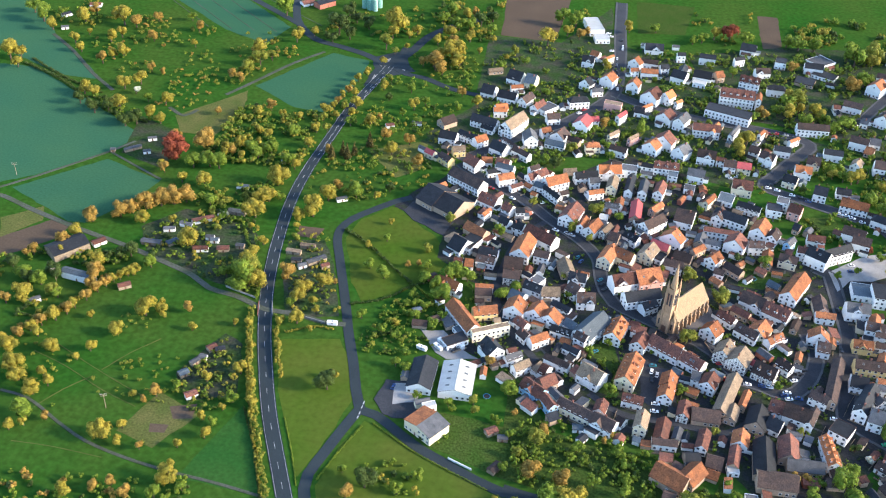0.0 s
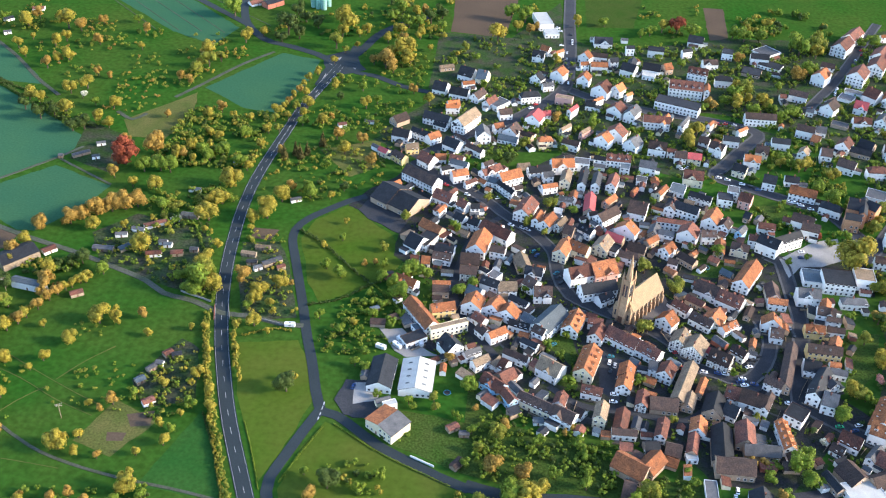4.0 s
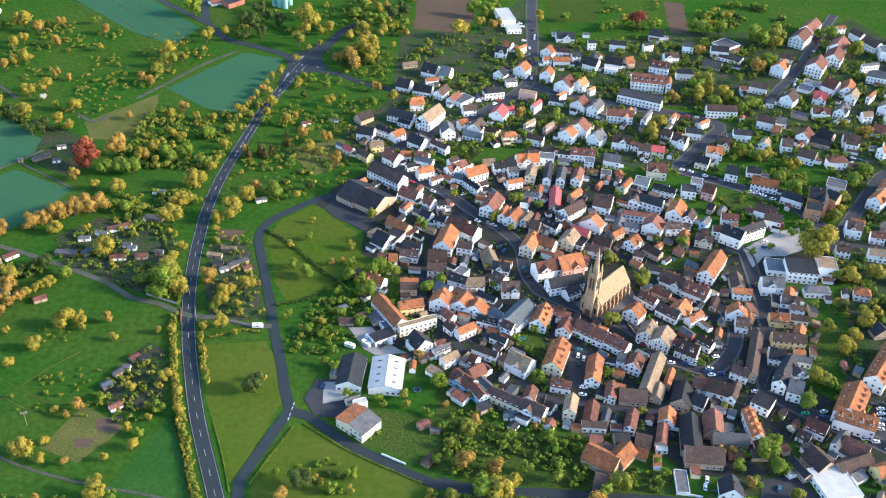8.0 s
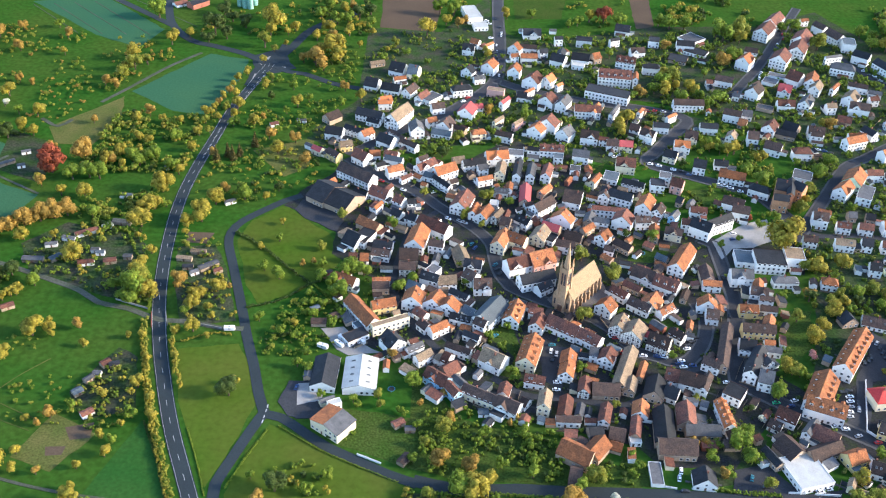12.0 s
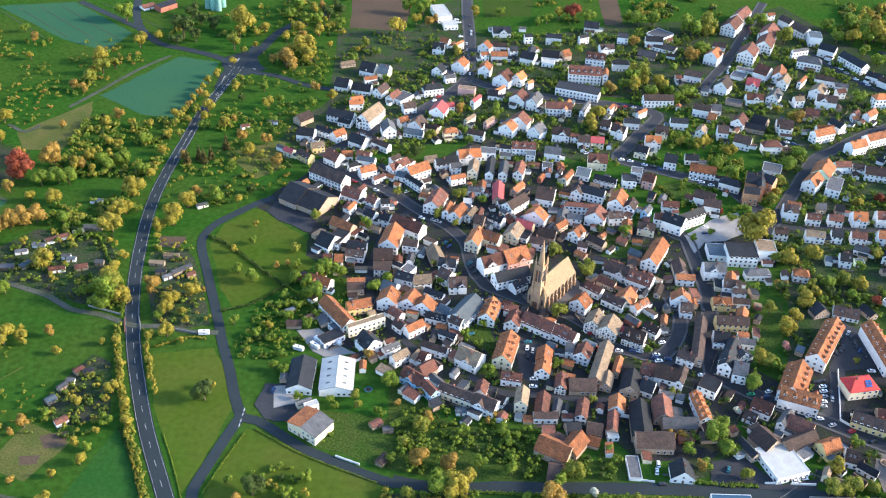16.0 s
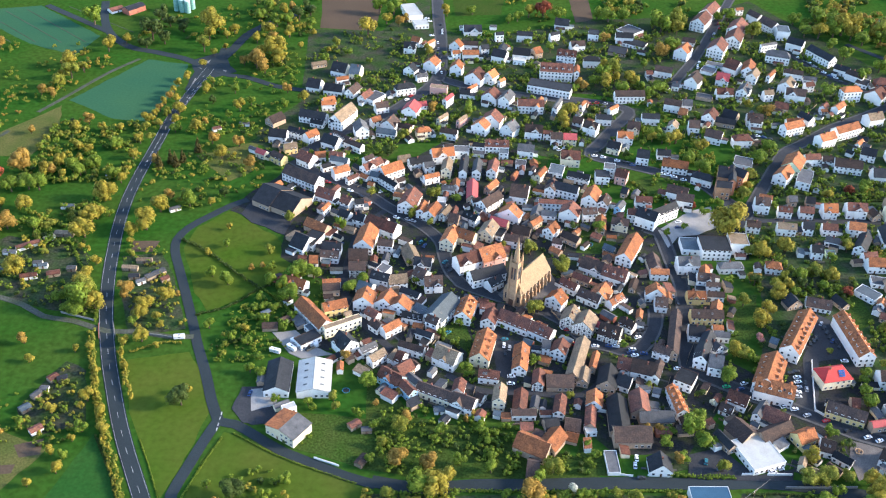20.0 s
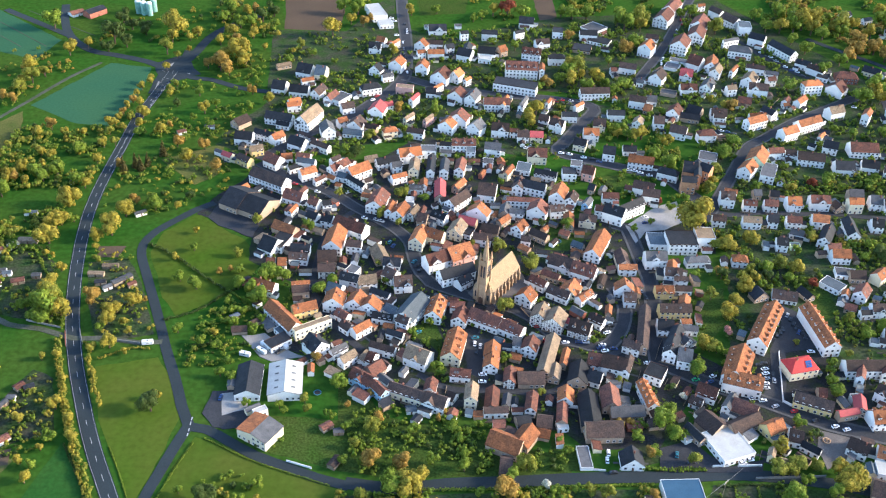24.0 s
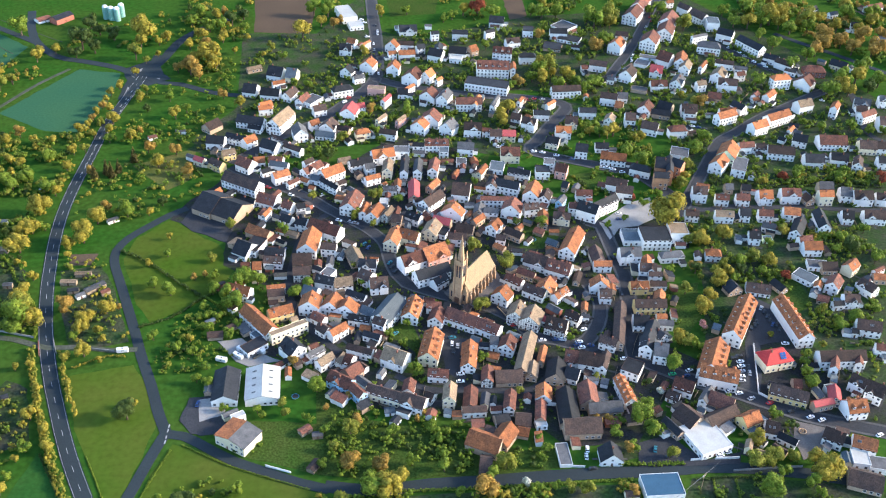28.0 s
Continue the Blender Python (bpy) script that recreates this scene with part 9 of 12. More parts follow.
outbuilding(304.7, 421.2, 84, 7.3, 3.0, 2.3, 'k', 'w', 0)
outbuilding(6.4, 449.2, 9, 4.1, 3.9, 3.1, 'd', 's', 1)
outbuilding(75.7, 429.5, 57, 5.7, 3.8, 2.8, 'b', 's', 0)
outbuilding(-30.0, 528.6, 147, 7.9, 3.7, 2.8, 'g', 'c', 0)
outbuilding(-26.2, 532.8, 324, 6.0, 3.9, 2.5, 'g', 's', 0)
outbuilding(146.5, 666.6, 242, 7.8, 3.7, 2.5, 'g', 'w', 1)
outbuilding(50.4, 634.4, 162, 4.1, 3.6, 3.1, 'g', 'w', 1)
outbuilding(-5.7, 472.0, 147, 7.5, 3.4, 3.1, 'k', 'w', 0)
outbuilding(279.2, 492.6, 335, 5.5, 4.4, 2.8, 'k', 's', 1)
outbuilding(217.5, 484.0, 357, 6.2, 3.3, 2.5, 'r', 'w', 0)
outbuilding(-0.9, 368.5, 232, 6.5, 3.3, 2.5, 'g', 'c', 0)
outbuilding(56.6, 566.5, 85, 6.4, 4.5, 2.8, 'b', 'w', 0)
outbuilding(34.4, 634.6, 104, 7.7, 3.2, 2.3, 'g', 'w', 0)
outbuilding(388.4, 741.5, 322, 5.1, 3.4, 2.5, 'k', 'w', 0)
outbuilding(-41.3, 521.2, 244, 6.5, 4.5, 2.5, 'k', 'w', 0)
outbuilding(5.5, 392.0, 237, 8.2, 3.8, 3.1, 'd', 'w', 1)
outbuilding(-52.4, 424.7, 215, 8.5, 3.4, 2.5, 'b', 's', 0)
outbuilding(195.0, 460.9, 345, 6.1, 3.4, 3.1, 'b', 'w', 1)
outbuilding(-26.7, 608.0, 233, 7.7, 3.6, 2.3, 'b', 's', 0)
outbuilding(177.7, 408.8, 260, 5.6, 4.2, 3.1, 'r', 's', 0)
outbuilding(312.3, 538.1, 175, 5.8, 4.0, 3.1, 'g', 'c', 0)
outbuilding(288.8, 541.7, 346, 7.4, 3.7, 2.3, 'r', 'w', 1)
outbuilding(343.0, 586.8, 82, 7.0, 4.4, 2.8, 'k', 's', 0)
outbuilding(212.2, 402.8, 146, 4.2, 4.1, 3.1, 'u', 's', 1)
outbuilding(-50.2, 459.6, 156, 4.9, 3.4, 3.1, 'o', 'w', 0)
outbuilding(213.6, 582.1, 343, 8.4, 3.7, 2.3, 'b', 'w', 1)
outbuilding(248.5, 348.7, 100, 7.4, 4.2, 2.3, 'g', 'c', 0)
outbuilding(164.7, 621.0, 156, 5.3, 3.4, 3.1, 'u', 's', 0)
outbuilding(127.2, 532.7, 246, 6.4, 3.3, 2.8, 'k', 's', 0)
outbuilding(25.1, 393.2, 238, 6.3, 4.3, 3.1, 'r', 's', 1)
outbuilding(2.6, 427.7, 341, 6.6, 4.0, 3.1, 'o', 'c', 1)
outbuilding(75.5, 727.9, 152, 5.5, 3.3, 2.8, 'u', 's', 1)
outbuilding(-62.1, 375.6, 268, 6.1, 3.8, 2.5, 'g', 's', 0)
outbuilding(65.8, 605.4, 352, 8.0, 4.4, 2.8, 'g', 'w', 1)
outbuilding(122.8, 687.9, 70, 5.5, 3.5, 2.8, 'u', 's', 1)
outbuilding(239.7, 577.3, 73, 4.4, 3.9, 3.1, 'b', 'w', 1)
outbuilding(114.6, 324.9, 269, 5.6, 4.1, 2.3, 'r', 'c', 1)
outbuilding(240.8, 650.6, 238, 7.4, 4.0, 2.8, 'r', 'c', 0)
outbuilding(86.5, 417.7, 144, 6.1, 3.1, 2.8, 'o', 'c', 0)
outbuilding(76.6, 681.5, 333, 5.2, 3.9, 3.1, 'b', 'w', 0)
outbuilding(126.1, 661.7, 245, 5.0, 3.4, 2.8, 'u', 's', 1)
outbuilding(309.9, 590.4, 257, 5.9, 4.2, 2.5, 'b', 'w', 1)
outbuilding(74.0, 489.8, 258, 7.3, 4.4, 2.3, 'r', 's', 1)
outbuilding(91.2, 730.7, 54, 4.9, 3.6, 2.3, 'k', 'c', 0)
outbuilding(6.4, 513.9, 57, 4.2, 3.1, 2.8, 'k', 'c', 0)
outbuilding(9.3, 547.9, 161, 7.2, 3.7, 3.1, 'o', 'c', 1)

join_far_sheds()
church(72.9, 440.1, 52, 30.5, 11.6, 9.5, 17.5, 4.8, 29.5, 47.3)


plots(3)


# ---- trees: place, crown radius, kind ----
tree(-439.5, 684.9, 8.8, 'y')
tree(-433.7, 690.7, 5.9, 'y')
tree(-427.7, 674.1, 4.8, 'y')
tree(-434.4, 748.0, 5.7, 'y')
tree(-413.6, 767.4, 7.3, 'y')
tree(-450.1, 763.3, 7.9, 'g')
tree(-466.4, 779.7, 6.5, 'g')
tree(-442.2, 782.7, 4.3, 'g')
tree(-412.4, 786.8, 5.3, 'o')
tree(-380.2, 771.1, 8.8, 'y')
tree(-368.4, 768.6, 6.1, 'o')
tree(-393.4, 784.8, 5.3, 'y')
tree(-354.9, 785.2, 4.7, 'o')
tree(-404.3, 726.5, 5.0, 'y')
tree(-391.9, 711.2, 4.4, 'y')
tree(-400.2, 745.0, 3.1, 'y')
tree(-376.3, 733.9, 6.0, 'y')
tree(-371.8, 746.1, 5.0, 'y')
tree(-355.4, 710.2, 5.8, 'y')
tree(-362.0, 705.8, 4.3, 'y')
tree(-366.4, 694.6, 5.3, 'o')
tree(-342.9, 744.6, 5.0, 'o')
tree(-313.3, 772.2, 5.0, 'o')
tree(-305.6, 740.6, 3.9, 'y')
tree(-327.1, 793.4, 4.1, 'g')
tree(-331.4, 655.7, 5.9, 'y')
tree(-322.4, 665.7, 5.9, 'y')
tree(-322.9, 688.9, 3.7, 'o')
tree(-311.3, 685.3, 3.2, 'o')
tree(-357.0, 641.1, 5.9, 'y')
tree(-347.4, 636.6, 5.4, 'y')
tree(-353.6, 625.8, 5.3, 'd')
tree(-336.9, 613.6, 6.1, 'd')
tree(-320.7, 621.6, 6.9, 'y')
tree(-328.0, 617.6, 5.2, 'd')
tree(-294.2, 611.5, 5.9, 'y')
tree(-300.6, 603.9, 5.9, 'd')
tree(-307.5, 599.9, 5.1, 'd')
tree(-291.2, 636.8, 5.6, 'y')
tree(-284.4, 608.6, 4.2, 'y')
tree(-305.6, 638.7, 3.5, 'g')
tree(-255.2, 561.5, 9.4, 'r')
tree(-265.0, 589.7, 4.1, 'o')
tree(-238.3, 578.7, 7.9, 'o')
tree(-258.6, 547.4, 3.9, 'y')
tree(-229.5, 557.2, 5.8, 'g')
tree(-224.1, 570.1, 3.9, 'y')
tree(-319.6, 649.0, 3.6, 'w')
tree(-248.5, 630.0, 3.4, 'o')
tree(-250.4, 719.4, 3.7, 'y')
tree(-237.6, 732.2, 4.2, 'y')
tree(-226.1, 769.3, 5.8, 'y')
tree(-248.1, 687.0, 4.1, 'o')
tree(-257.8, 688.8, 4.5, 'o')
tree(-194.7, 792.6, 9.8, 'd')
tree(-147.9, 807.0, 10.9, 'y')
tree(-107.8, 789.8, 4.8, 'y')
tree(-98.1, 807.5, 5.9, 'y')
tree(-102.9, 741.2, 8.2, 'o')
tree(-98.4, 758.0, 6.5, 'y')
tree(-162.3, 688.1, 3.1, 'y')
tree(-172.0, 649.4, 4.2, 'y')
tree(-151.0, 661.3, 5.1, 'y')
tree(-136.2, 696.8, 4.0, 'y')
tree(-107.6, 668.0, 5.1, 'y')
tree(-134.4, 634.1, 5.3, 'y')
tree(-152.0, 646.4, 4.2, 'y')
tree(-149.3, 634.5, 4.1, 'g')
tree(-170.7, 618.5, 4.1, 'y')
tree(-211.8, 644.3, 4.7, 'o')
tree(-217.6, 634.8, 4.2, 'y')
tree(-200.8, 635.9, 3.3, 'y')
tree(-210.5, 608.2, 3.7, 'y')
tree(-202.2, 604.1, 3.6, 'y')
tree(-187.3, 633.4, 3.7, 'y')
tree(-206.5, 578.5, 5.5, 'g')
tree(-193.3, 581.3, 5.5, 'g')
tree(-184.9, 609.4, 4.8, 'g')
tree(-171.4, 597.4, 4.0, 'y')
tree(-178.2, 570.4, 4.6, 'g')
tree(-211.6, 568.8, 3.9, 'y')
tree(-219.7, 575.0, 3.9, 'o')
tree(-128.9, 607.3, 3.6, 'C')
tree(-121.0, 618.9, 4.8, 'o')
tree(-111.8, 598.6, 4.7, 'y')
tree(-151.5, 585.5, 3.9, 'C')
tree(-141.0, 588.5, 3.5, 'C')
tree(-137.0, 594.1, 3.1, 'C')
tree(-101.7, 614.7, 4.8, 'o')
tree(-91.0, 587.2, 4.2, 'o')
tree(-277.9, 479.3, 4.4, 'o')
tree(-280.7, 443.3, 3.5, 'y')
tree(-300.2, 437.6, 2.8, 'o')
tree(-251.5, 427.1, 4.7, 'o')
tree(-240.0, 423.3, 3.3, 'y')
tree(-249.6, 415.0, 4.0, 'o')
tree(-231.6, 431.5, 3.3, 'y')
tree(-259.2, 389.4, 3.2, 'y')
tree(-261.4, 384.1, 3.2, 'y')
tree(-273.0, 362.5, 3.8, 'y')
tree(-259.6, 371.1, 3.5, 'y')
tree(-289.7, 394.0, 4.0, 'o')
tree(-278.7, 395.6, 2.7, 'y')
tree(-264.5, 404.2, 4.0, 'g')
tree(-278.9, 413.4, 4.7, 'g')
tree(-290.6, 416.5, 4.8, 'g')
tree(-302.6, 426.2, 4.2, 'd')
tree(-226.5, 444.4, 4.1, 'd')
tree(-240.4, 449.1, 4.8, 'd')
tree(-252.0, 443.2, 3.4, 'd')
tree(-205.2, 407.0, 2.9, 'y')
tree(-200.3, 398.3, 2.5, 'y')
tree(-180.8, 519.9, 5.8, 'y')
tree(-152.4, 496.5, 2.4, 'y')
tree(-169.9, 465.5, 3.4, 'y')
tree(-166.7, 435.1, 8.4, 'g')
tree(-169.8, 454.6, 4.6, 'y')
tree(-170.3, 429.6, 4.5, 'g')
tree(-129.3, 436.0, 3.8, 'y')
tree(-133.2, 426.3, 4.4, 'y')
tree(-135.2, 421.6, 3.1, 'g')
tree(-123.2, 425.0, 3.1, 'y')
tree(-128.0, 407.1, 4.3, 'y')
tree(-119.7, 417.4, 2.5, 'y')
tree(-136.9, 404.7, 3.1, 'y')
tree(-152.9, 399.7, 2.8, 'y')
tree(-160.5, 398.6, 2.5, 'y')
tree(-110.9, 539.0, 3.3, 'y')
tree(-103.7, 550.3, 3.7, 'd')
tree(-126.7, 542.8, 5.1, 'g')
tree(-99.0, 464.0, 3.9, 'g')
tree(-89.1, 456.4, 4.5, 'g')
tree(-104.3, 484.4, 2.7, 'y')
tree(-94.6, 493.7, 2.7, 'g')
tree(-95.2, 511.9, 2.4, 'y')
tree(-71.6, 472.0, 2.3, 'o')
tree(-65.6, 455.5, 4.5, 'g')
tree(-70.2, 425.4, 2.8, 'g')
tree(-54.7, 418.0, 3.0, 'g')
tree(-94.2, 417.9, 3.1, 'g')
tree(-81.1, 408.1, 3.0, 'g')
tree(-74.6, 414.7, 2.7, 'y')
tree(-66.8, 433.8, 2.8, 'g')
tree(-118.9, 402.2, 2.1, 'y')
tree(-258.9, 343.6, 5.5, 'y')
tree(-268.1, 357.5, 4.4, 'y')
tree(-253.2, 337.7, 4.3, 'y')
tree(-246.5, 360.8, 4.3, 'y')
tree(-242.4, 342.7, 3.6, 'y')
tree(-237.2, 336.5, 3.6, 'y')
tree(-241.6, 329.6, 4.2, 'y')
tree(-227.8, 365.2, 3.7, 'y')
tree(-231.4, 357.2, 2.5, 'y')
tree(-237.7, 314.3, 5.8, 'g')
tree(-241.4, 304.9, 3.5, 'y')
tree(-235.8, 308.9, 2.6, 'y')
tree(-195.7, 307.8, 5.6, 'y')
tree(-189.1, 315.3, 2.8, 'y')
tree(-187.6, 305.1, 2.8, 'y')
tree(-176.1, 303.9, 2.5, 'o')
tree(-181.5, 339.2, 3.8, 'o')
tree(-185.6, 334.2, 2.3, 'o')
tree(-192.5, 336.9, 2.3, 'y')
tree(-160.6, 353.9, 3.5, 'y')
tree(-172.5, 345.6, 2.6, 'g')
tree(-153.5, 327.6, 2.8, 'y')
tree(-147.7, 324.8, 2.8, 'g')
tree(-148.7, 316.1, 3.6, 'y')
tree(-159.2, 308.1, 2.5, 'y')
tree(-155.4, 286.9, 4.8, 'y')
tree(-156.5, 295.8, 2.7, 'y')
tree(-158.5, 277.5, 3.7, 'g')
tree(-148.0, 283.8, 2.6, 'g')
tree(-198.5, 271.9, 3.8, 'y')
tree(-186.8, 276.0, 3.5, 'o')
tree(-179.9, 281.1, 3.0, 'o')
tree(-170.7, 275.3, 3.7, 'o')
tree(-227.1, 314.3, 2.6, 'o')
tree(-146.3, 335.5, 2.3, 'y')
tree(-145.5, 362.4, 4.1, 'y')
tree(-136.5, 352.1, 3.4, 'y')
tree(-132.9, 340.6, 3.4, 'y')
tree(-143.3, 341.9, 4.0, 'g')
tree(-145.8, 382.1, 2.7, 'y')
tree(-132.0, 385.1, 2.4, 'y')
tree(-99.6, 359.5, 5.7, 'd')
tree(-98.3, 368.5, 2.9, 'y')
tree(-67.5, 300.1, 5.7, 'd')
tree(-74.9, 292.7, 4.1, 'o')
tree(-79.5, 306.6, 2.4, 'g')
tree(-53.1, 299.7, 3.6, 'g')
tree(-44.3, 308.6, 3.1, 'g')
tree(-64.4, 392.5, 2.9, 'g')
tree(-68.6, 382.8, 2.9, 'g')
tree(-25.1, 361.9, 3.1, 'l')
tree(-23.7, 356.2, 2.5, 'l')
tree(-37.4, 358.4, 2.5, 'g')
tree(-35.2, 355.8, 2.2, 'g')
tree(-8.3, 371.8, 4.5, 'g')
tree(-4.4, 358.1, 2.2, 'o')
tree(7.5, 365.2, 2.3, 'o')
tree(-14.1, 353.0, 2.2, 'g')
tree(-11.4, 350.5, 1.9, 'g')
tree(-63.3, 379.3, 3.5, 'g')
tree(-53.9, 361.2, 2.3, 'g')
tree(2.0, 299.7, 3.6, 'l')
tree(7.4, 341.3, 4.3, 'l')
tree(6.1, 319.3, 4.7, 'o')
tree(-1.0, 330.9, 2.7, 'l')
tree(-6.4, 320.8, 2.6, 'g')
tree(-4.7, 342.2, 2.7, 'g')
tree(11.7, 345.3, 3.8, 'o')
tree(20.8, 316.9, 4.2, 'o')
tree(14.8, 302.5, 6.1, 'g')
tree(23.5, 300.6, 6.6, 'y')
tree(27.6, 339.0, 3.3, 'g')
tree(40.7, 346.8, 2.2, 'o')
tree(50.5, 323.2, 2.7, 'g')
tree(70.8, 307.2, 3.7, 'g')
tree(67.2, 298.7, 5.7, 'o')
tree(85.7, 301.3, 2.6, 'w')
tree(48.2, 339.3, 3.3, 'g')
tree(53.5, 337.1, 2.4, 'g')
tree(59.5, 341.2, 2.5, 'g')
tree(94.0, 362.3, 2.6, 'l')
tree(43.7, 378.7, 2.6, 'g')
tree(47.3, 344.1, 2.5, 'g')
tree(55.3, 298.8, 2.6, 'g')
tree(42.6, 382.8, 3.5, 'g')
tree(155.9, 346.7, 4.0, 'g')
tree(139.6, 318.9, 3.3, 'o')
tree(161.5, 330.8, 2.8, 'g')
tree(129.2, 338.1, 3.1, 'o')
tree(105.9, 297.4, 3.1, 'l')
tree(113.3, 295.6, 3.7, 'l')
tree(99.7, 299.1, 2.6, 'g')
tree(90.2, 298.0, 3.1, 'g')
tree(97.7, 329.0, 2.2, 'g')
tree(100.5, 322.3, 2.4, 'g')
tree(135.2, 293.2, 3.2, 'o')
tree(166.6, 357.0, 2.3, 'w')
tree(160.8, 363.0, 2.9, 'd')
tree(202.7, 304.1, 3.9, 'l')
tree(208.5, 297.6, 3.9, 'g')
tree(226.2, 295.0, 5.6, 'y')
tree(220.8, 284.2, 3.3, 'g')
tree(219.3, 290.5, 3.9, 'g')
tree(198.3, 287.3, 5.5, 'g')
tree(247.7, 363.5, 3.1, 'g')
tree(250.3, 371.7, 2.8, 'g')
tree(218.6, 434.6, 3.3, 'l')
tree(229.6, 451.9, 4.1, 'l')
tree(236.5, 461.0, 3.5, 'l')
tree(219.1, 450.2, 2.0, 'l')
tree(220.5, 460.3, 2.8, 'o')
tree(247.4, 462.1, 4.2, 'g')
tree(238.7, 447.3, 3.1, 'g')
tree(257.6, 451.1, 3.5, 'g')
tree(205.4, 405.5, 2.9, 'p')
tree(242.0, 397.3, 1.6, 'l')
tree(270.9, 448.4, 2.8, 'r')
tree(338.7, 462.8, 3.7, 'g')
tree(312.3, 469.4, 3.7, 'g')
tree(310.1, 412.3, 3.5, 'g')
tree(191.1, 392.4, 4.3, 'l')
tree(129.1, 401.5, 2.7, 'g')
tree(198.5, 389.8, 3.1, 'g')
tree(181.2, 380.2, 3.0, 'g')
tree(202.0, 457.7, 3.4, 'g')
tree(216.6, 459.5, 3.4, 'o')
tree(88.4, 486.7, 4.4, 'l')
tree(83.5, 429.9, 4.7, 'l')
tree(41.4, 419.7, 2.7, 'g')
tree(47.8, 422.1, 2.4, 'g')
tree(31.4, 410.5, 3.0, 'g')
tree(38.3, 402.1, 3.0, 'g')
tree(49.3, 405.4, 2.4, 'g')
tree(79.1, 388.7, 2.9, 'g')
tree(50.5, 387.8, 2.9, 'g')
tree(-48.7, 461.2, 6.4, 'g')
tree(-40.9, 462.7, 5.2, 'g')
tree(-57.8, 451.7, 4.5, 'g')
tree(-52.5, 441.9, 5.6, 'g')
tree(-65.1, 422.1, 3.1, 'g')
tree(-54.3, 416.1, 2.7, 'g')
tree(-61.4, 433.8, 3.1, 'g')
tree(-72.5, 404.3, 3.0, 'g')
tree(-50.3, 425.8, 3.1, 'g')
tree(-71.9, 432.5, 2.8, 'g')
tree(-68.3, 487.3, 3.0, 'l')
tree(-76.7, 469.5, 2.3, 'o')
tree(-19.8, 392.2, 3.5, 'o')
tree(14.3, 475.2, 2.6, 'l')
tree(-69.6, 441.7, 3.2, 'g')
tree(18.5, 457.4, 2.6, 'g')
tree(-89.2, 760.8, 10.3, 'y')
tree(-94.5, 792.0, 4.8, 'o')
tree(-102.6, 866.4, 4.7, 'y')
tree(-84.8, 859.5, 4.7, 'o')
tree(-85.1, 827.8, 6.0, 'g')
tree(-76.1, 839.5, 7.1, 'd')
tree(-66.9, 851.8, 7.2, 'd')
tree(-65.0, 826.3, 5.0, 'g')
tree(-61.8, 806.4, 3.4, 'y')
tree(-81.9, 811.6, 3.9, 'y')
tree(-70.8, 780.4, 3.3, 'y')
tree(-47.6, 773.2, 2.8, 'y')
tree(-61.2, 682.1, 5.1, 'y')
tree(-74.8, 698.5, 4.4, 'o')
tree(-75.4, 674.8, 3.8, 'g')
tree(-14.9, 808.3, 8.8, 'y')
tree(1.2, 835.5, 5.5, 'y')
tree(11.9, 830.4, 5.0, 'o')
tree(7.6, 856.5, 7.2, 'g')
tree(18.6, 839.3, 4.0, 'o')
tree(-4.9, 860.7, 7.2, 'g')
tree(55.7, 855.8, 5.7, 'y')
tree(36.0, 770.0, 4.2, 'y')
tree(62.4, 665.8, 5.9, 'g')
tree(110.5, 841.8, 4.6, 'g')
tree(143.2, 856.7, 8.3, 'r')
tree(130.3, 856.4, 6.2, 'y')
tree(118.8, 846.5, 5.1, 'g')
tree(131.2, 653.7, 5.8, 'y')
tree(154.5, 712.5, 4.9, 'o')
tree(139.7, 780.1, 4.3, 'g')
tree(79.1, 860.7, 5.2, 'g')
tree(155.7, 852.8, 7.3, 'g')
tree(192.8, 854.7, 6.3, 'g')
tree(201.9, 848.5, 8.3, 'g')
tree(215.2, 848.5, 7.3, 'g')
tree(240.7, 834.3, 8.3, 'g')
tree(259.1, 822.9, 6.2, 'y')
tree(190.2, 800.7, 5.0, 'o')
tree(180.4, 739.3, 6.5, 'y')
tree(184.9, 725.7, 4.6, 'y')
tree(196.9, 727.3, 4.6, 'y')
tree(214.2, 750.5, 3.8, 'g')
tree(305.2, 854.6, 5.4, 'g')
tree(220.3, 706.8, 4.1, 'g')
tree(288.0, 670.4, 4.5, 'y')
tree(194.4, 628.1, 4.1, 'y')
tree(225.4, 616.4, 3.7, 'y')
tree(202.8, 711.6, 4.5, 'g')
tree(387.4, 819.6, 7.6, 'y')
tree(405.0, 839.0, 9.9, 'g')
tree(410.7, 826.5, 10.9, 'y')
tree(415.5, 816.0, 7.6, 'y')
tree(435.3, 837.6, 7.8, 'g')
tree(436.8, 820.9, 6.6, 'y')
tree(441.0, 811.7, 6.6, 'g')
tree(439.1, 771.8, 7.4, 'o')
tree(455.6, 773.6, 7.5, 'o')
tree(459.4, 759.2, 7.4, 'o')
tree(474.4, 752.8, 7.4, 'o')
tree(417.3, 690.3, 6.8, 'y')
tree(405.6, 685.9, 6.8, 'd')
tree(486.1, 802.9, 5.6, 'y')
tree(506.9, 818.4, 6.8, 'y')
tree(497.7, 784.0, 7.7, 'o')
tree(397.3, 781.8, 4.2, 'g')
tree(388.7, 793.9, 5.3, 'g')
tree(496.1, 849.2, 8.1, 'y')
tree(458.4, 826.7, 6.7, 'y')
tree(-27.4, 512.5, 4.1, 'g')
tree(2.2, 603.8, 4.6, 'd')
tree(16.5, 527.4, 3.2, 'l')
tree(30.3, 549.8, 3.3, 'l')
tree(46.5, 544.8, 3.6, 'g')
tree(40.7, 624.1, 3.6, 'g')
tree(99.4, 564.2, 3.0, 'g')
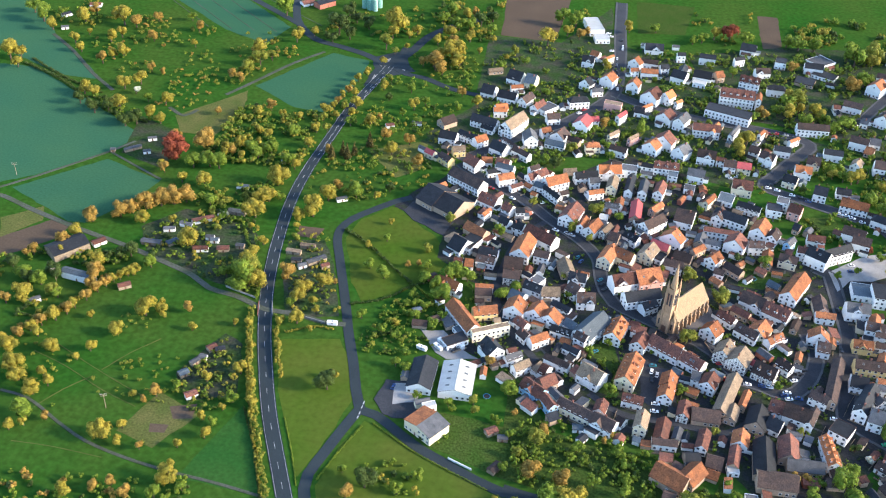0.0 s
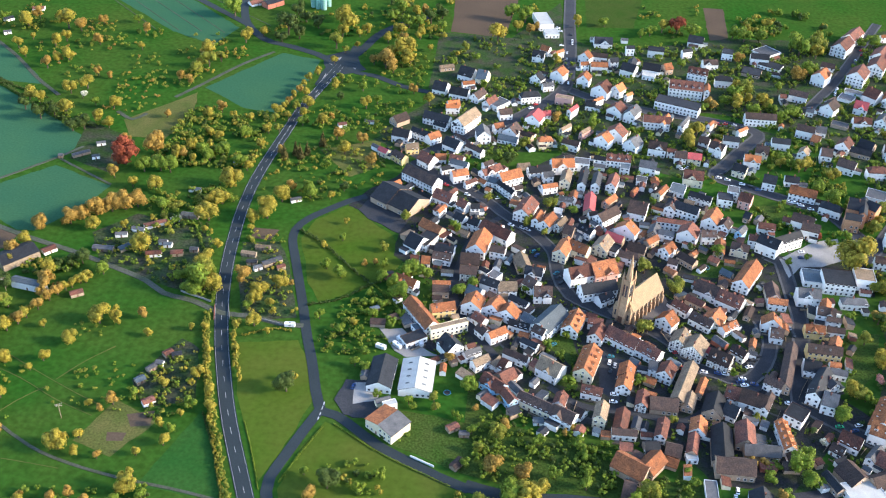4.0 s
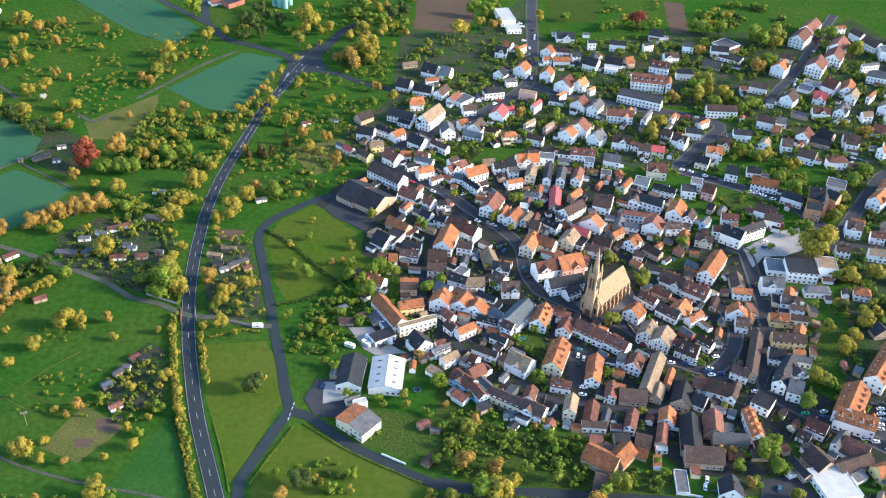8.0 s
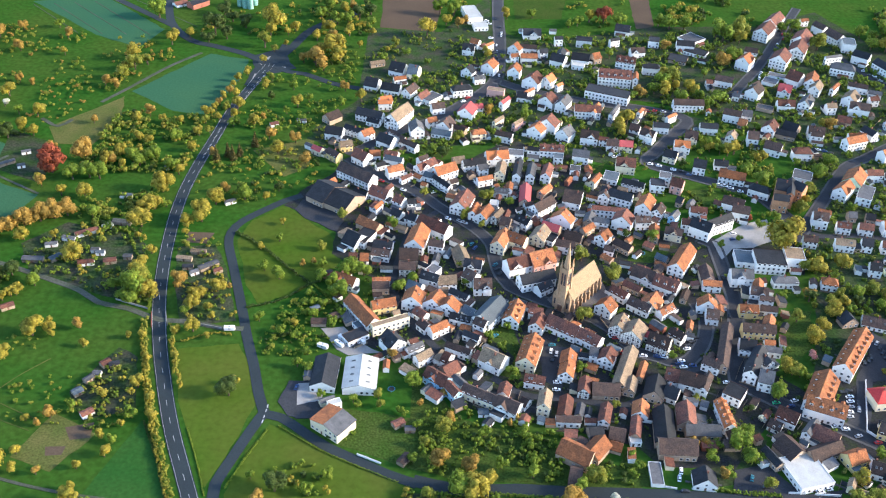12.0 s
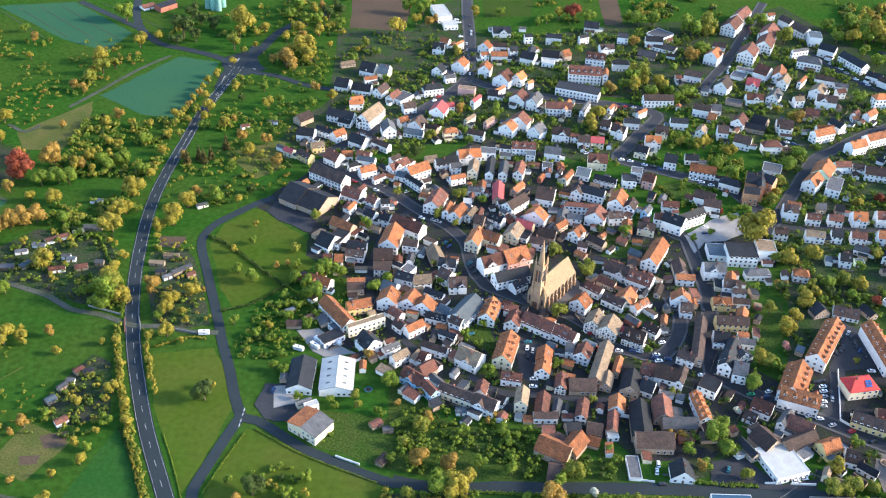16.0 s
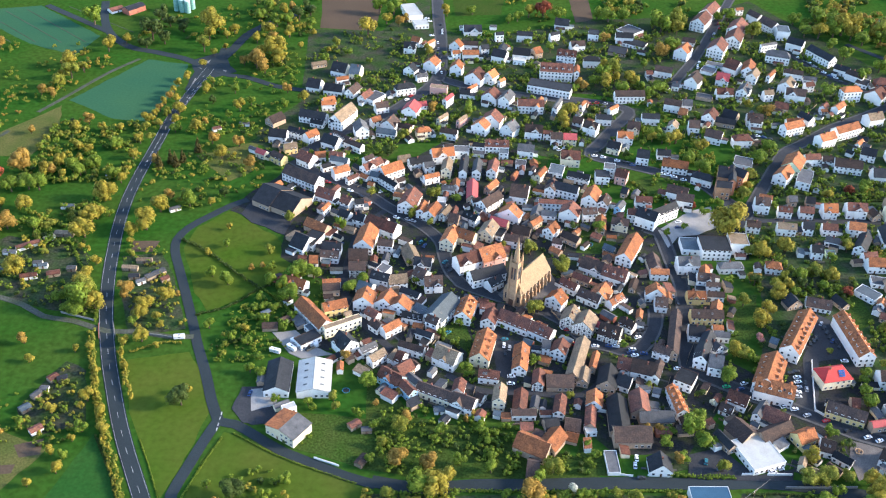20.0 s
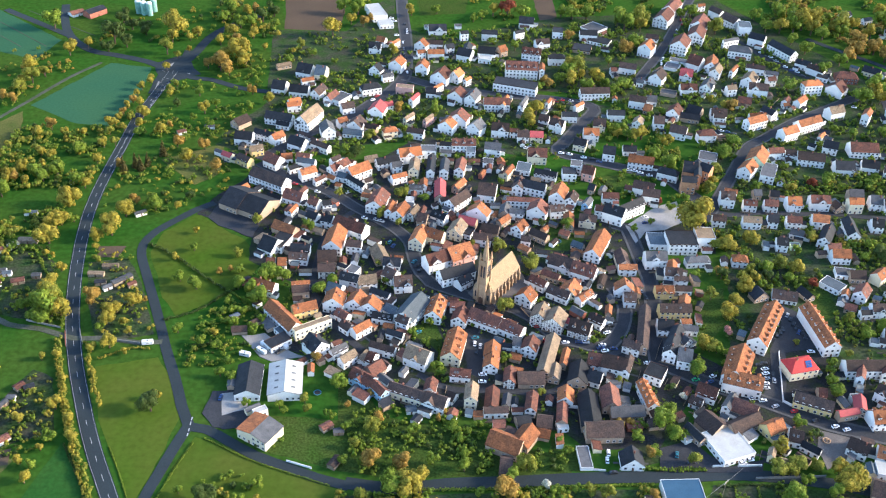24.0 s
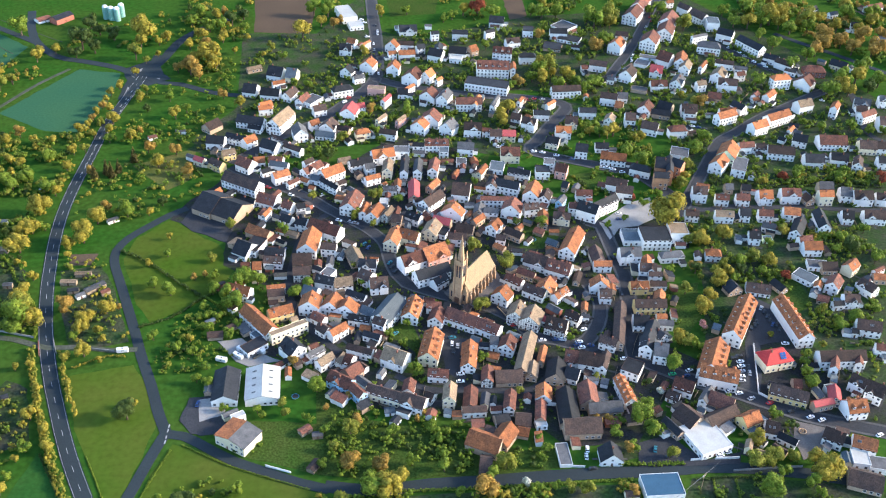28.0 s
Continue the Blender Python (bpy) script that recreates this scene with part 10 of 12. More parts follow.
tree(119.2, 512.9, 3.5, 'd')
tree(214.6, 507.2, 11.2, 'y')
tree(189.8, 514.9, 2.5, 'g')
tree(250.2, 575.0, 4.8, 'l')
tree(207.5, 531.9, 3.7, 'g')
tree(219.6, 540.2, 3.8, 'g')
tree(223.8, 487.5, 4.3, 'l')
tree(135.1, 510.7, 4.2, 'g')
tree(287.5, 493.9, 3.7, 'l')
tree(312.4, 559.4, 3.2, 'r')
tree(323.5, 557.1, 4.1, 'g')
tree(384.4, 554.3, 3.8, 'r')
tree(263.1, 596.2, 5.7, 'g')
tree(362.1, 564.1, 3.4, 'g')
tree(328.6, 480.5, 3.8, 'g')
tree(407.3, 618.8, 4.6, 'g')
tree(215.3, 602.1, 3.2, 'd')
tree(276.4, 619.6, 4.2, 'g')
tree(239.0, 552.5, 4.3, 'l')
tree(292.8, 561.3, 2.8, 'g')
tree(371.3, 623.3, 4.5, 'g')
tree(394.4, 624.7, 4.5, 'g')
tree(397.2, 617.7, 3.6, 'g')
tree(341.4, 491.0, 3.5, 'g')
tree(272.6, 479.9, 3.3, 'g')
tree(327.2, 469.6, 3.7, 'g')
tree(274.3, 555.6, 3.2, 'g')
tree(201.7, 537.7, 2.6, 'r')
tree(351.9, 551.1, 3.3, 'g')
tree(332.4, 553.0, 2.9, 'g')
tree(170.3, 604.5, 3.2, 'd')
tree(186.9, 622.6, 2.9, 'g')
tree(252.5, 614.2, 3.3, 'g')
tree(283.3, 662.3, 3.1, 'g')
tree(313.5, 638.9, 2.6, 'g')
tree(361.4, 635.6, 3.2, 'g')
tree(347.6, 536.8, 2.4, 'g')
tree(418.0, 617.4, 4.1, 'g')
tree(272.4, 692.8, 2.7, 'g')
tree(226.7, 660.3, 3.0, 'g')
tree(236.4, 663.5, 3.5, 'g')
tree(148.7, 704.8, 4.0, 'g')
tree(140.9, 726.6, 3.6, 'g')
tree(94.7, 745.3, 3.2, 'g')
tree(75.0, 757.9, 2.8, 'g')
tree(122.1, 793.6, 3.9, 'g')
tree(54.1, 727.0, 2.7, 'd')
tree(28.3, 659.6, 3.3, 'g')
tree(7.1, 644.1, 2.9, 'g')
tree(-21.8, 718.8, 3.1, 'g')
tree(-10.9, 712.4, 3.5, 'g')
tree(-35.2, 730.4, 2.7, 'y')
tree(-145.3, 741.4, 3.7, 'y')
tree(-156.6, 680.0, 3.9, 'y')
tree(-159.1, 659.3, 3.4, 'l')
tree(-161.3, 641.9, 3.7, 'y')
tree(-140.3, 764.2, 3.3, 'l')
tree(-163.4, 620.5, 3.7, 'l')
tree(-132.0, 775.9, 2.9, 'y')
tree(-114.5, 696.4, 3.9, 'g')
tree(-100.3, 677.6, 3.8, 'g')
tree(-114.4, 657.3, 3.4, 'g')
tree(-129.1, 679.8, 3.4, 'd')
tree(-101.6, 648.3, 3.3, 'g')
tree(-116.9, 627.7, 3.6, 'g')
tree(-129.0, 646.3, 2.9, 'o')
tree(-49.2, 754.6, 3.7, 'g')
tree(-31.3, 769.0, 4.2, 'g')
tree(-13.0, 754.5, 3.2, 'g')
tree(-41.0, 787.2, 3.8, 'l')
tree(149.9, 336.7, 6.0, 'g')
tree(136.4, 329.2, 3.8, 'g')
tree(152.7, 329.3, 4.6, 'g')
tree(142.4, 319.7, 3.5, 'g')
tree(159.7, 313.9, 3.5, 'l')
tree(177.4, 373.9, 5.0, 'g')
tree(78.6, 313.4, 4.9, 'l')
tree(35.2, 319.0, 3.3, 'g')
tree(49.8, 313.7, 3.6, 'g')
tree(28.6, 308.8, 4.3, 'y')
tree(49.6, 332.2, 2.9, 'g')
tree(43.9, 350.8, 2.2, 'o')
tree(135.6, 369.0, 2.3, 'l')
tree(134.4, 339.0, 2.7, 'o')
tree(230.5, 486.7, 4.8, 'y')
tree(247.9, 490.4, 5.3, 'y')
tree(205.4, 437.0, 3.9, 'l')
tree(228.0, 443.4, 4.9, 'y')
tree(217.6, 430.9, 4.2, 'y')
tree(209.4, 419.2, 5.4, 'y')
tree(188.4, 394.8, 4.5, 'y')
tree(194.8, 391.0, 3.9, 'g')
tree(218.0, 456.6, 4.0, 'd')
tree(104.2, 468.9, 5.8, 'l')
tree(88.6, 491.8, 3.6, 'l')
tree(73.2, 493.3, 2.6, 'l')
tree(86.2, 431.1, 3.9, 'l')
tree(-8.7, 551.2, 3.2, 'l')
tree(12.9, 627.3, 4.3, 'l')
tree(-59.0, 520.5, 4.1, 'l')
tree(18.8, 528.9, 3.4, 'l')
tree(33.7, 551.1, 3.5, 'l')
tree(28.8, 516.9, 3.0, 'l')
tree(206.2, 623.0, 5.2, 'y')
tree(201.0, 625.3, 4.8, 'g')
tree(177.1, 508.0, 2.8, 'g')
tree(36.7, 670.0, 4.5, 'o')
tree(35.6, 775.7, 4.1, 'y')
tree(233.2, 774.5, 6.7, 'o')
tree(245.5, 791.1, 5.8, 'g')
tree(186.2, 738.2, 7.2, 'l')
tree(176.6, 728.7, 6.7, 'g')
tree(176.9, 712.6, 6.6, 'y')
tree(196.4, 719.1, 6.7, 'y')
tree(186.3, 706.9, 6.1, 'g')
tree(167.9, 717.3, 5.7, 'g')
tree(155.9, 707.1, 4.8, 'o')
tree(139.2, 663.6, 6.6, 'y')
tree(133.3, 645.9, 5.6, 'y')
tree(215.0, 707.7, 6.2, 'g')
tree(207.5, 699.7, 5.2, 'g')
tree(197.4, 633.6, 5.3, 'g')
tree(210.9, 625.5, 5.2, 'y')
tree(261.1, 836.1, 9.0, 'l')
tree(245.5, 826.0, 9.0, 'g')
tree(236.2, 775.8, 5.7, 'o')
tree(245.6, 785.9, 6.3, 'g')
tree(326.3, 817.1, 8.2, 'l')
tree(290.8, 665.8, 5.7, 'o')
tree(281.4, 684.6, 3.1, 'y')
tree(256.0, 722.2, 3.6, 'l')
tree(314.4, 855.8, 7.4, 'g')
tree(421.0, 699.8, 9.0, 'g')
tree(436.6, 704.2, 8.2, 'y')
tree(419.3, 680.8, 6.6, 'y')
tree(402.0, 678.5, 7.9, 'g')
tree(451.3, 721.6, 8.4, 'g')
tree(467.5, 807.6, 6.5, 'y')
tree(474.6, 777.8, 9.0, 'o')
tree(350.7, 703.2, 7.0, 'g')
tree(393.8, 774.5, 6.6, 'g')
tree(481.2, 757.0, 9.0, 'o')
tree(441.9, 782.5, 9.0, 'o')
tree(414.6, 750.4, 6.5, 'g')
tree(452.9, 696.5, 6.8, 'g')
tree(230.1, 618.1, 4.0, 'y')
tree(211.9, 626.7, 4.4, 'y')
tree(245.4, 562.0, 3.8, 'y')
tree(275.3, 610.7, 5.3, 'g')
tree(220.5, 582.5, 5.8, 'g')
tree(213.3, 596.1, 5.1, 'g')
tree(315.3, 558.7, 3.6, 'r')
tree(326.3, 561.8, 4.4, 'g')
tree(296.9, 551.6, 3.9, 'y')
tree(369.2, 555.5, 3.7, 'y')
tree(382.8, 548.7, 4.1, 'r')
tree(355.1, 556.3, 3.6, 'g')
tree(286.8, 490.4, 4.0, 'y')
tree(229.9, 484.4, 5.2, 'y')
tree(247.6, 491.8, 4.6, 'y')
tree(256.8, 465.2, 4.5, 'l')
tree(265.2, 461.2, 4.8, 'y')
tree(245.2, 455.0, 4.0, 'd')
tree(269.6, 445.3, 3.0, 'r')
tree(322.4, 471.5, 5.4, 'd')
tree(321.5, 483.1, 4.0, 'g')
tree(293.5, 404.8, 4.9, 'g')
tree(281.7, 399.2, 4.2, 'g')
tree(279.2, 415.2, 3.0, 'l')
tree(333.3, 458.7, 4.0, 'g')
tree(237.3, 452.7, 4.0, 'y')
tree(229.6, 445.4, 3.6, 'y')
tree(219.7, 336.1, 3.7, 'g')
tree(225.5, 326.8, 2.9, 'd')
tree(203.2, 318.4, 4.2, 'y')
tree(195.9, 304.4, 4.9, 'l')
tree(206.6, 306.0, 4.9, 'l')
tree(216.2, 306.6, 3.6, 'l')
tree(226.9, 303.7, 4.4, 'y')
tree(230.8, 295.4, 6.1, 'y')
tree(201.0, 291.7, 4.3, 'g')
tree(246.5, 354.9, 4.2, 'g')
tree(253.7, 377.5, 3.4, 'g')
tree(248.3, 366.2, 3.0, 'g')
tree(240.3, 395.2, 2.2, 'l')
tree(266.0, 385.2, 2.5, 'l')
tree(396.0, 850.2, 8.6, 'g')
tree(401.4, 822.0, 9.0, 'g')
tree(425.6, 834.8, 9.0, 'y')
tree(421.7, 805.0, 7.9, 'g')
tree(375.2, 822.2, 6.8, 'g')
tree(374.5, 850.2, 6.4, 'g')
tree(444.3, 820.9, 9.0, 'l')
tree(425.4, 757.9, 7.1, 'o')
tree(489.5, 835.1, 8.3, 'g')
tree(513.3, 832.7, 9.0, 'g')
tree(391.9, 732.4, 6.3, 'g')
tree(440.6, 687.9, 6.2, 'd')
tree(-269.1, 369.1, 3.7, 'o')
tree(-265.5, 374.5, 3.7, 'y')
tree(-261.9, 379.8, 3.7, 'o')
tree(-256.5, 385.2, 4.1, 'y')
tree(-253.0, 391.2, 3.8, 'o')
tree(-250.9, 396.9, 3.5, 'y')
tree(-247.8, 404.6, 3.8, 'o')
tree(-245.0, 412.9, 3.8, 'o')
tree(-242.5, 418.6, 3.9, 'o')
tree(-237.4, 425.9, 3.2, 'y')
tree(-234.2, 430.3, 3.3, 'y')
tree(-231.2, 435.3, 3.3, 'y')
tree(-254.1, 434.0, 5.0, 'y')
tree(-252.1, 421.7, 4.2, 'o')
tree(-283.4, 452.5, 4.5, 'o')
tree(-281.1, 462.5, 4.2, 'y')
tree(-296.4, 439.4, 3.8, 'o')
tree(-282.0, 398.5, 5.5, 'y')
tree(-267.9, 405.6, 4.2, 'l')
tree(-273.6, 421.5, 5.3, 'd')
tree(-287.2, 414.6, 4.6, 'd')
tree(-210.8, 398.2, 5.8, 'y')
tree(-202.4, 400.4, 3.7, 'y')
tree(-188.5, 405.8, 3.4, 'o')
tree(-219.6, 380.5, 4.2, 'y')
tree(-238.6, 390.6, 2.5, 'y')
tree(-181.6, 390.8, 2.7, 'y')
tree(-263.0, 487.3, 5.3, 'o')
tree(-257.3, 493.0, 5.0, 'o')
tree(-251.0, 498.9, 6.0, 'o')
tree(-243.2, 504.4, 6.4, 'o')
tree(-235.9, 507.9, 6.8, 'o')
tree(-229.3, 511.8, 5.7, 'o')
tree(-246.5, 484.1, 4.5, 'y')
tree(-280.6, 481.3, 4.3, 'o')
tree(-209.8, 466.1, 6.3, 'y')
tree(-228.5, 486.8, 3.1, 'y')
tree(-224.6, 440.5, 4.2, 'g')
tree(-245.6, 445.6, 4.0, 'd')
tree(-256.4, 543.9, 4.1, 'o')
tree(-224.4, 532.8, 5.1, 'y')
tree(-239.6, 554.0, 5.3, 'g')
tree(-240.3, 533.9, 4.1, 'y')
tree(-222.5, 556.0, 6.0, 'g')
tree(-217.2, 588.2, 4.3, 'y')
tree(-223.6, 576.5, 4.6, 'y')
tree(-178.0, 543.6, 7.2, 'y')
tree(-172.7, 565.7, 4.1, 'y')
tree(-181.1, 503.4, 6.9, 'y')
tree(-177.9, 523.1, 4.9, 'y')
tree(-179.3, 490.4, 2.7, 'y')
tree(-167.6, 475.5, 3.6, 'y')
tree(-170.7, 462.5, 3.9, 'y')
tree(-167.0, 440.7, 7.3, 'l')
tree(-158.3, 433.5, 5.9, 'y')
tree(-178.9, 440.2, 4.5, 'g')
tree(-166.8, 428.5, 4.7, 'g')
tree(-144.3, 445.6, 5.0, 'o')
tree(-121.8, 442.1, 4.7, 'y')
tree(-131.8, 432.3, 4.6, 'y')
tree(-153.4, 505.1, 4.4, 'y')
tree(-145.9, 511.5, 7.2, 'y')
tree(-141.0, 531.7, 6.0, 'y')
tree(-137.8, 546.8, 3.9, 'o')
tree(-154.9, 589.5, 3.8, 'o')
tree(-144.8, 592.3, 3.4, 'C')
tree(-123.8, 538.3, 4.2, 'g')
tree(-171.4, 526.3, 3.9, 'g')
tree(-149.1, 484.2, 2.3, 'l')
tree(-115.3, 444.9, 1.9, 'o')
tree(-213.1, 510.7, 4.2, 'g')
tree(-201.0, 574.8, 4.5, 'g')
tree(-249.9, 823.1, 8.5, 'g')
tree(-250.4, 737.3, 7.4, 'y')
tree(-242.6, 717.7, 6.3, 'l')
tree(-247.1, 702.0, 5.8, 'l')
tree(-235.9, 729.2, 4.5, 'l')
tree(-226.8, 780.8, 4.8, 'y')
tree(-214.8, 784.7, 4.8, 'y')
tree(-196.4, 807.5, 4.9, 'o')
tree(-183.7, 785.5, 7.1, 'd')
tree(-197.1, 777.4, 5.7, 'd')
tree(-185.4, 821.9, 6.9, 'd')
tree(-172.1, 810.5, 6.8, 'd')
tree(-195.2, 836.2, 7.0, 'd')
tree(-151.3, 825.8, 7.8, 'y')
tree(-148.1, 795.4, 5.7, 'y')
tree(-149.1, 771.4, 7.0, 'l')
tree(-128.6, 808.2, 4.8, 'y')
tree(-133.7, 798.7, 3.8, 'y')
tree(-108.6, 798.7, 3.3, 'y')
tree(-103.1, 816.6, 4.3, 'y')
tree(-89.8, 768.2, 8.2, 'y')
tree(-83.5, 747.0, 7.2, 'y')
tree(-105.2, 747.3, 6.7, 'o')
tree(-95.7, 733.2, 6.2, 'o')
tree(-113.2, 745.2, 4.5, 'o')
tree(-154.6, 718.2, 4.0, 'y')
tree(-158.8, 706.3, 3.5, 'y')
tree(-138.0, 702.2, 3.4, 'l')
tree(-133.4, 712.1, 3.0, 'l')
tree(-104.4, 856.2, 6.0, 'g')
tree(-110.1, 838.2, 5.4, 'g')
tree(-89.1, 851.9, 5.5, 'y')
tree(-94.2, 826.2, 6.8, 'g')
tree(-81.7, 803.0, 5.2, 'y')
tree(-160.4, 695.8, 3.4, 'y')
tree(-162.0, 685.4, 3.4, 'o')
tree(-163.7, 676.2, 3.4, 'y')
tree(-165.5, 665.4, 3.3, 'o')
tree(-166.9, 657.4, 3.3, 'y')
tree(-168.6, 649.6, 3.3, 'y')
tree(-170.1, 636.9, 3.6, 'l')
tree(-149.5, 665.8, 3.7, 'y')
tree(-13.0, 456.8, 4.3, 'g')
tree(-19.9, 449.4, 4.6, 'g')
tree(-57.0, 443.4, 3.4, 'g')
tree(-65.9, 470.3, 3.2, 'g')


join_far_trees()


# ---- sheds, cars, small things ----
shed(-211.4, 493.1, 34, 14, 4, 'r', 'w')
shed(-219.7, 485.6, -9, 8, 3, 'g', 'w')
shed(-228.0, 478.9, 15, 7, 3, 'g', 'w')
shed(-233.5, 463.6, 0, 12, 4, 'g', 's')
shed(-221.3, 466.0, 49, 7, 4, 'u', 's')
shed(-202.4, 462.5, 15, 9, 4, 'r', 'w')
shed(-200.7, 475.0, 4, 5, 3, 'g', 'w')
shed(-197.1, 472.6, 5, 5, 3, 'u', 'w')
shed(-278.9, 447.3, 50, 22, 14, 'k', 's')
shed(-260.4, 422.5, -10, 20, 5, 'u', 'w')
shed(-275.5, 398.3, 40, 7, 3, 'g', 'w')
shed(-232.2, 419.9, 35, 7, 4, 'r', 's')
shed(-264.1, 457.5, 49, 8, 5, 'r', 'w')
shed(-147.1, 470.5, -5, 9, 3, 'd', 's')
shed(-140.3, 477.9, 0, 9, 3, 'd', 's')
shed(-131.7, 464.7, 40, 12, 4, 'g', 's')
shed(-143.2, 462.5, 5, 6, 3, 'k', 's')
shed(-138.5, 457.6, 35, 5, 3, 'g', 'w')
shed(-125.4, 460.2, 35, 5, 3, 'r', 's')
shed(-201.0, 500.4, 45, 6, 4, 'y', 'w')
shed(-199.2, 535.2, 0, 8, 3, 'u', 'w')
shed(-132.2, 533.4, 31, 7, 3, 'g', 'w')
shed(-193.4, 505.3, -5, 11, 4, 'd', 's')
shed(-189.2, 465.1, 15, 7, 4, 'r', 's')
shed(-180.2, 469.9, 0, 5, 3, 'g', 's')
shed(-173.7, 356.4, 45, 5, 4, 'u', 's')
shed(-171.1, 365.7, 55, 5, 3, 'g', 's')
shed(-164.6, 342.1, 40, 6, 4, 'r', 'w')
shed(-166.2, 377.9, 50, 5, 4, 'r', 's')
shed(-161.4, 377.4, 24, 5, 3, 'k', 's')
shed(-168.0, 369.8, -4, 4, 3, 'g', 'w')
shed(-280.7, 584.0, 25, 6, 3, 'g', 'w')
shed(-288.7, 568.3, 41, 12, 3, 'g', 's')
shed(-277.5, 565.9, 24, 5, 3, 'g', 'w')
shed(-301.0, 563.4, 15, 3, 3, 'g', 's')
shed(-120.5, 638.1, 26, 6, 4, 'r', 'w')
shed(-101.6, 645.7, 0, 7, 3, 'g', 'w')
shed(-425.9, 752.7, 29, 6, 4, 'g', 'w')
shed(-437.2, 779.5, 51, 8, 5, 'k', 'w')
shed(-421.9, 806.1, 14, 10, 6, 'r', 'w')
shed(-222.7, 854.0, 49, 18, 10, 'k', 'r')
shed(-238.7, 854.3, 40, 12, 9, 'r', 'w')
shed(-181.1, 572.7, 40, 5, 3, 'g', 'w')
shed(-14.2, 343.9, 36, 6, 4, 'r', 's')
shed(-8.3, 340.4, 4, 5, 3, 'g', 's')
shed(-10.1, 320.8, 57, 7, 4, 'b', 's')
shed(-65.2, 429.4, 34, 5, 3, 'u', 's')
shed(27.3, 353.6, 4, 5, 4, 'u', 'w')
shed(29.6, 346.8, 55, 5, 4, 'k', 'w')
car(13.3, 436.2, 40, 'w')
car(22.2, 499.0, 60, 't')
car(24.4, 495.2, 60, 'u')
car(36.3, 478.7, 50, 't')
car(39.0, 470.0, 55, 'k')
car(37.4, 474.6, 55, 'k')
car(-42.7, 403.1, 60, 'k')
car(-38.3, 404.1, 55, 'w')
car(-40.0, 400.6, 60, 'k')
car(64.4, 403.0, 80, 'w')
car(67.2, 400.9, 80, 'g')
car(64.5, 396.5, 80, 'k')
car(99.3, 417.2, 10, 'w')
car(113.9, 402.2, 0, 'w')
car(128.2, 405.9, 70, 'w')
car(133.7, 399.4, 10, 'w')
car(132.2, 397.1, 10, 'u')
car(138.6, 409.5, 20, 'w')
car(139.9, 412.3, 20, 'k')
car(142.3, 415.6, 20, 'k')
car(144.7, 418.9, 20, 'k')
car(65.9, 378.7, 0, 'w')
car(65.1, 373.2, 0, 'w')
car(172.4, 475.7, 95, 'k')
car(166.6, 450.4, 100, 'w')
car(166.4, 446.1, 100, 'g')
car(119.9, 321.7, 80, 'w')
car(118.3, 317.1, 80, 'w')
car(119.7, 309.5, 5, 'k')
car(142.0, 376.0, 70, 'w')
car(154.8, 384.0, 0, 'w')
car(177.1, 370.3, 10, 'n')
car(184.2, 368.5, 20, 'u')
car(187.1, 372.6, 20, 'w')
car(191.1, 361.5, 15, 'w')
car(202.7, 355.5, 15, 'w')
car(216.8, 377.1, 10, 'w')
car(216.1, 373.6, 10, 'w')
car(214.9, 369.7, 10, 'g')
car(214.8, 380.4, 5, 'k')
car(217.8, 381.6, 5, 'k')
car(233.4, 404.2, 75, 'k')
car(236.3, 406.5, 75, 'k')
car(238.5, 408.8, 75, 'k')
car(248.9, 405.6, 60, 'k')
car(248.9, 401.6, 60, 'k')
car(247.3, 389.7, 0, 'w')
car(237.8, 334.0, 15, 'w')
car(242.7, 331.6, 15, 'w')
car(182.9, 312.5, 10, 'w')
car(158.1, 313.8, 10, 'k')
car(152.7, 319.0, 70, 't')
car(267.2, 319.2, 20, 'w')
car(220.9, 345.4, 15, 'm')
car(34.7, 413.6, 40, 't')
car(46.5, 764.6, 90, 'k')
car(46.1, 750.4, 90, 'k')
car(45.7, 737.7, 90, 'w')
car(50.1, 822.9, 90, 'w')
car(49.7, 816.8, 90, 'w')
car(49.3, 835.4, 90, 'k')
car(39.6, 842.0, 0, 'w')
car(37.4, 848.5, 0, 'w')
car(40.5, 811.0, 10, 'w')
car(100.7, 416.1, 10, 'm')
car(103.3, 403.9, 20, 'm')
car(264.9, 764.8, 60, 'w')
car(260.8, 753.6, 60, 'w')
car(263.0, 749.1, 60, 'w')
car(304.2, 848.1, 60, 'm')
car(304.9, 841.4, 60, 'k')
car(293.7, 824.7, 60, 'w')
car(292.2, 815.8, 60, 'k')
car(164.0, 687.6, 5, 'm')
car(170.5, 686.3, 5, 'g')
car(176.8, 684.1, 5, 'k')
car(199.1, 578.3, -15, 'w')
car(191.9, 581.7, -15, 'w')
car(195.7, 580.8, -15, 'w')
car(154.1, 604.2, -10, 'w')
car(163.4, 599.7, -10, 'w')
car(169.2, 597.8, -10, 'k')
car(148.3, 606.1, 0, 'w')
car(173.2, 593.6, -10, 'u')
car(154.0, 614.0, 60, 'k')
car(-37.7, 567.8, -25, 'm')
car(-22.8, 557.8, -25, 'w')
car(-15.5, 550.5, -25, 'k')
car(-10.1, 543.5, -25, 'w')
car(-2.6, 556.7, 30, 'w')
car(7.5, 526.0, -30, 'w')
car(18.0, 522.2, -30, 'g')
car(188.5, 523.0, 10, 'w')
car(186.8, 516.5, 10, 'u')
car(395.5, 674.7, -20, 'w')
car(351.4, 665.0, 25, 'k')
car(-66.8, 366.9, 80, 'u')
car(16.7, 689.1, 35, 'w')
car(20.0, 695.6, 35, 'm')
car(119.0, 500.2, 10, 'k')
car(355.0, 777.0, -30, 'w')
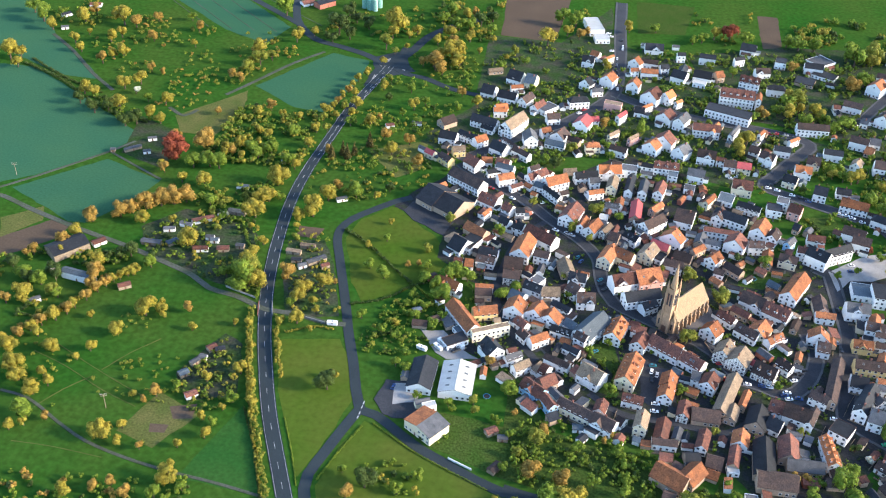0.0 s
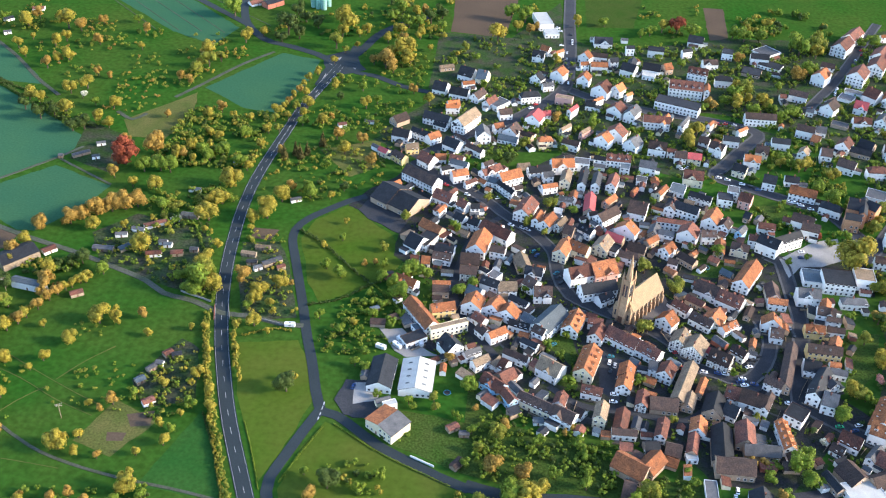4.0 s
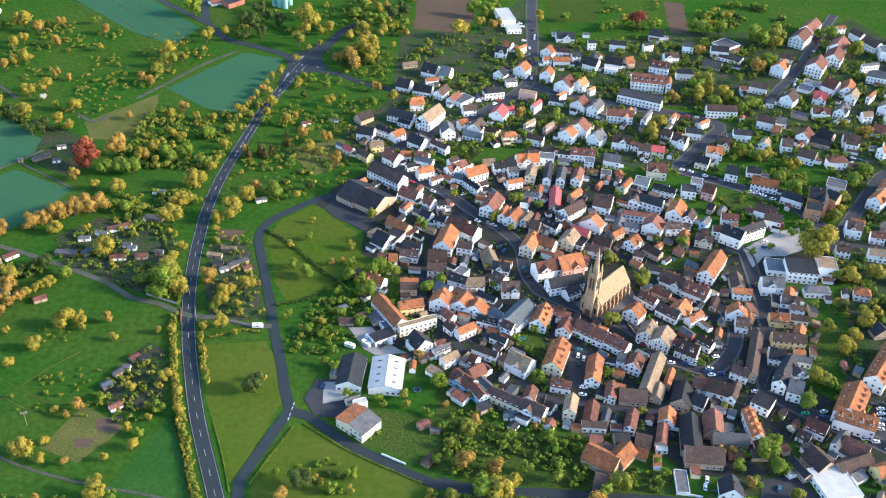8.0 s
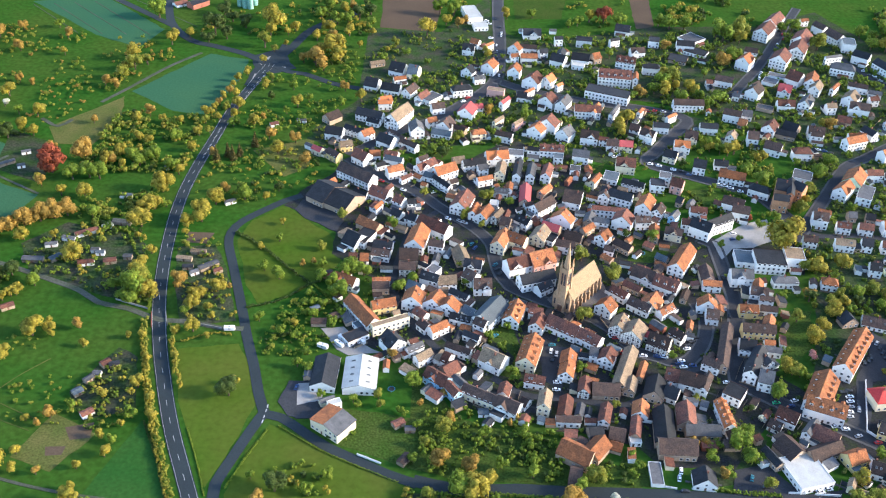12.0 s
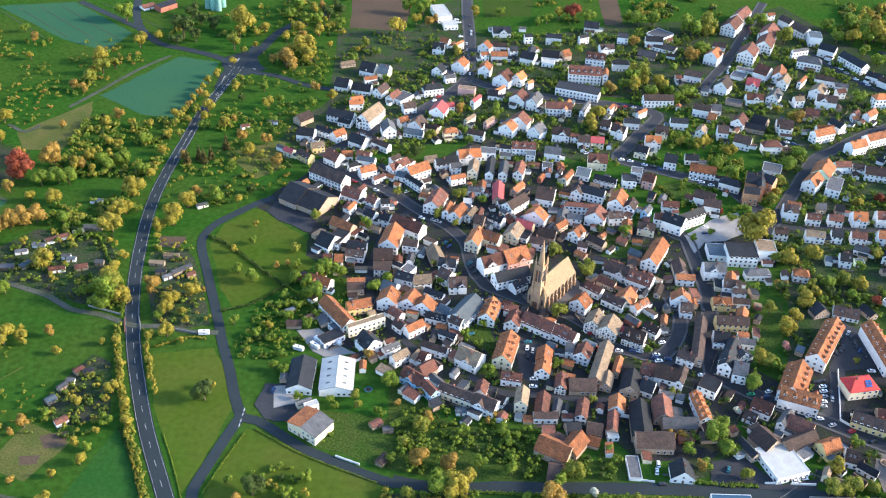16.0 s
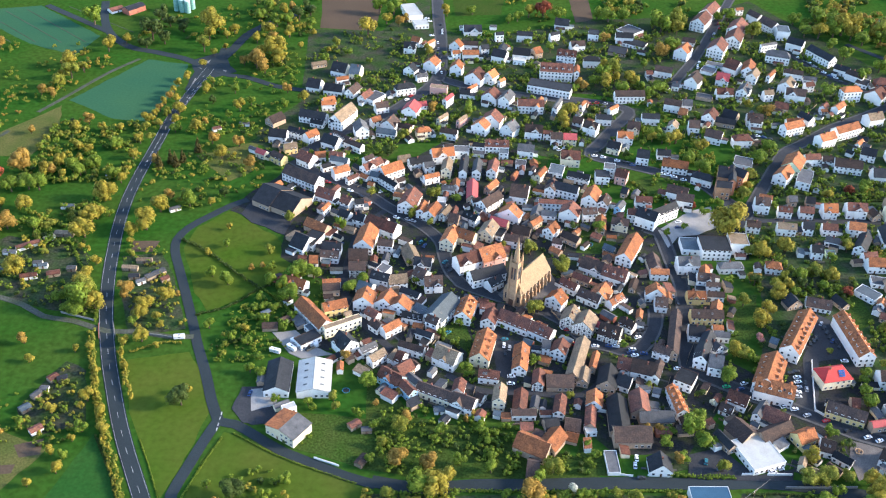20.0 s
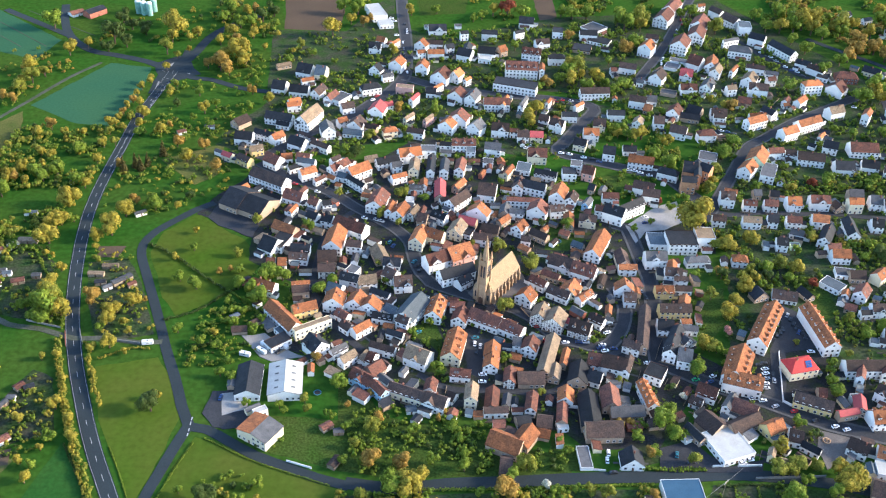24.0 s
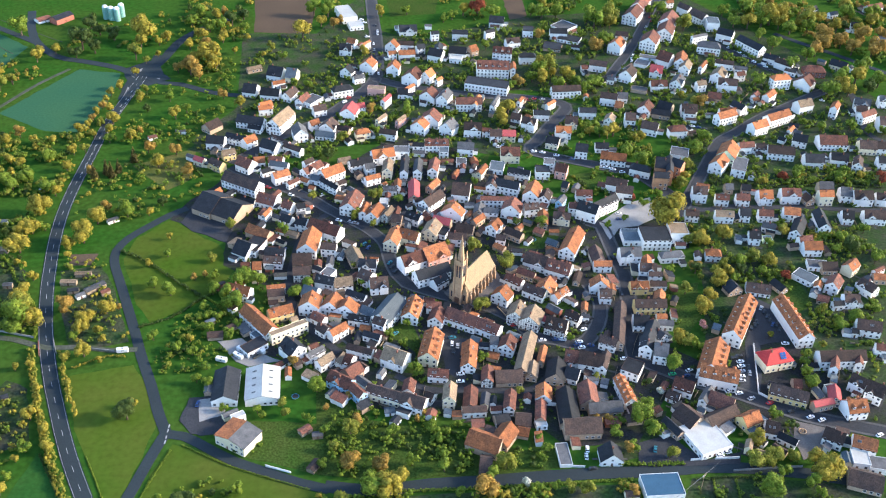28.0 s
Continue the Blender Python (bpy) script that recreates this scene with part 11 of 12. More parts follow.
car(357.1, 768.7, -30, 'k')
car(360.0, 762.7, -30, 'k')
car(369.7, 741.8, -30, 'u')
car(373.4, 738.4, -30, 'w')
car(375.3, 730.6, -30, 'k')
car(366.4, 773.1, -30, 'w')
car(313.8, 716.8, 0, 'k')
car(231.3, 414.3, 70, 'k')
car(233.9, 417.7, 70, 'k')
car(236.5, 421.1, 70, 'u')
car(239.2, 424.6, 70, 'k')
car(241.8, 428.1, 70, 'g')
car(246.3, 413.3, 55, 'k')
car(246.5, 409.7, 55, 'k')
car(246.8, 406.2, 55, 'u')
car(245.9, 417.4, 55, 'k')
car(245.6, 421.0, 55, 'g')
car(219.7, 372.4, 75, 'k')
car(218.7, 368.1, 75, 'g')
car(134.1, 394.7, 10, 'w')
car(166.8, 467.3, 70, 'w')
car(168.1, 439.5, 85, 'k')
car(158.8, 381.4, 20, 'g')
car(45.1, 796.3, 88, 'w')
car(45.0, 783.5, 88, 'g')
car(45.0, 771.0, 88, 'k')
car(45.0, 760.0, 88, 'w')
car(158.8, 686.3, -12, 'm')
car(262.2, 758.7, 60, 'w')
car(300.7, 858.5, 62, 'w')
car(302.4, 838.2, 62, 'm')
car(361.3, 777.4, -40, 'k')
car(360.9, 768.0, -40, 'w')
car(362.9, 759.8, -35, 'g')
car(364.8, 753.9, -35, 'k')
car(366.7, 748.2, -35, 'w')
car(275.7, 637.5, -10, 'w')
car(279.9, 635.6, -10, 'u')
car(283.8, 632.7, -10, 'k')
car(321.0, 651.8, 45, 'k')
car(359.7, 673.8, 40, 'k')
car(60.4, 528.1, -35, 'u')
car(14.8, 523.8, -38, 'g')
car(-25.9, 496.2, 70, 'u')
car(-40.1, 613.0, 10, 'u')
car(3.5, 559.2, -35, 'w')
car(56.6, 616.6, 5, 'k')
car(124.3, 613.9, 5, 'w')
car(128.7, 616.4, 5, 'w')
car(149.8, 610.4, 45, 'k')
car(204.7, 574.4, -12, 'w')
car(65.2, 407.9, 10, 't')
car(121.4, 402.2, -10, 'u')
car(125.1, 402.1, -10, 'w')
car(224.8, 472.7, 80, 'w')
car(207.4, 353.6, 5, 'w')
car(187.1, 314.2, 5, 'w')
car(213.3, 366.0, 0, 'w')
car(212.3, 362.6, 0, 'g')
car(221.7, 463.4, 90, 'w')
car(139.3, 396.1, -10, 'u')
car(212.5, 349.3, 20, 'g')
car(229.3, 338.6, 20, 'k')

# shrubs, hedges, thickets
scatter([(-246.7, 642.8), (-233.1, 655.3), (-196.1, 649.2), (-173.3, 644.9), (-167.8, 606.6), (-169.3, 551.2), (-174.7, 542.8), (-192.2, 478.9), (-213.1, 487.3), (-242.6, 558.6), (-238.0, 591.7)], 420, 1.6, 3.6, 'gggglldy', 'shrubs', 'loose shrubs and small trees growing in the grass', -0.10)
scatter([(-166.1, 651.1), (-115.4, 681.1), (-73.9, 635.1), (-79.1, 562.5), (-119.0, 532.9), (-156.5, 532.2), (-163.8, 575.1)], 230, 1.2, 2.8, 'glggdy', 'shrubs', 'loose shrubs and small trees growing in the grass', -0.15)
scatter([(-438.0, 817.3), (-271.3, 777.5), (-237.2, 654.4), (-284.2, 625.4), (-355.6, 678.3), (-410.0, 745.2)], 300, 1.0, 2.6, 'glgoll', 'shrubs', 'loose shrubs and small trees growing in the grass', -0.05)
scatter([(-278.2, 365.4), (-244.7, 381.2), (-193.0, 421.5), (-155.7, 408.1), (-137.0, 348.0), (-154.0, 306.3), (-195.5, 306.1), (-225.6, 315.7), (-259.0, 329.6)], 120, 0.8, 2.0, 'lglg', 'shrubs', 'loose shrubs and small trees growing in the grass', 0.05)
scatter([(-318.9, 441.6), (-286.6, 448.0), (-235.5, 452.2), (-248.9, 426.8), (-260.0, 393.1), (-280.4, 369.7)], 110, 1.4, 3.4, 'ggdy', 'shrubs', 'loose shrubs and small trees growing in the grass', 0.00)
scatter([(-247.0, 480.5), (-179.3, 507.1), (-158.7, 428.1), (-184.0, 434.0), (-232.3, 452.8)], 150, 1.0, 2.8, 'ggyd', 'shrubs', 'loose shrubs and small trees growing in the grass', -0.10)
scatter([(-161.9, 497.6), (-127.9, 491.7), (-106.9, 417.4), (-137.5, 411.6)], 80, 1.0, 2.6, 'ggyy', 'shrubs', 'loose shrubs and small trees growing in the grass', -0.10)
scatter([(-100.8, 418.6), (-96.2, 427.1), (-60.4, 444.5), (-42.5, 410.1), (-69.3, 386.5), (-79.4, 362.9), (-87.3, 378.6)], 110, 0.8, 2.2, 'gggld', 'shrubs', 'loose shrubs and small trees growing in the grass', -0.20)
scatter([(-3.2, 352.9), (19.4, 360.9), (46.3, 347.0), (82.7, 329.0), (108.9, 321.4), (95.6, 310.0), (69.0, 311.2), (32.2, 311.8), (6.2, 312.9), (-9.1, 320.4)], 230, 1.0, 2.8, 'gggggd', 'shrubs', 'loose shrubs and small trees growing in the grass', -0.10)
scatter([(-9.3, 305.2), (41.7, 302.6), (99.0, 300.5), (138.6, 298.6), (133.0, 278.7), (-9.5, 290.9)], 200, 1.4, 3.4, 'gggyd', 'shrubs', 'loose shrubs and small trees growing in the grass', 0.00)
scatter([(137.8, 347.7), (170.0, 347.2), (154.7, 306.9), (131.0, 310.6)], 60, 1.2, 3.0, 'gggd', 'shrubs', 'loose shrubs and small trees growing in the grass', 0.00)
scatter([(185.8, 300.8), (251.3, 285.1), (243.4, 269.3), (158.5, 276.5), (165.4, 297.4)], 90, 1.0, 3.0, 'gggd', 'shrubs', 'loose shrubs and small trees growing in the grass', 0.00)
hedge([(166.5, 299.0), (185.1, 298.8), (200.7, 296.1)], 1.0, 'd', 'dense hedge along the edge of the way')
hedge([(174.5, 298.3), (172.0, 285.1)], 0.7, 'g', 'dense hedge along the edge of the way')
hedge([(185.1, 297.4), (182.9, 284.2)], 0.8, 'g', 'dense hedge along the edge of the way')
hedge([(11.0, 304.5), (52.1, 302.4), (99.3, 301.8), (136.7, 301.4)], 1.1, 'g', 'dense hedge along the edge of the way')
scatter([(-61.9, 512.5), (48.6, 595.2), (136.3, 553.4), (172.3, 510.6), (195.1, 438.6), (195.7, 379.5), (167.1, 347.4), (100.9, 336.9), (31.1, 366.1), (-8.3, 394.6), (-38.8, 434.2)], 300, 0.8, 1.7, 'gggd', 'garden_shrubs', 'loose shrubs in small gardens between houses', -0.20)
scatter([(-63.5, 675.6), (65.6, 817.9), (336.1, 862.7), (416.4, 673.2), (352.0, 486.7), (237.9, 493.8), (160.8, 559.2), (49.2, 602.9), (-59.2, 593.4)], 2300, 1.2, 3.3, 'gggggdl', 'garden_shrubs', 'loose shrubs in gardens between the houses', -0.20)
scatter([(228.6, 488.2), (348.9, 480.6), (270.4, 323.5), (257.4, 374.9), (272.0, 412.3), (266.6, 444.6), (245.0, 443.3), (221.3, 415.9), (201.8, 397.6)], 420, 1.2, 3.2, 'gggggdl', 'garden_shrubs', 'loose shrubs in gardens between the houses', -0.10)
scatter([(-121.2, 900.9), (-59.5, 899.6), (-61.4, 821.7), (-75.9, 743.8), (-105.1, 724.6)], 90, 2.0, 4.2, 'ggdyy', 'wood', 'wooded belt of mixed shrubs and trees', 0.00)
scatter([(-2.3, 898.4), (18.7, 897.9), (21.3, 819.2), (-12.9, 820.3)], 20, 1.6, 3.0, 'ggyd', 'wood', 'wooded belt of mixed shrubs and trees', 0.00)
scatter([(206.5, 923.2), (296.9, 921.5), (265.8, 824.6), (224.8, 851.9), (193.1, 852.7)], 110, 2.5, 5.5, 'ggdgy', 'wood', 'wooded belt of mixed shrubs and trees', 0.00)
scatter([(371.7, 920.2), (590.8, 916.1), (490.0, 722.2), (450.9, 769.4), (414.2, 807.5), (381.3, 834.4)], 380, 2.5, 5.5, 'ggdgdyo', 'wood', 'wooded belt of mixed shrubs and trees', 0.00)
scatter([(117.6, 924.9), (173.0, 923.9), (149.2, 840.7), (108.2, 841.9)], 30, 1.6, 3.4, 'ggdy', 'wood', 'wooded belt of mixed shrubs and trees', 0.00)
scatter([(-863.4, 1170.7), (1370.2, 1187.5), (1165.3, 975.0), (-760.6, 998.4)], 260, 4.0, 8.0, 'ggdy', 'far_wood', 'far wooded land of mixed shrubs and trees', 0.00)
hedge([(-155.7, 414.1), (-146.1, 381.1), (-135.0, 348.4), (-124.6, 322.7), (-115.3, 299.2), (-107.6, 280.6)], 2.1, 'l', 'dense hedge along the edge of the way')
hedge([(-155.7, 408.1), (-145.1, 372.3), (-134.0, 340.5), (-122.4, 312.1), (-111.9, 286.3)], 1.7, 'y', 'dense hedge along the edge of the way')
hedge([(-149.1, 389.9), (-138.9, 356.0), (-128.9, 329.6)], 2.4, 'y', 'dense hedge along the edge of the way')
hedge([(-137.8, 399.2), (-129.6, 375.2), (-124.3, 363.0)], 2.2, 'y', 'dense hedge along the edge of the way')
hedge([(-140.5, 411.0), (-134.6, 392.6), (-128.7, 375.3)], 1.8, 'l', 'dense hedge along the edge of the way')
hedge([(-98.2, 295.4), (-105.8, 315.1), (-114.9, 336.0)], 0.5, 'g', 'dense hedge along the edge of the way')
hedge([(-122.1, 500.5), (-106.0, 488.7), (-88.2, 469.6), (-71.7, 453.1)], 1.4, 'd', 'dense hedge along the edge of the way')
hedge([(-103.0, 428.4), (-85.3, 437.0), (-71.4, 451.5), (-53.1, 462.3)], 1.2, 'd', 'dense hedge along the edge of the way')
hedge([(-425.8, 681.7), (-384.2, 659.5), (-362.0, 641.4)], 1.8, 'd', 'dense hedge along the edge of the way')
hedge([(186.8, 780.6), (208.0, 775.2), (236.5, 769.6)], 2.2, 'd', 'dense hedge along the edge of the way')
hedge([(-70.1, 453.4), (-48.3, 428.7)], 1.0, 'g', 'dense hedge along the edge of the way')
hedge([(-132.0, 397.9), (-116.8, 405.6), (-107.2, 405.0)], 1.2, 'y', 'dense hedge along the edge of the way')
hedge([(132.6, 311.5), (144.6, 309.9)], 1.5, 'g', 'dense hedge along the edge of the way')
hedge([(150.4, 310.8), (163.7, 309.0)], 1.2, 'g', 'dense hedge along the edge of the way')
hedge([(-136.5, 339.2), (-126.1, 318.7), (-116.3, 295.6), (-111.5, 283.1)], 0.8, 'd', 'dense hedge along the edge of the way')
hedge([(-186.8, 495.8), (-176.9, 475.8), (-161.8, 449.4), (-155.6, 423.4)], 1.4, 'g', 'dense hedge along the edge of the way')
hedge([(-76.8, 337.2), (-83.8, 319.0), (-90.0, 300.3)], 0.7, 'g', 'dense hedge along the edge of the way')
hedge([(-71.8, 340.0), (-46.7, 323.9), (-12.7, 308.0)], 0.6, 'g', 'dense hedge along the edge of the way')
hedge([(-422.8, 690.0), (-380.9, 662.2), (-345.6, 645.1)], 1.4, 'd', 'dense hedge along the edge of the way')
hedge([(87.5, 432.9), (106.0, 455.4), (99.4, 467.0)], 0.8, 'g', 'dense hedge along the edge of the way')
scatter([(266.4, 577.4), (394.6, 572.1), (380.9, 544.6), (351.4, 552.2), (257.8, 552.3)], 170, 1.3, 3.2, 'ggdgy', 'garden_shrubs', 'loose shrubs in gardens between the houses', 0.00)
scatter([(230.0, 503.8), (353.5, 489.8), (345.9, 474.6), (253.9, 486.6), (226.6, 482.2)], 150, 1.3, 3.4, 'ggdgy', 'garden_shrubs', 'loose shrubs in gardens between the houses', 0.00)
scatter([(174.3, 620.9), (185.2, 650.7), (262.2, 629.4), (256.2, 584.2), (225.9, 593.7), (191.0, 620.0)], 160, 1.2, 3.0, 'ggdgy', 'garden_shrubs', 'loose shrubs in gardens between the houses', 0.00)
scatter([(137.8, 347.7), (152.7, 348.6), (167.6, 339.4), (161.8, 320.8), (131.9, 314.1)], 120, 1.5, 3.6, 'gggd', 'shrubs', 'loose shrubs and small trees growing in the grass', 0.00)
hedge([(167.6, 572.1), (174.3, 558.4), (158.5, 548.6)], 1.2, 'd', 'dense hedge along the edge of the way')
hedge([(265.9, 575.8), (293.9, 551.7), (337.7, 549.2), (380.5, 543.9)], 1.1, 'd', 'dense hedge along the edge of the way')
hedge([(341.8, 567.9), (390.1, 562.9)], 1.2, 'g', 'dense hedge along the edge of the way')
hedge([(131.3, 311.7), (147.3, 309.6), (163.7, 309.0)], 1.3, 'g', 'dense hedge along the edge of the way')
scatter([(-65.6, 809.9), (16.3, 817.0), (33.7, 772.1), (-4.6, 701.0), (-47.4, 693.3), (-67.5, 753.9)], 140, 1.2, 2.8, 'gggld', 'garden_shrubs', 'loose shrubs in gardens between the houses', 0.00)
scatter([(-144.8, 767.4), (-69.2, 786.9), (-68.1, 684.9), (-96.8, 634.3), (-134.9, 628.2), (-140.1, 697.3)], 170, 1.2, 3.0, 'ggggld', 'shrubs', 'loose shrubs and small trees growing in the grass', -0.10)
hedge([(-272.2, 371.0), (-264.0, 382.9), (-255.0, 394.3), (-249.9, 408.0), (-244.6, 422.2), (-238.9, 428.6), (-232.2, 438.7)], 3.0, 'y', 'tall golden hedge along the orchard')
hedge([(-272.3, 374.7), (-264.0, 386.8), (-255.0, 398.4), (-249.8, 412.2), (-244.4, 426.5)], 2.6, 'o', 'tall copper hedge along the orchard')
hedge([(-267.7, 486.4), (-260.0, 491.7), (-251.7, 498.6), (-243.3, 505.6), (-232.1, 510.4)], 3.6, 'o', 'tall copper hedge beside the field')
scatter([(-178.7, 347.3), (-168.5, 370.1), (-161.1, 389.3), (-152.4, 386.0), (-144.9, 356.4), (-147.2, 332.0), (-157.3, 328.6)], 90, 0.9, 2.3, 'ggdly', 'shrubs', 'loose shrubs and small trees growing in the grass', -0.50)
utility_pole(-202.5, 327.0)
utility_pole(-272.1, 417.9)
utility_pole(-349.6, 521.2)
utility_pole(166.6, 292.8, 40.0, 11.0)
cable((165.5, 291.9, 10.7), (184.9, 309.0, 7.0))
cable((166.0, 292.4, 10.7), (186.1, 309.8, 7.0))
cable((167.1, 293.3, 10.7), (188.3, 311.5, 7.0))
cable((167.7, 293.7, 10.7), (189.4, 312.4, 7.0))
cable((165.5, 291.9, 10.7), (134.5, 272.3, 9.5))
cable((166.0, 292.4, 10.7), (135.7, 273.0, 9.5))
cable((167.1, 293.3, 10.7), (137.9, 274.4, 9.5))
cable((167.7, 293.7, 10.7), (139.0, 275.1, 9.5))
wall_line([(229.1, 389.9), (217.6, 352.6), (221.0, 349.0)], 1.8, WHITE, 'garden_wall', 'low white rendered garden wall')
wall_line([(-32.5, 323.7), (-20.8, 318.6)], 1.2, WHITE, 'garden_wall', 'low white rendered garden wall')
wall_line([(104.2, 312.5), (116.1, 310.8)], 1.2, WHITE, 'garden_wall', 'low white rendered garden wall')
wall_line([(123.0, 311.3), (133.1, 310.1)], 1.0, WHITE, 'garden_wall', 'low white rendered garden wall')
wall_line([(167.6, 310.8), (175.5, 310.9)], 1.5, WHITE, 'garden_wall', 'low white rendered garden wall')
wall_line([(179.8, 310.6), (191.6, 310.3)], 1.5, WHITE, 'garden_wall', 'low white rendered garden wall')
wall_line([(185.9, 302.6), (219.9, 302.3)], 1.5, CONCRETE, 'garden_wall', 'pale concrete garden wall')
wall_line([(-176.3, 431.1), (-156.8, 424.2)], 1.2, CONCRETE, 'bridge_wall', 'pale concrete bridge wall beside the track')
wall_line([(-124.9, 412.5), (-113.1, 409.8)], 1.2, CONCRETE, 'bridge_wall', 'pale concrete bridge wall beside the track')
wall_line([(-153.9, 421.2), (-150.9, 409.0)], 1.0, BRICK, 'bridge_parapet', 'reddish bridge parapet beside the road')
wall_line([(-146.5, 422.6), (-142.7, 410.6)], 1.0, CONCRETE, 'bridge_parapet', 'pale bridge parapet beside the road')
wall_line([(97.4, 424.6), (93.9, 432.4), (102.5, 444.9)], 1.0, SAND, 'garden_wall', 'low sandstone churchyard wall')
caravan(-57.2, 398.3, -20)
caravan(-48.7, 400.7, -40)
caravan(-47.1, 405.1, -40)
caravan(-37.1, 404.3, -55)
caravan(-108.8, 409.4, 5)


# ---- road markings ----
def dashes(pts, offset, on, off, width, z, label):
    """Painted dashes, or a line when off is 0, along a road: each dash a part of its line."""
    line = smooth_line(pts, 1.0)
    top = tagged(put("road_marking", None, None, None, label), "", "road marking", "", "structure")
    way, start = 0.0, None
    if off == 0:
        v, f = [], []
        ribbon(line[::3], offset - width / 2, offset + width / 2, z - 0.05, z, v, f)
        put("edge_line", solid("edge_line", v, f, [ROAD_PAINT]), top)
        return
    i = 0
    while i + on < len(line):
        v, f = [], []
        ribbon(line[int(i):int(i + on) + 1], offset - width / 2, offset + width / 2, z - 0.05, z, v, f)
        put("dash", solid("dash", v, f, [ROAD_PAINT]), top)
        i += on + off


MAIN = [(-140.0, 739.7), (-149.1, 693.4), (-155.6, 658.0), (-159.0, 621.3), (-161.9, 591.3), (-163.8, 567.3), (-164.6, 541.2), (-163.5, 513.7), (-161.0, 488.2), (-158.5, 467.4), (-153.9, 439.8), (-148.8, 417.0), (-141.7, 391.3), (-134.7, 369.8), (-127.8, 349.7), (-120.6, 331.1), (-113.1, 313.8), (-105.9, 297.4), (-101.6, 287.5), (-94.4, 270.3), (-87.9, 253.7)]
dashes(MAIN, 0.0, 4, 8, 0.17, 0.30, "white broken centre line painted on the main road")
for side in (-3.4, 3.4):
    dashes(MAIN, side, 0, 0, 0.12, 0.30, "thin white edge line painted on the main road")
dashes([(-79.1, 354.2), (-80.1, 341.6)], 0.0, 2, 1.5, 0.5, 0.30, "white broken give-way line painted at the junction")
dashes([(-157.5, 633.0), (-160.4, 601.5), (-161.9, 583.3)], 0.0, 3, 3, 0.3, 0.30, "white hatched marking painted on the main road")
dashes([(-143.2, 720.6), (-149.1, 693.4), (-150.9, 681.1)], 2.0, 3, 3, 0.3, 0.30, "white hatched marking painted on the main road")



# ---- small things ----
def trampoline(x, y, r, rim):
    top = tagged(put("trampoline", None, None, pose(x, y, 0.06), "round garden trampoline with a coloured rim"), "", "trampoline")
    v = [(r * k * math.cos(i * 0.3927), r * k * math.sin(i * 0.3927), 0.8) for k in (1.0, 0.82) for i in range(16)]
    put("rim", solid("rim", v, [(i, (i + 1) % 16, 16 + (i + 1) % 16, 16 + i) for i in range(16)], [rim]), top)
    put("mat", solid("mat", v[16:], [tuple(range(16))], [RUBBER]), top)
    for i in range(4):
        b = i * 1.5708
        put("leg", boxes("leg", [(r * 0.9 * math.cos(b) - 0.05, r * 0.9 * math.sin(b) - 0.05, 0, r * 0.9 * math.cos(b) + 0.05, r * 0.9 * math.sin(b) + 0.05, 0.8)], CONCRETE), top)


trampoline(-19.0, 368.4, 2.0, CAR["t"])
trampoline(126.4, 497.1, 2.4, CAR["t"])


def fountain(x, y):
    top = tagged(put("fountain", None, None, pose(x, y, 0.1), "round stone fountain basin on the village square"), "", "fountain")
    for n, r, q, h in (("paving_ring", 6.5, 5.6, 0.06), ("basin", 2.0, 1.6, 0.7), ("bowl", 0.5, 0.3, 1.6)):
        v = [(k * math.cos(i * 0.2618), k * math.sin(i * 0.2618), z) for k, z in ((r, 0), (r, h), (q, h), (q, 0)) for i in range(24)]
        put(n, solid(n, v, [(24 * j + i, 24 * j + (i + 1) % 24, 24 * j + 24 + (i + 1) % 24, 24 * j + 24 + i) for j in range(3) for i in range(24)], [SAND if n != "paving_ring" else STREET]), top)


fountain(229.6, 324.8)

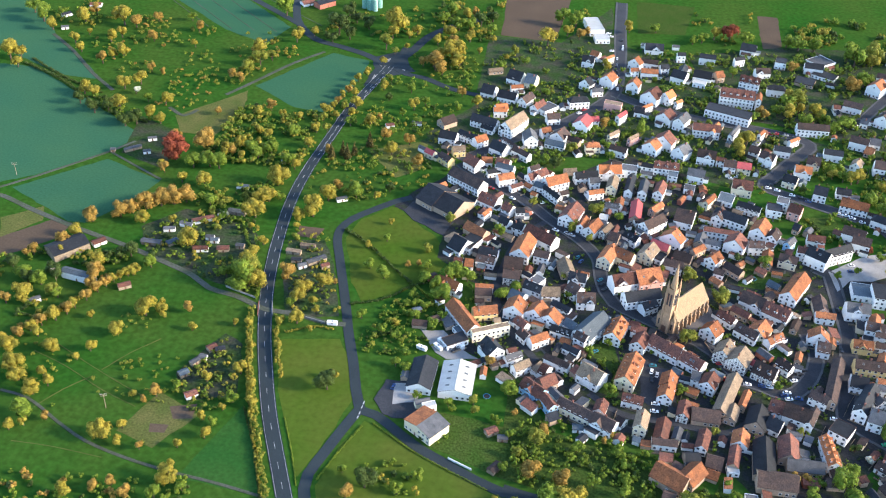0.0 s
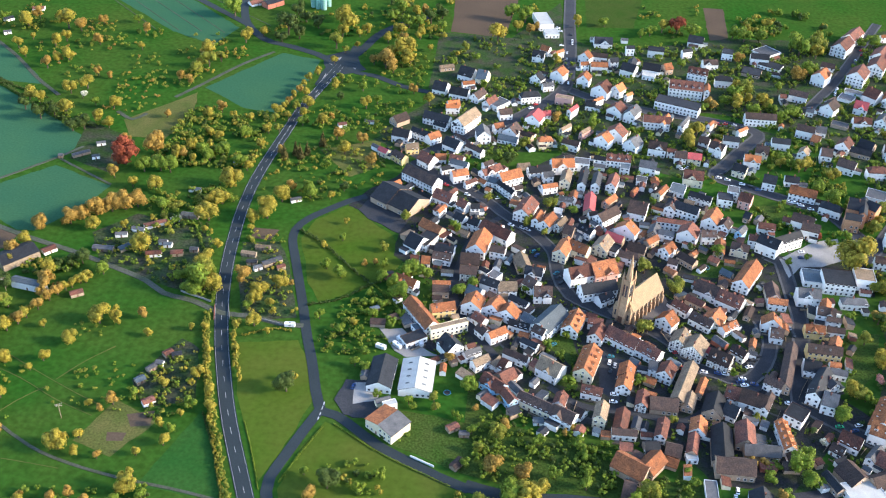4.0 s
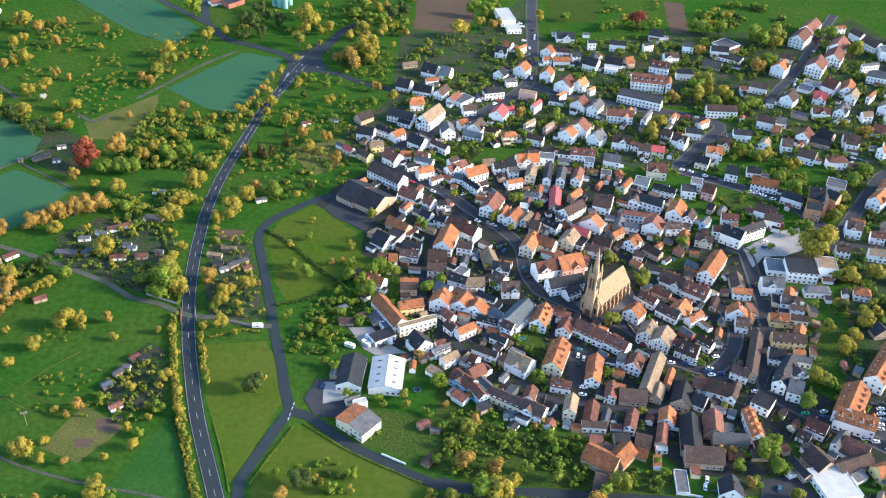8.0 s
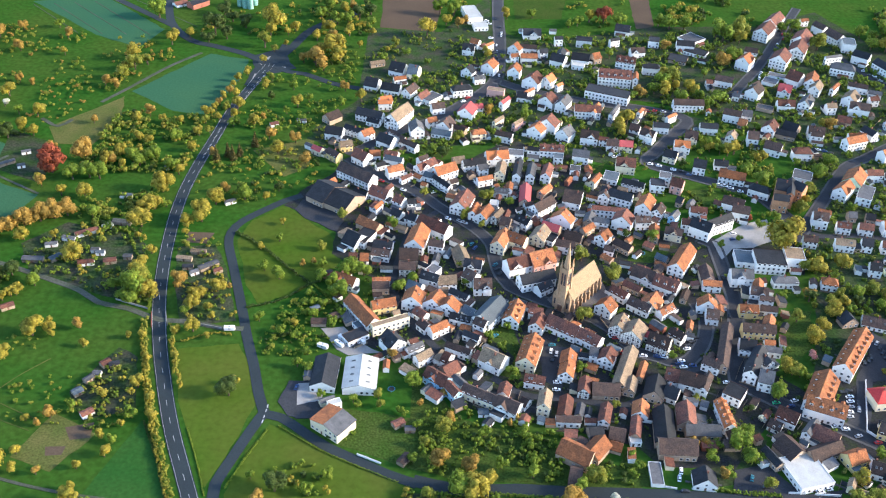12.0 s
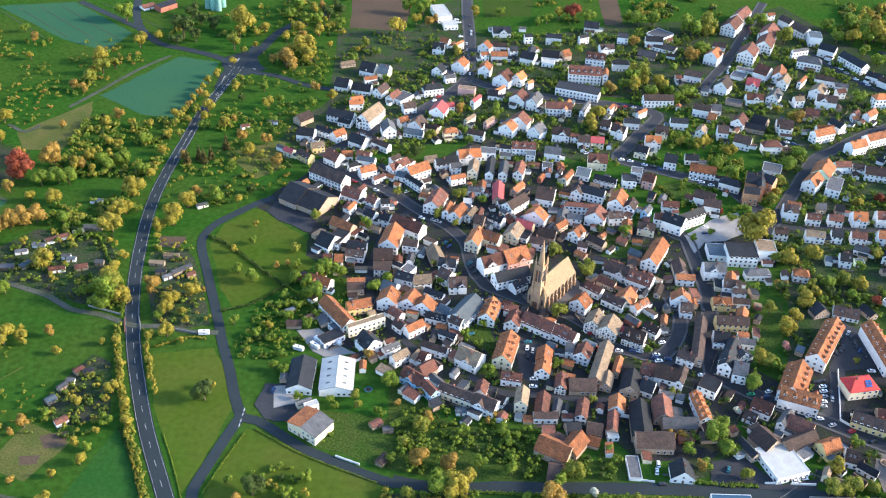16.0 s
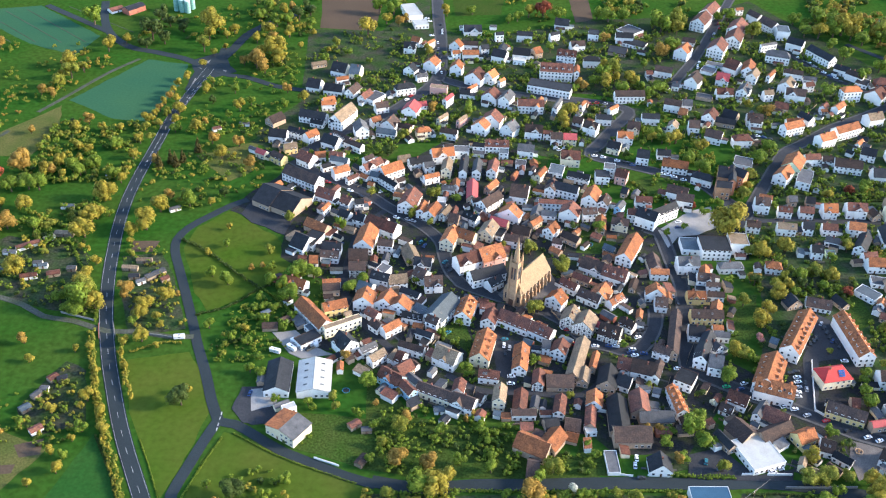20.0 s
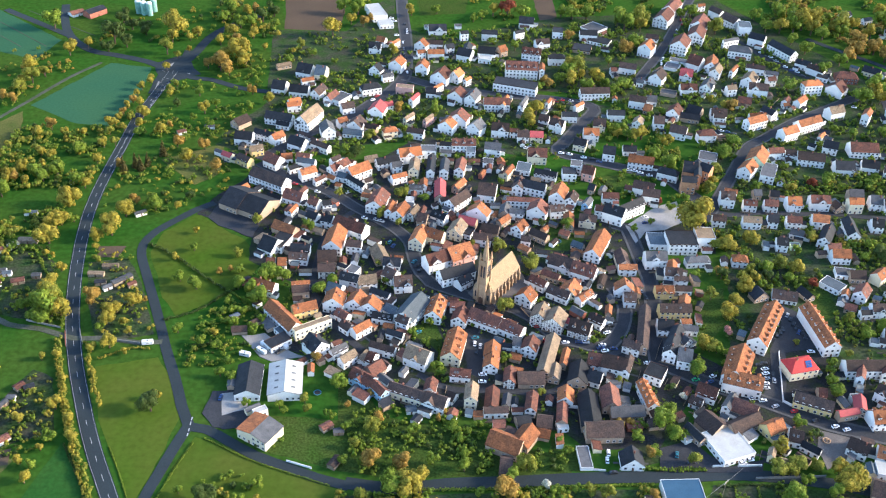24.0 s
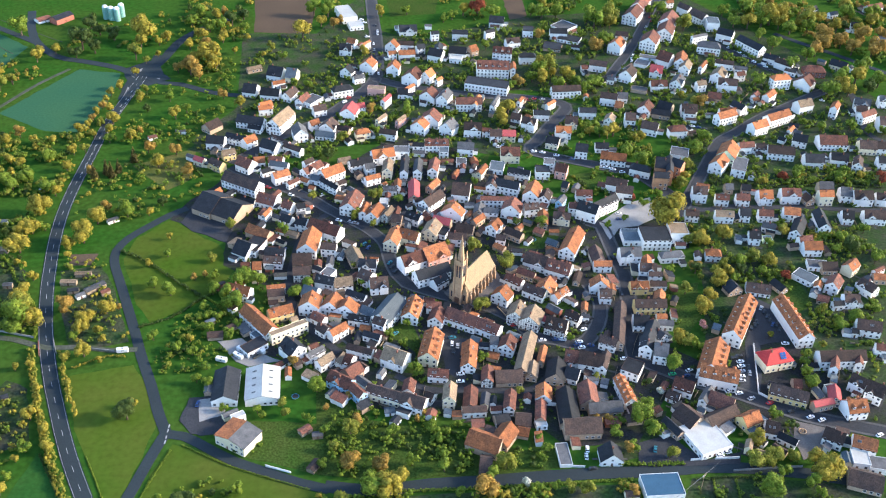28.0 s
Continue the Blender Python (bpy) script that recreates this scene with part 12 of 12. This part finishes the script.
silo(-185.9, 858.2, 2.6, 11.0)
silo(-180.6, 855.3, 2.6, 11.0)
silo(-175.5, 853.8, 2.6, 11.0)
silo(-173.0, 862.7, 2.6, 11.0)
scatter([(-224.1, 788.5), (-187.3, 849.6), (-159.6, 842.5), (-128.9, 877.5), (-102.7, 842.6), (-126.4, 798.8), (-148.0, 781.6), (-183.4, 785.6)], 70, 1.6, 3.4, 'ggyd', 'shrubs', 'loose shrubs and small trees growing in the grass', 0.00)
scatter([(-252.5, 781.9), (-211.7, 779.0), (-216.8, 742.5), (-244.7, 692.6), (-264.2, 709.5)], 60, 1.4, 3.0, 'yggo', 'shrubs', 'loose shrubs and small trees growing in the grass', 0.00)
scatter([(-488.0, 819.4), (-419.2, 836.1), (-387.2, 750.5), (-419.1, 743.0)], 40, 1.6, 3.2, 'ygg', 'shrubs', 'loose shrubs and small trees growing in the grass', 0.00)
scatter([(-233.2, 281.5), (-170.4, 285.9), (-148.0, 289.9), (-142.3, 274.4), (-221.9, 260.3)], 50, 1.4, 3.4, 'ggdo', 'shrubs', 'loose shrubs and small trees growing in the grass', 0.00)
scatter([(-119.8, 284.9), (-83.8, 319.0), (-40.1, 316.2), (-12.2, 304.1), (-52.0, 293.7), (-91.7, 286.6)], 40, 1.4, 3.0, 'ggdy', 'shrubs', 'loose shrubs and small trees growing in the grass', 0.10)
scatter([(-372.3, 644.1), (-359.9, 646.8), (-291.3, 610.3), (-294.3, 596.6), (-330.4, 610.8)], 45, 2.0, 3.6, 'dgdg', 'shrubs', 'loose shrubs and small trees growing in the grass', 0.00)
scatter([(-106.9, 417.4), (-86.8, 383.2), (-65.4, 365.5), (-54.6, 407.8), (-48.0, 449.6), (-66.3, 440.7)], 60, 1.0, 2.4, 'gggl', 'shrubs', 'loose shrubs and small trees growing in the grass', -0.10)

def solar_panels(x, y, z, a, tilt):
    top = tagged(put("solar_panels", None, None, pose(x, y, z, 0, 0, a), "blue solar panels laid on a bright red tiled roof"), "", "solar panels")
    for i in range(2):
        for j in range(3):
            put("panel", boxes("panel", [(i * 1.75, j * 1.25, 0, i * 1.75 + 1.65, j * 1.25 + 1.15, 0.09)], SOLAR), top, pose(0, 0, 0, tilt, 0, 0))

solar_panels(235.3, 369.9, 7.25, 10, 40.4)
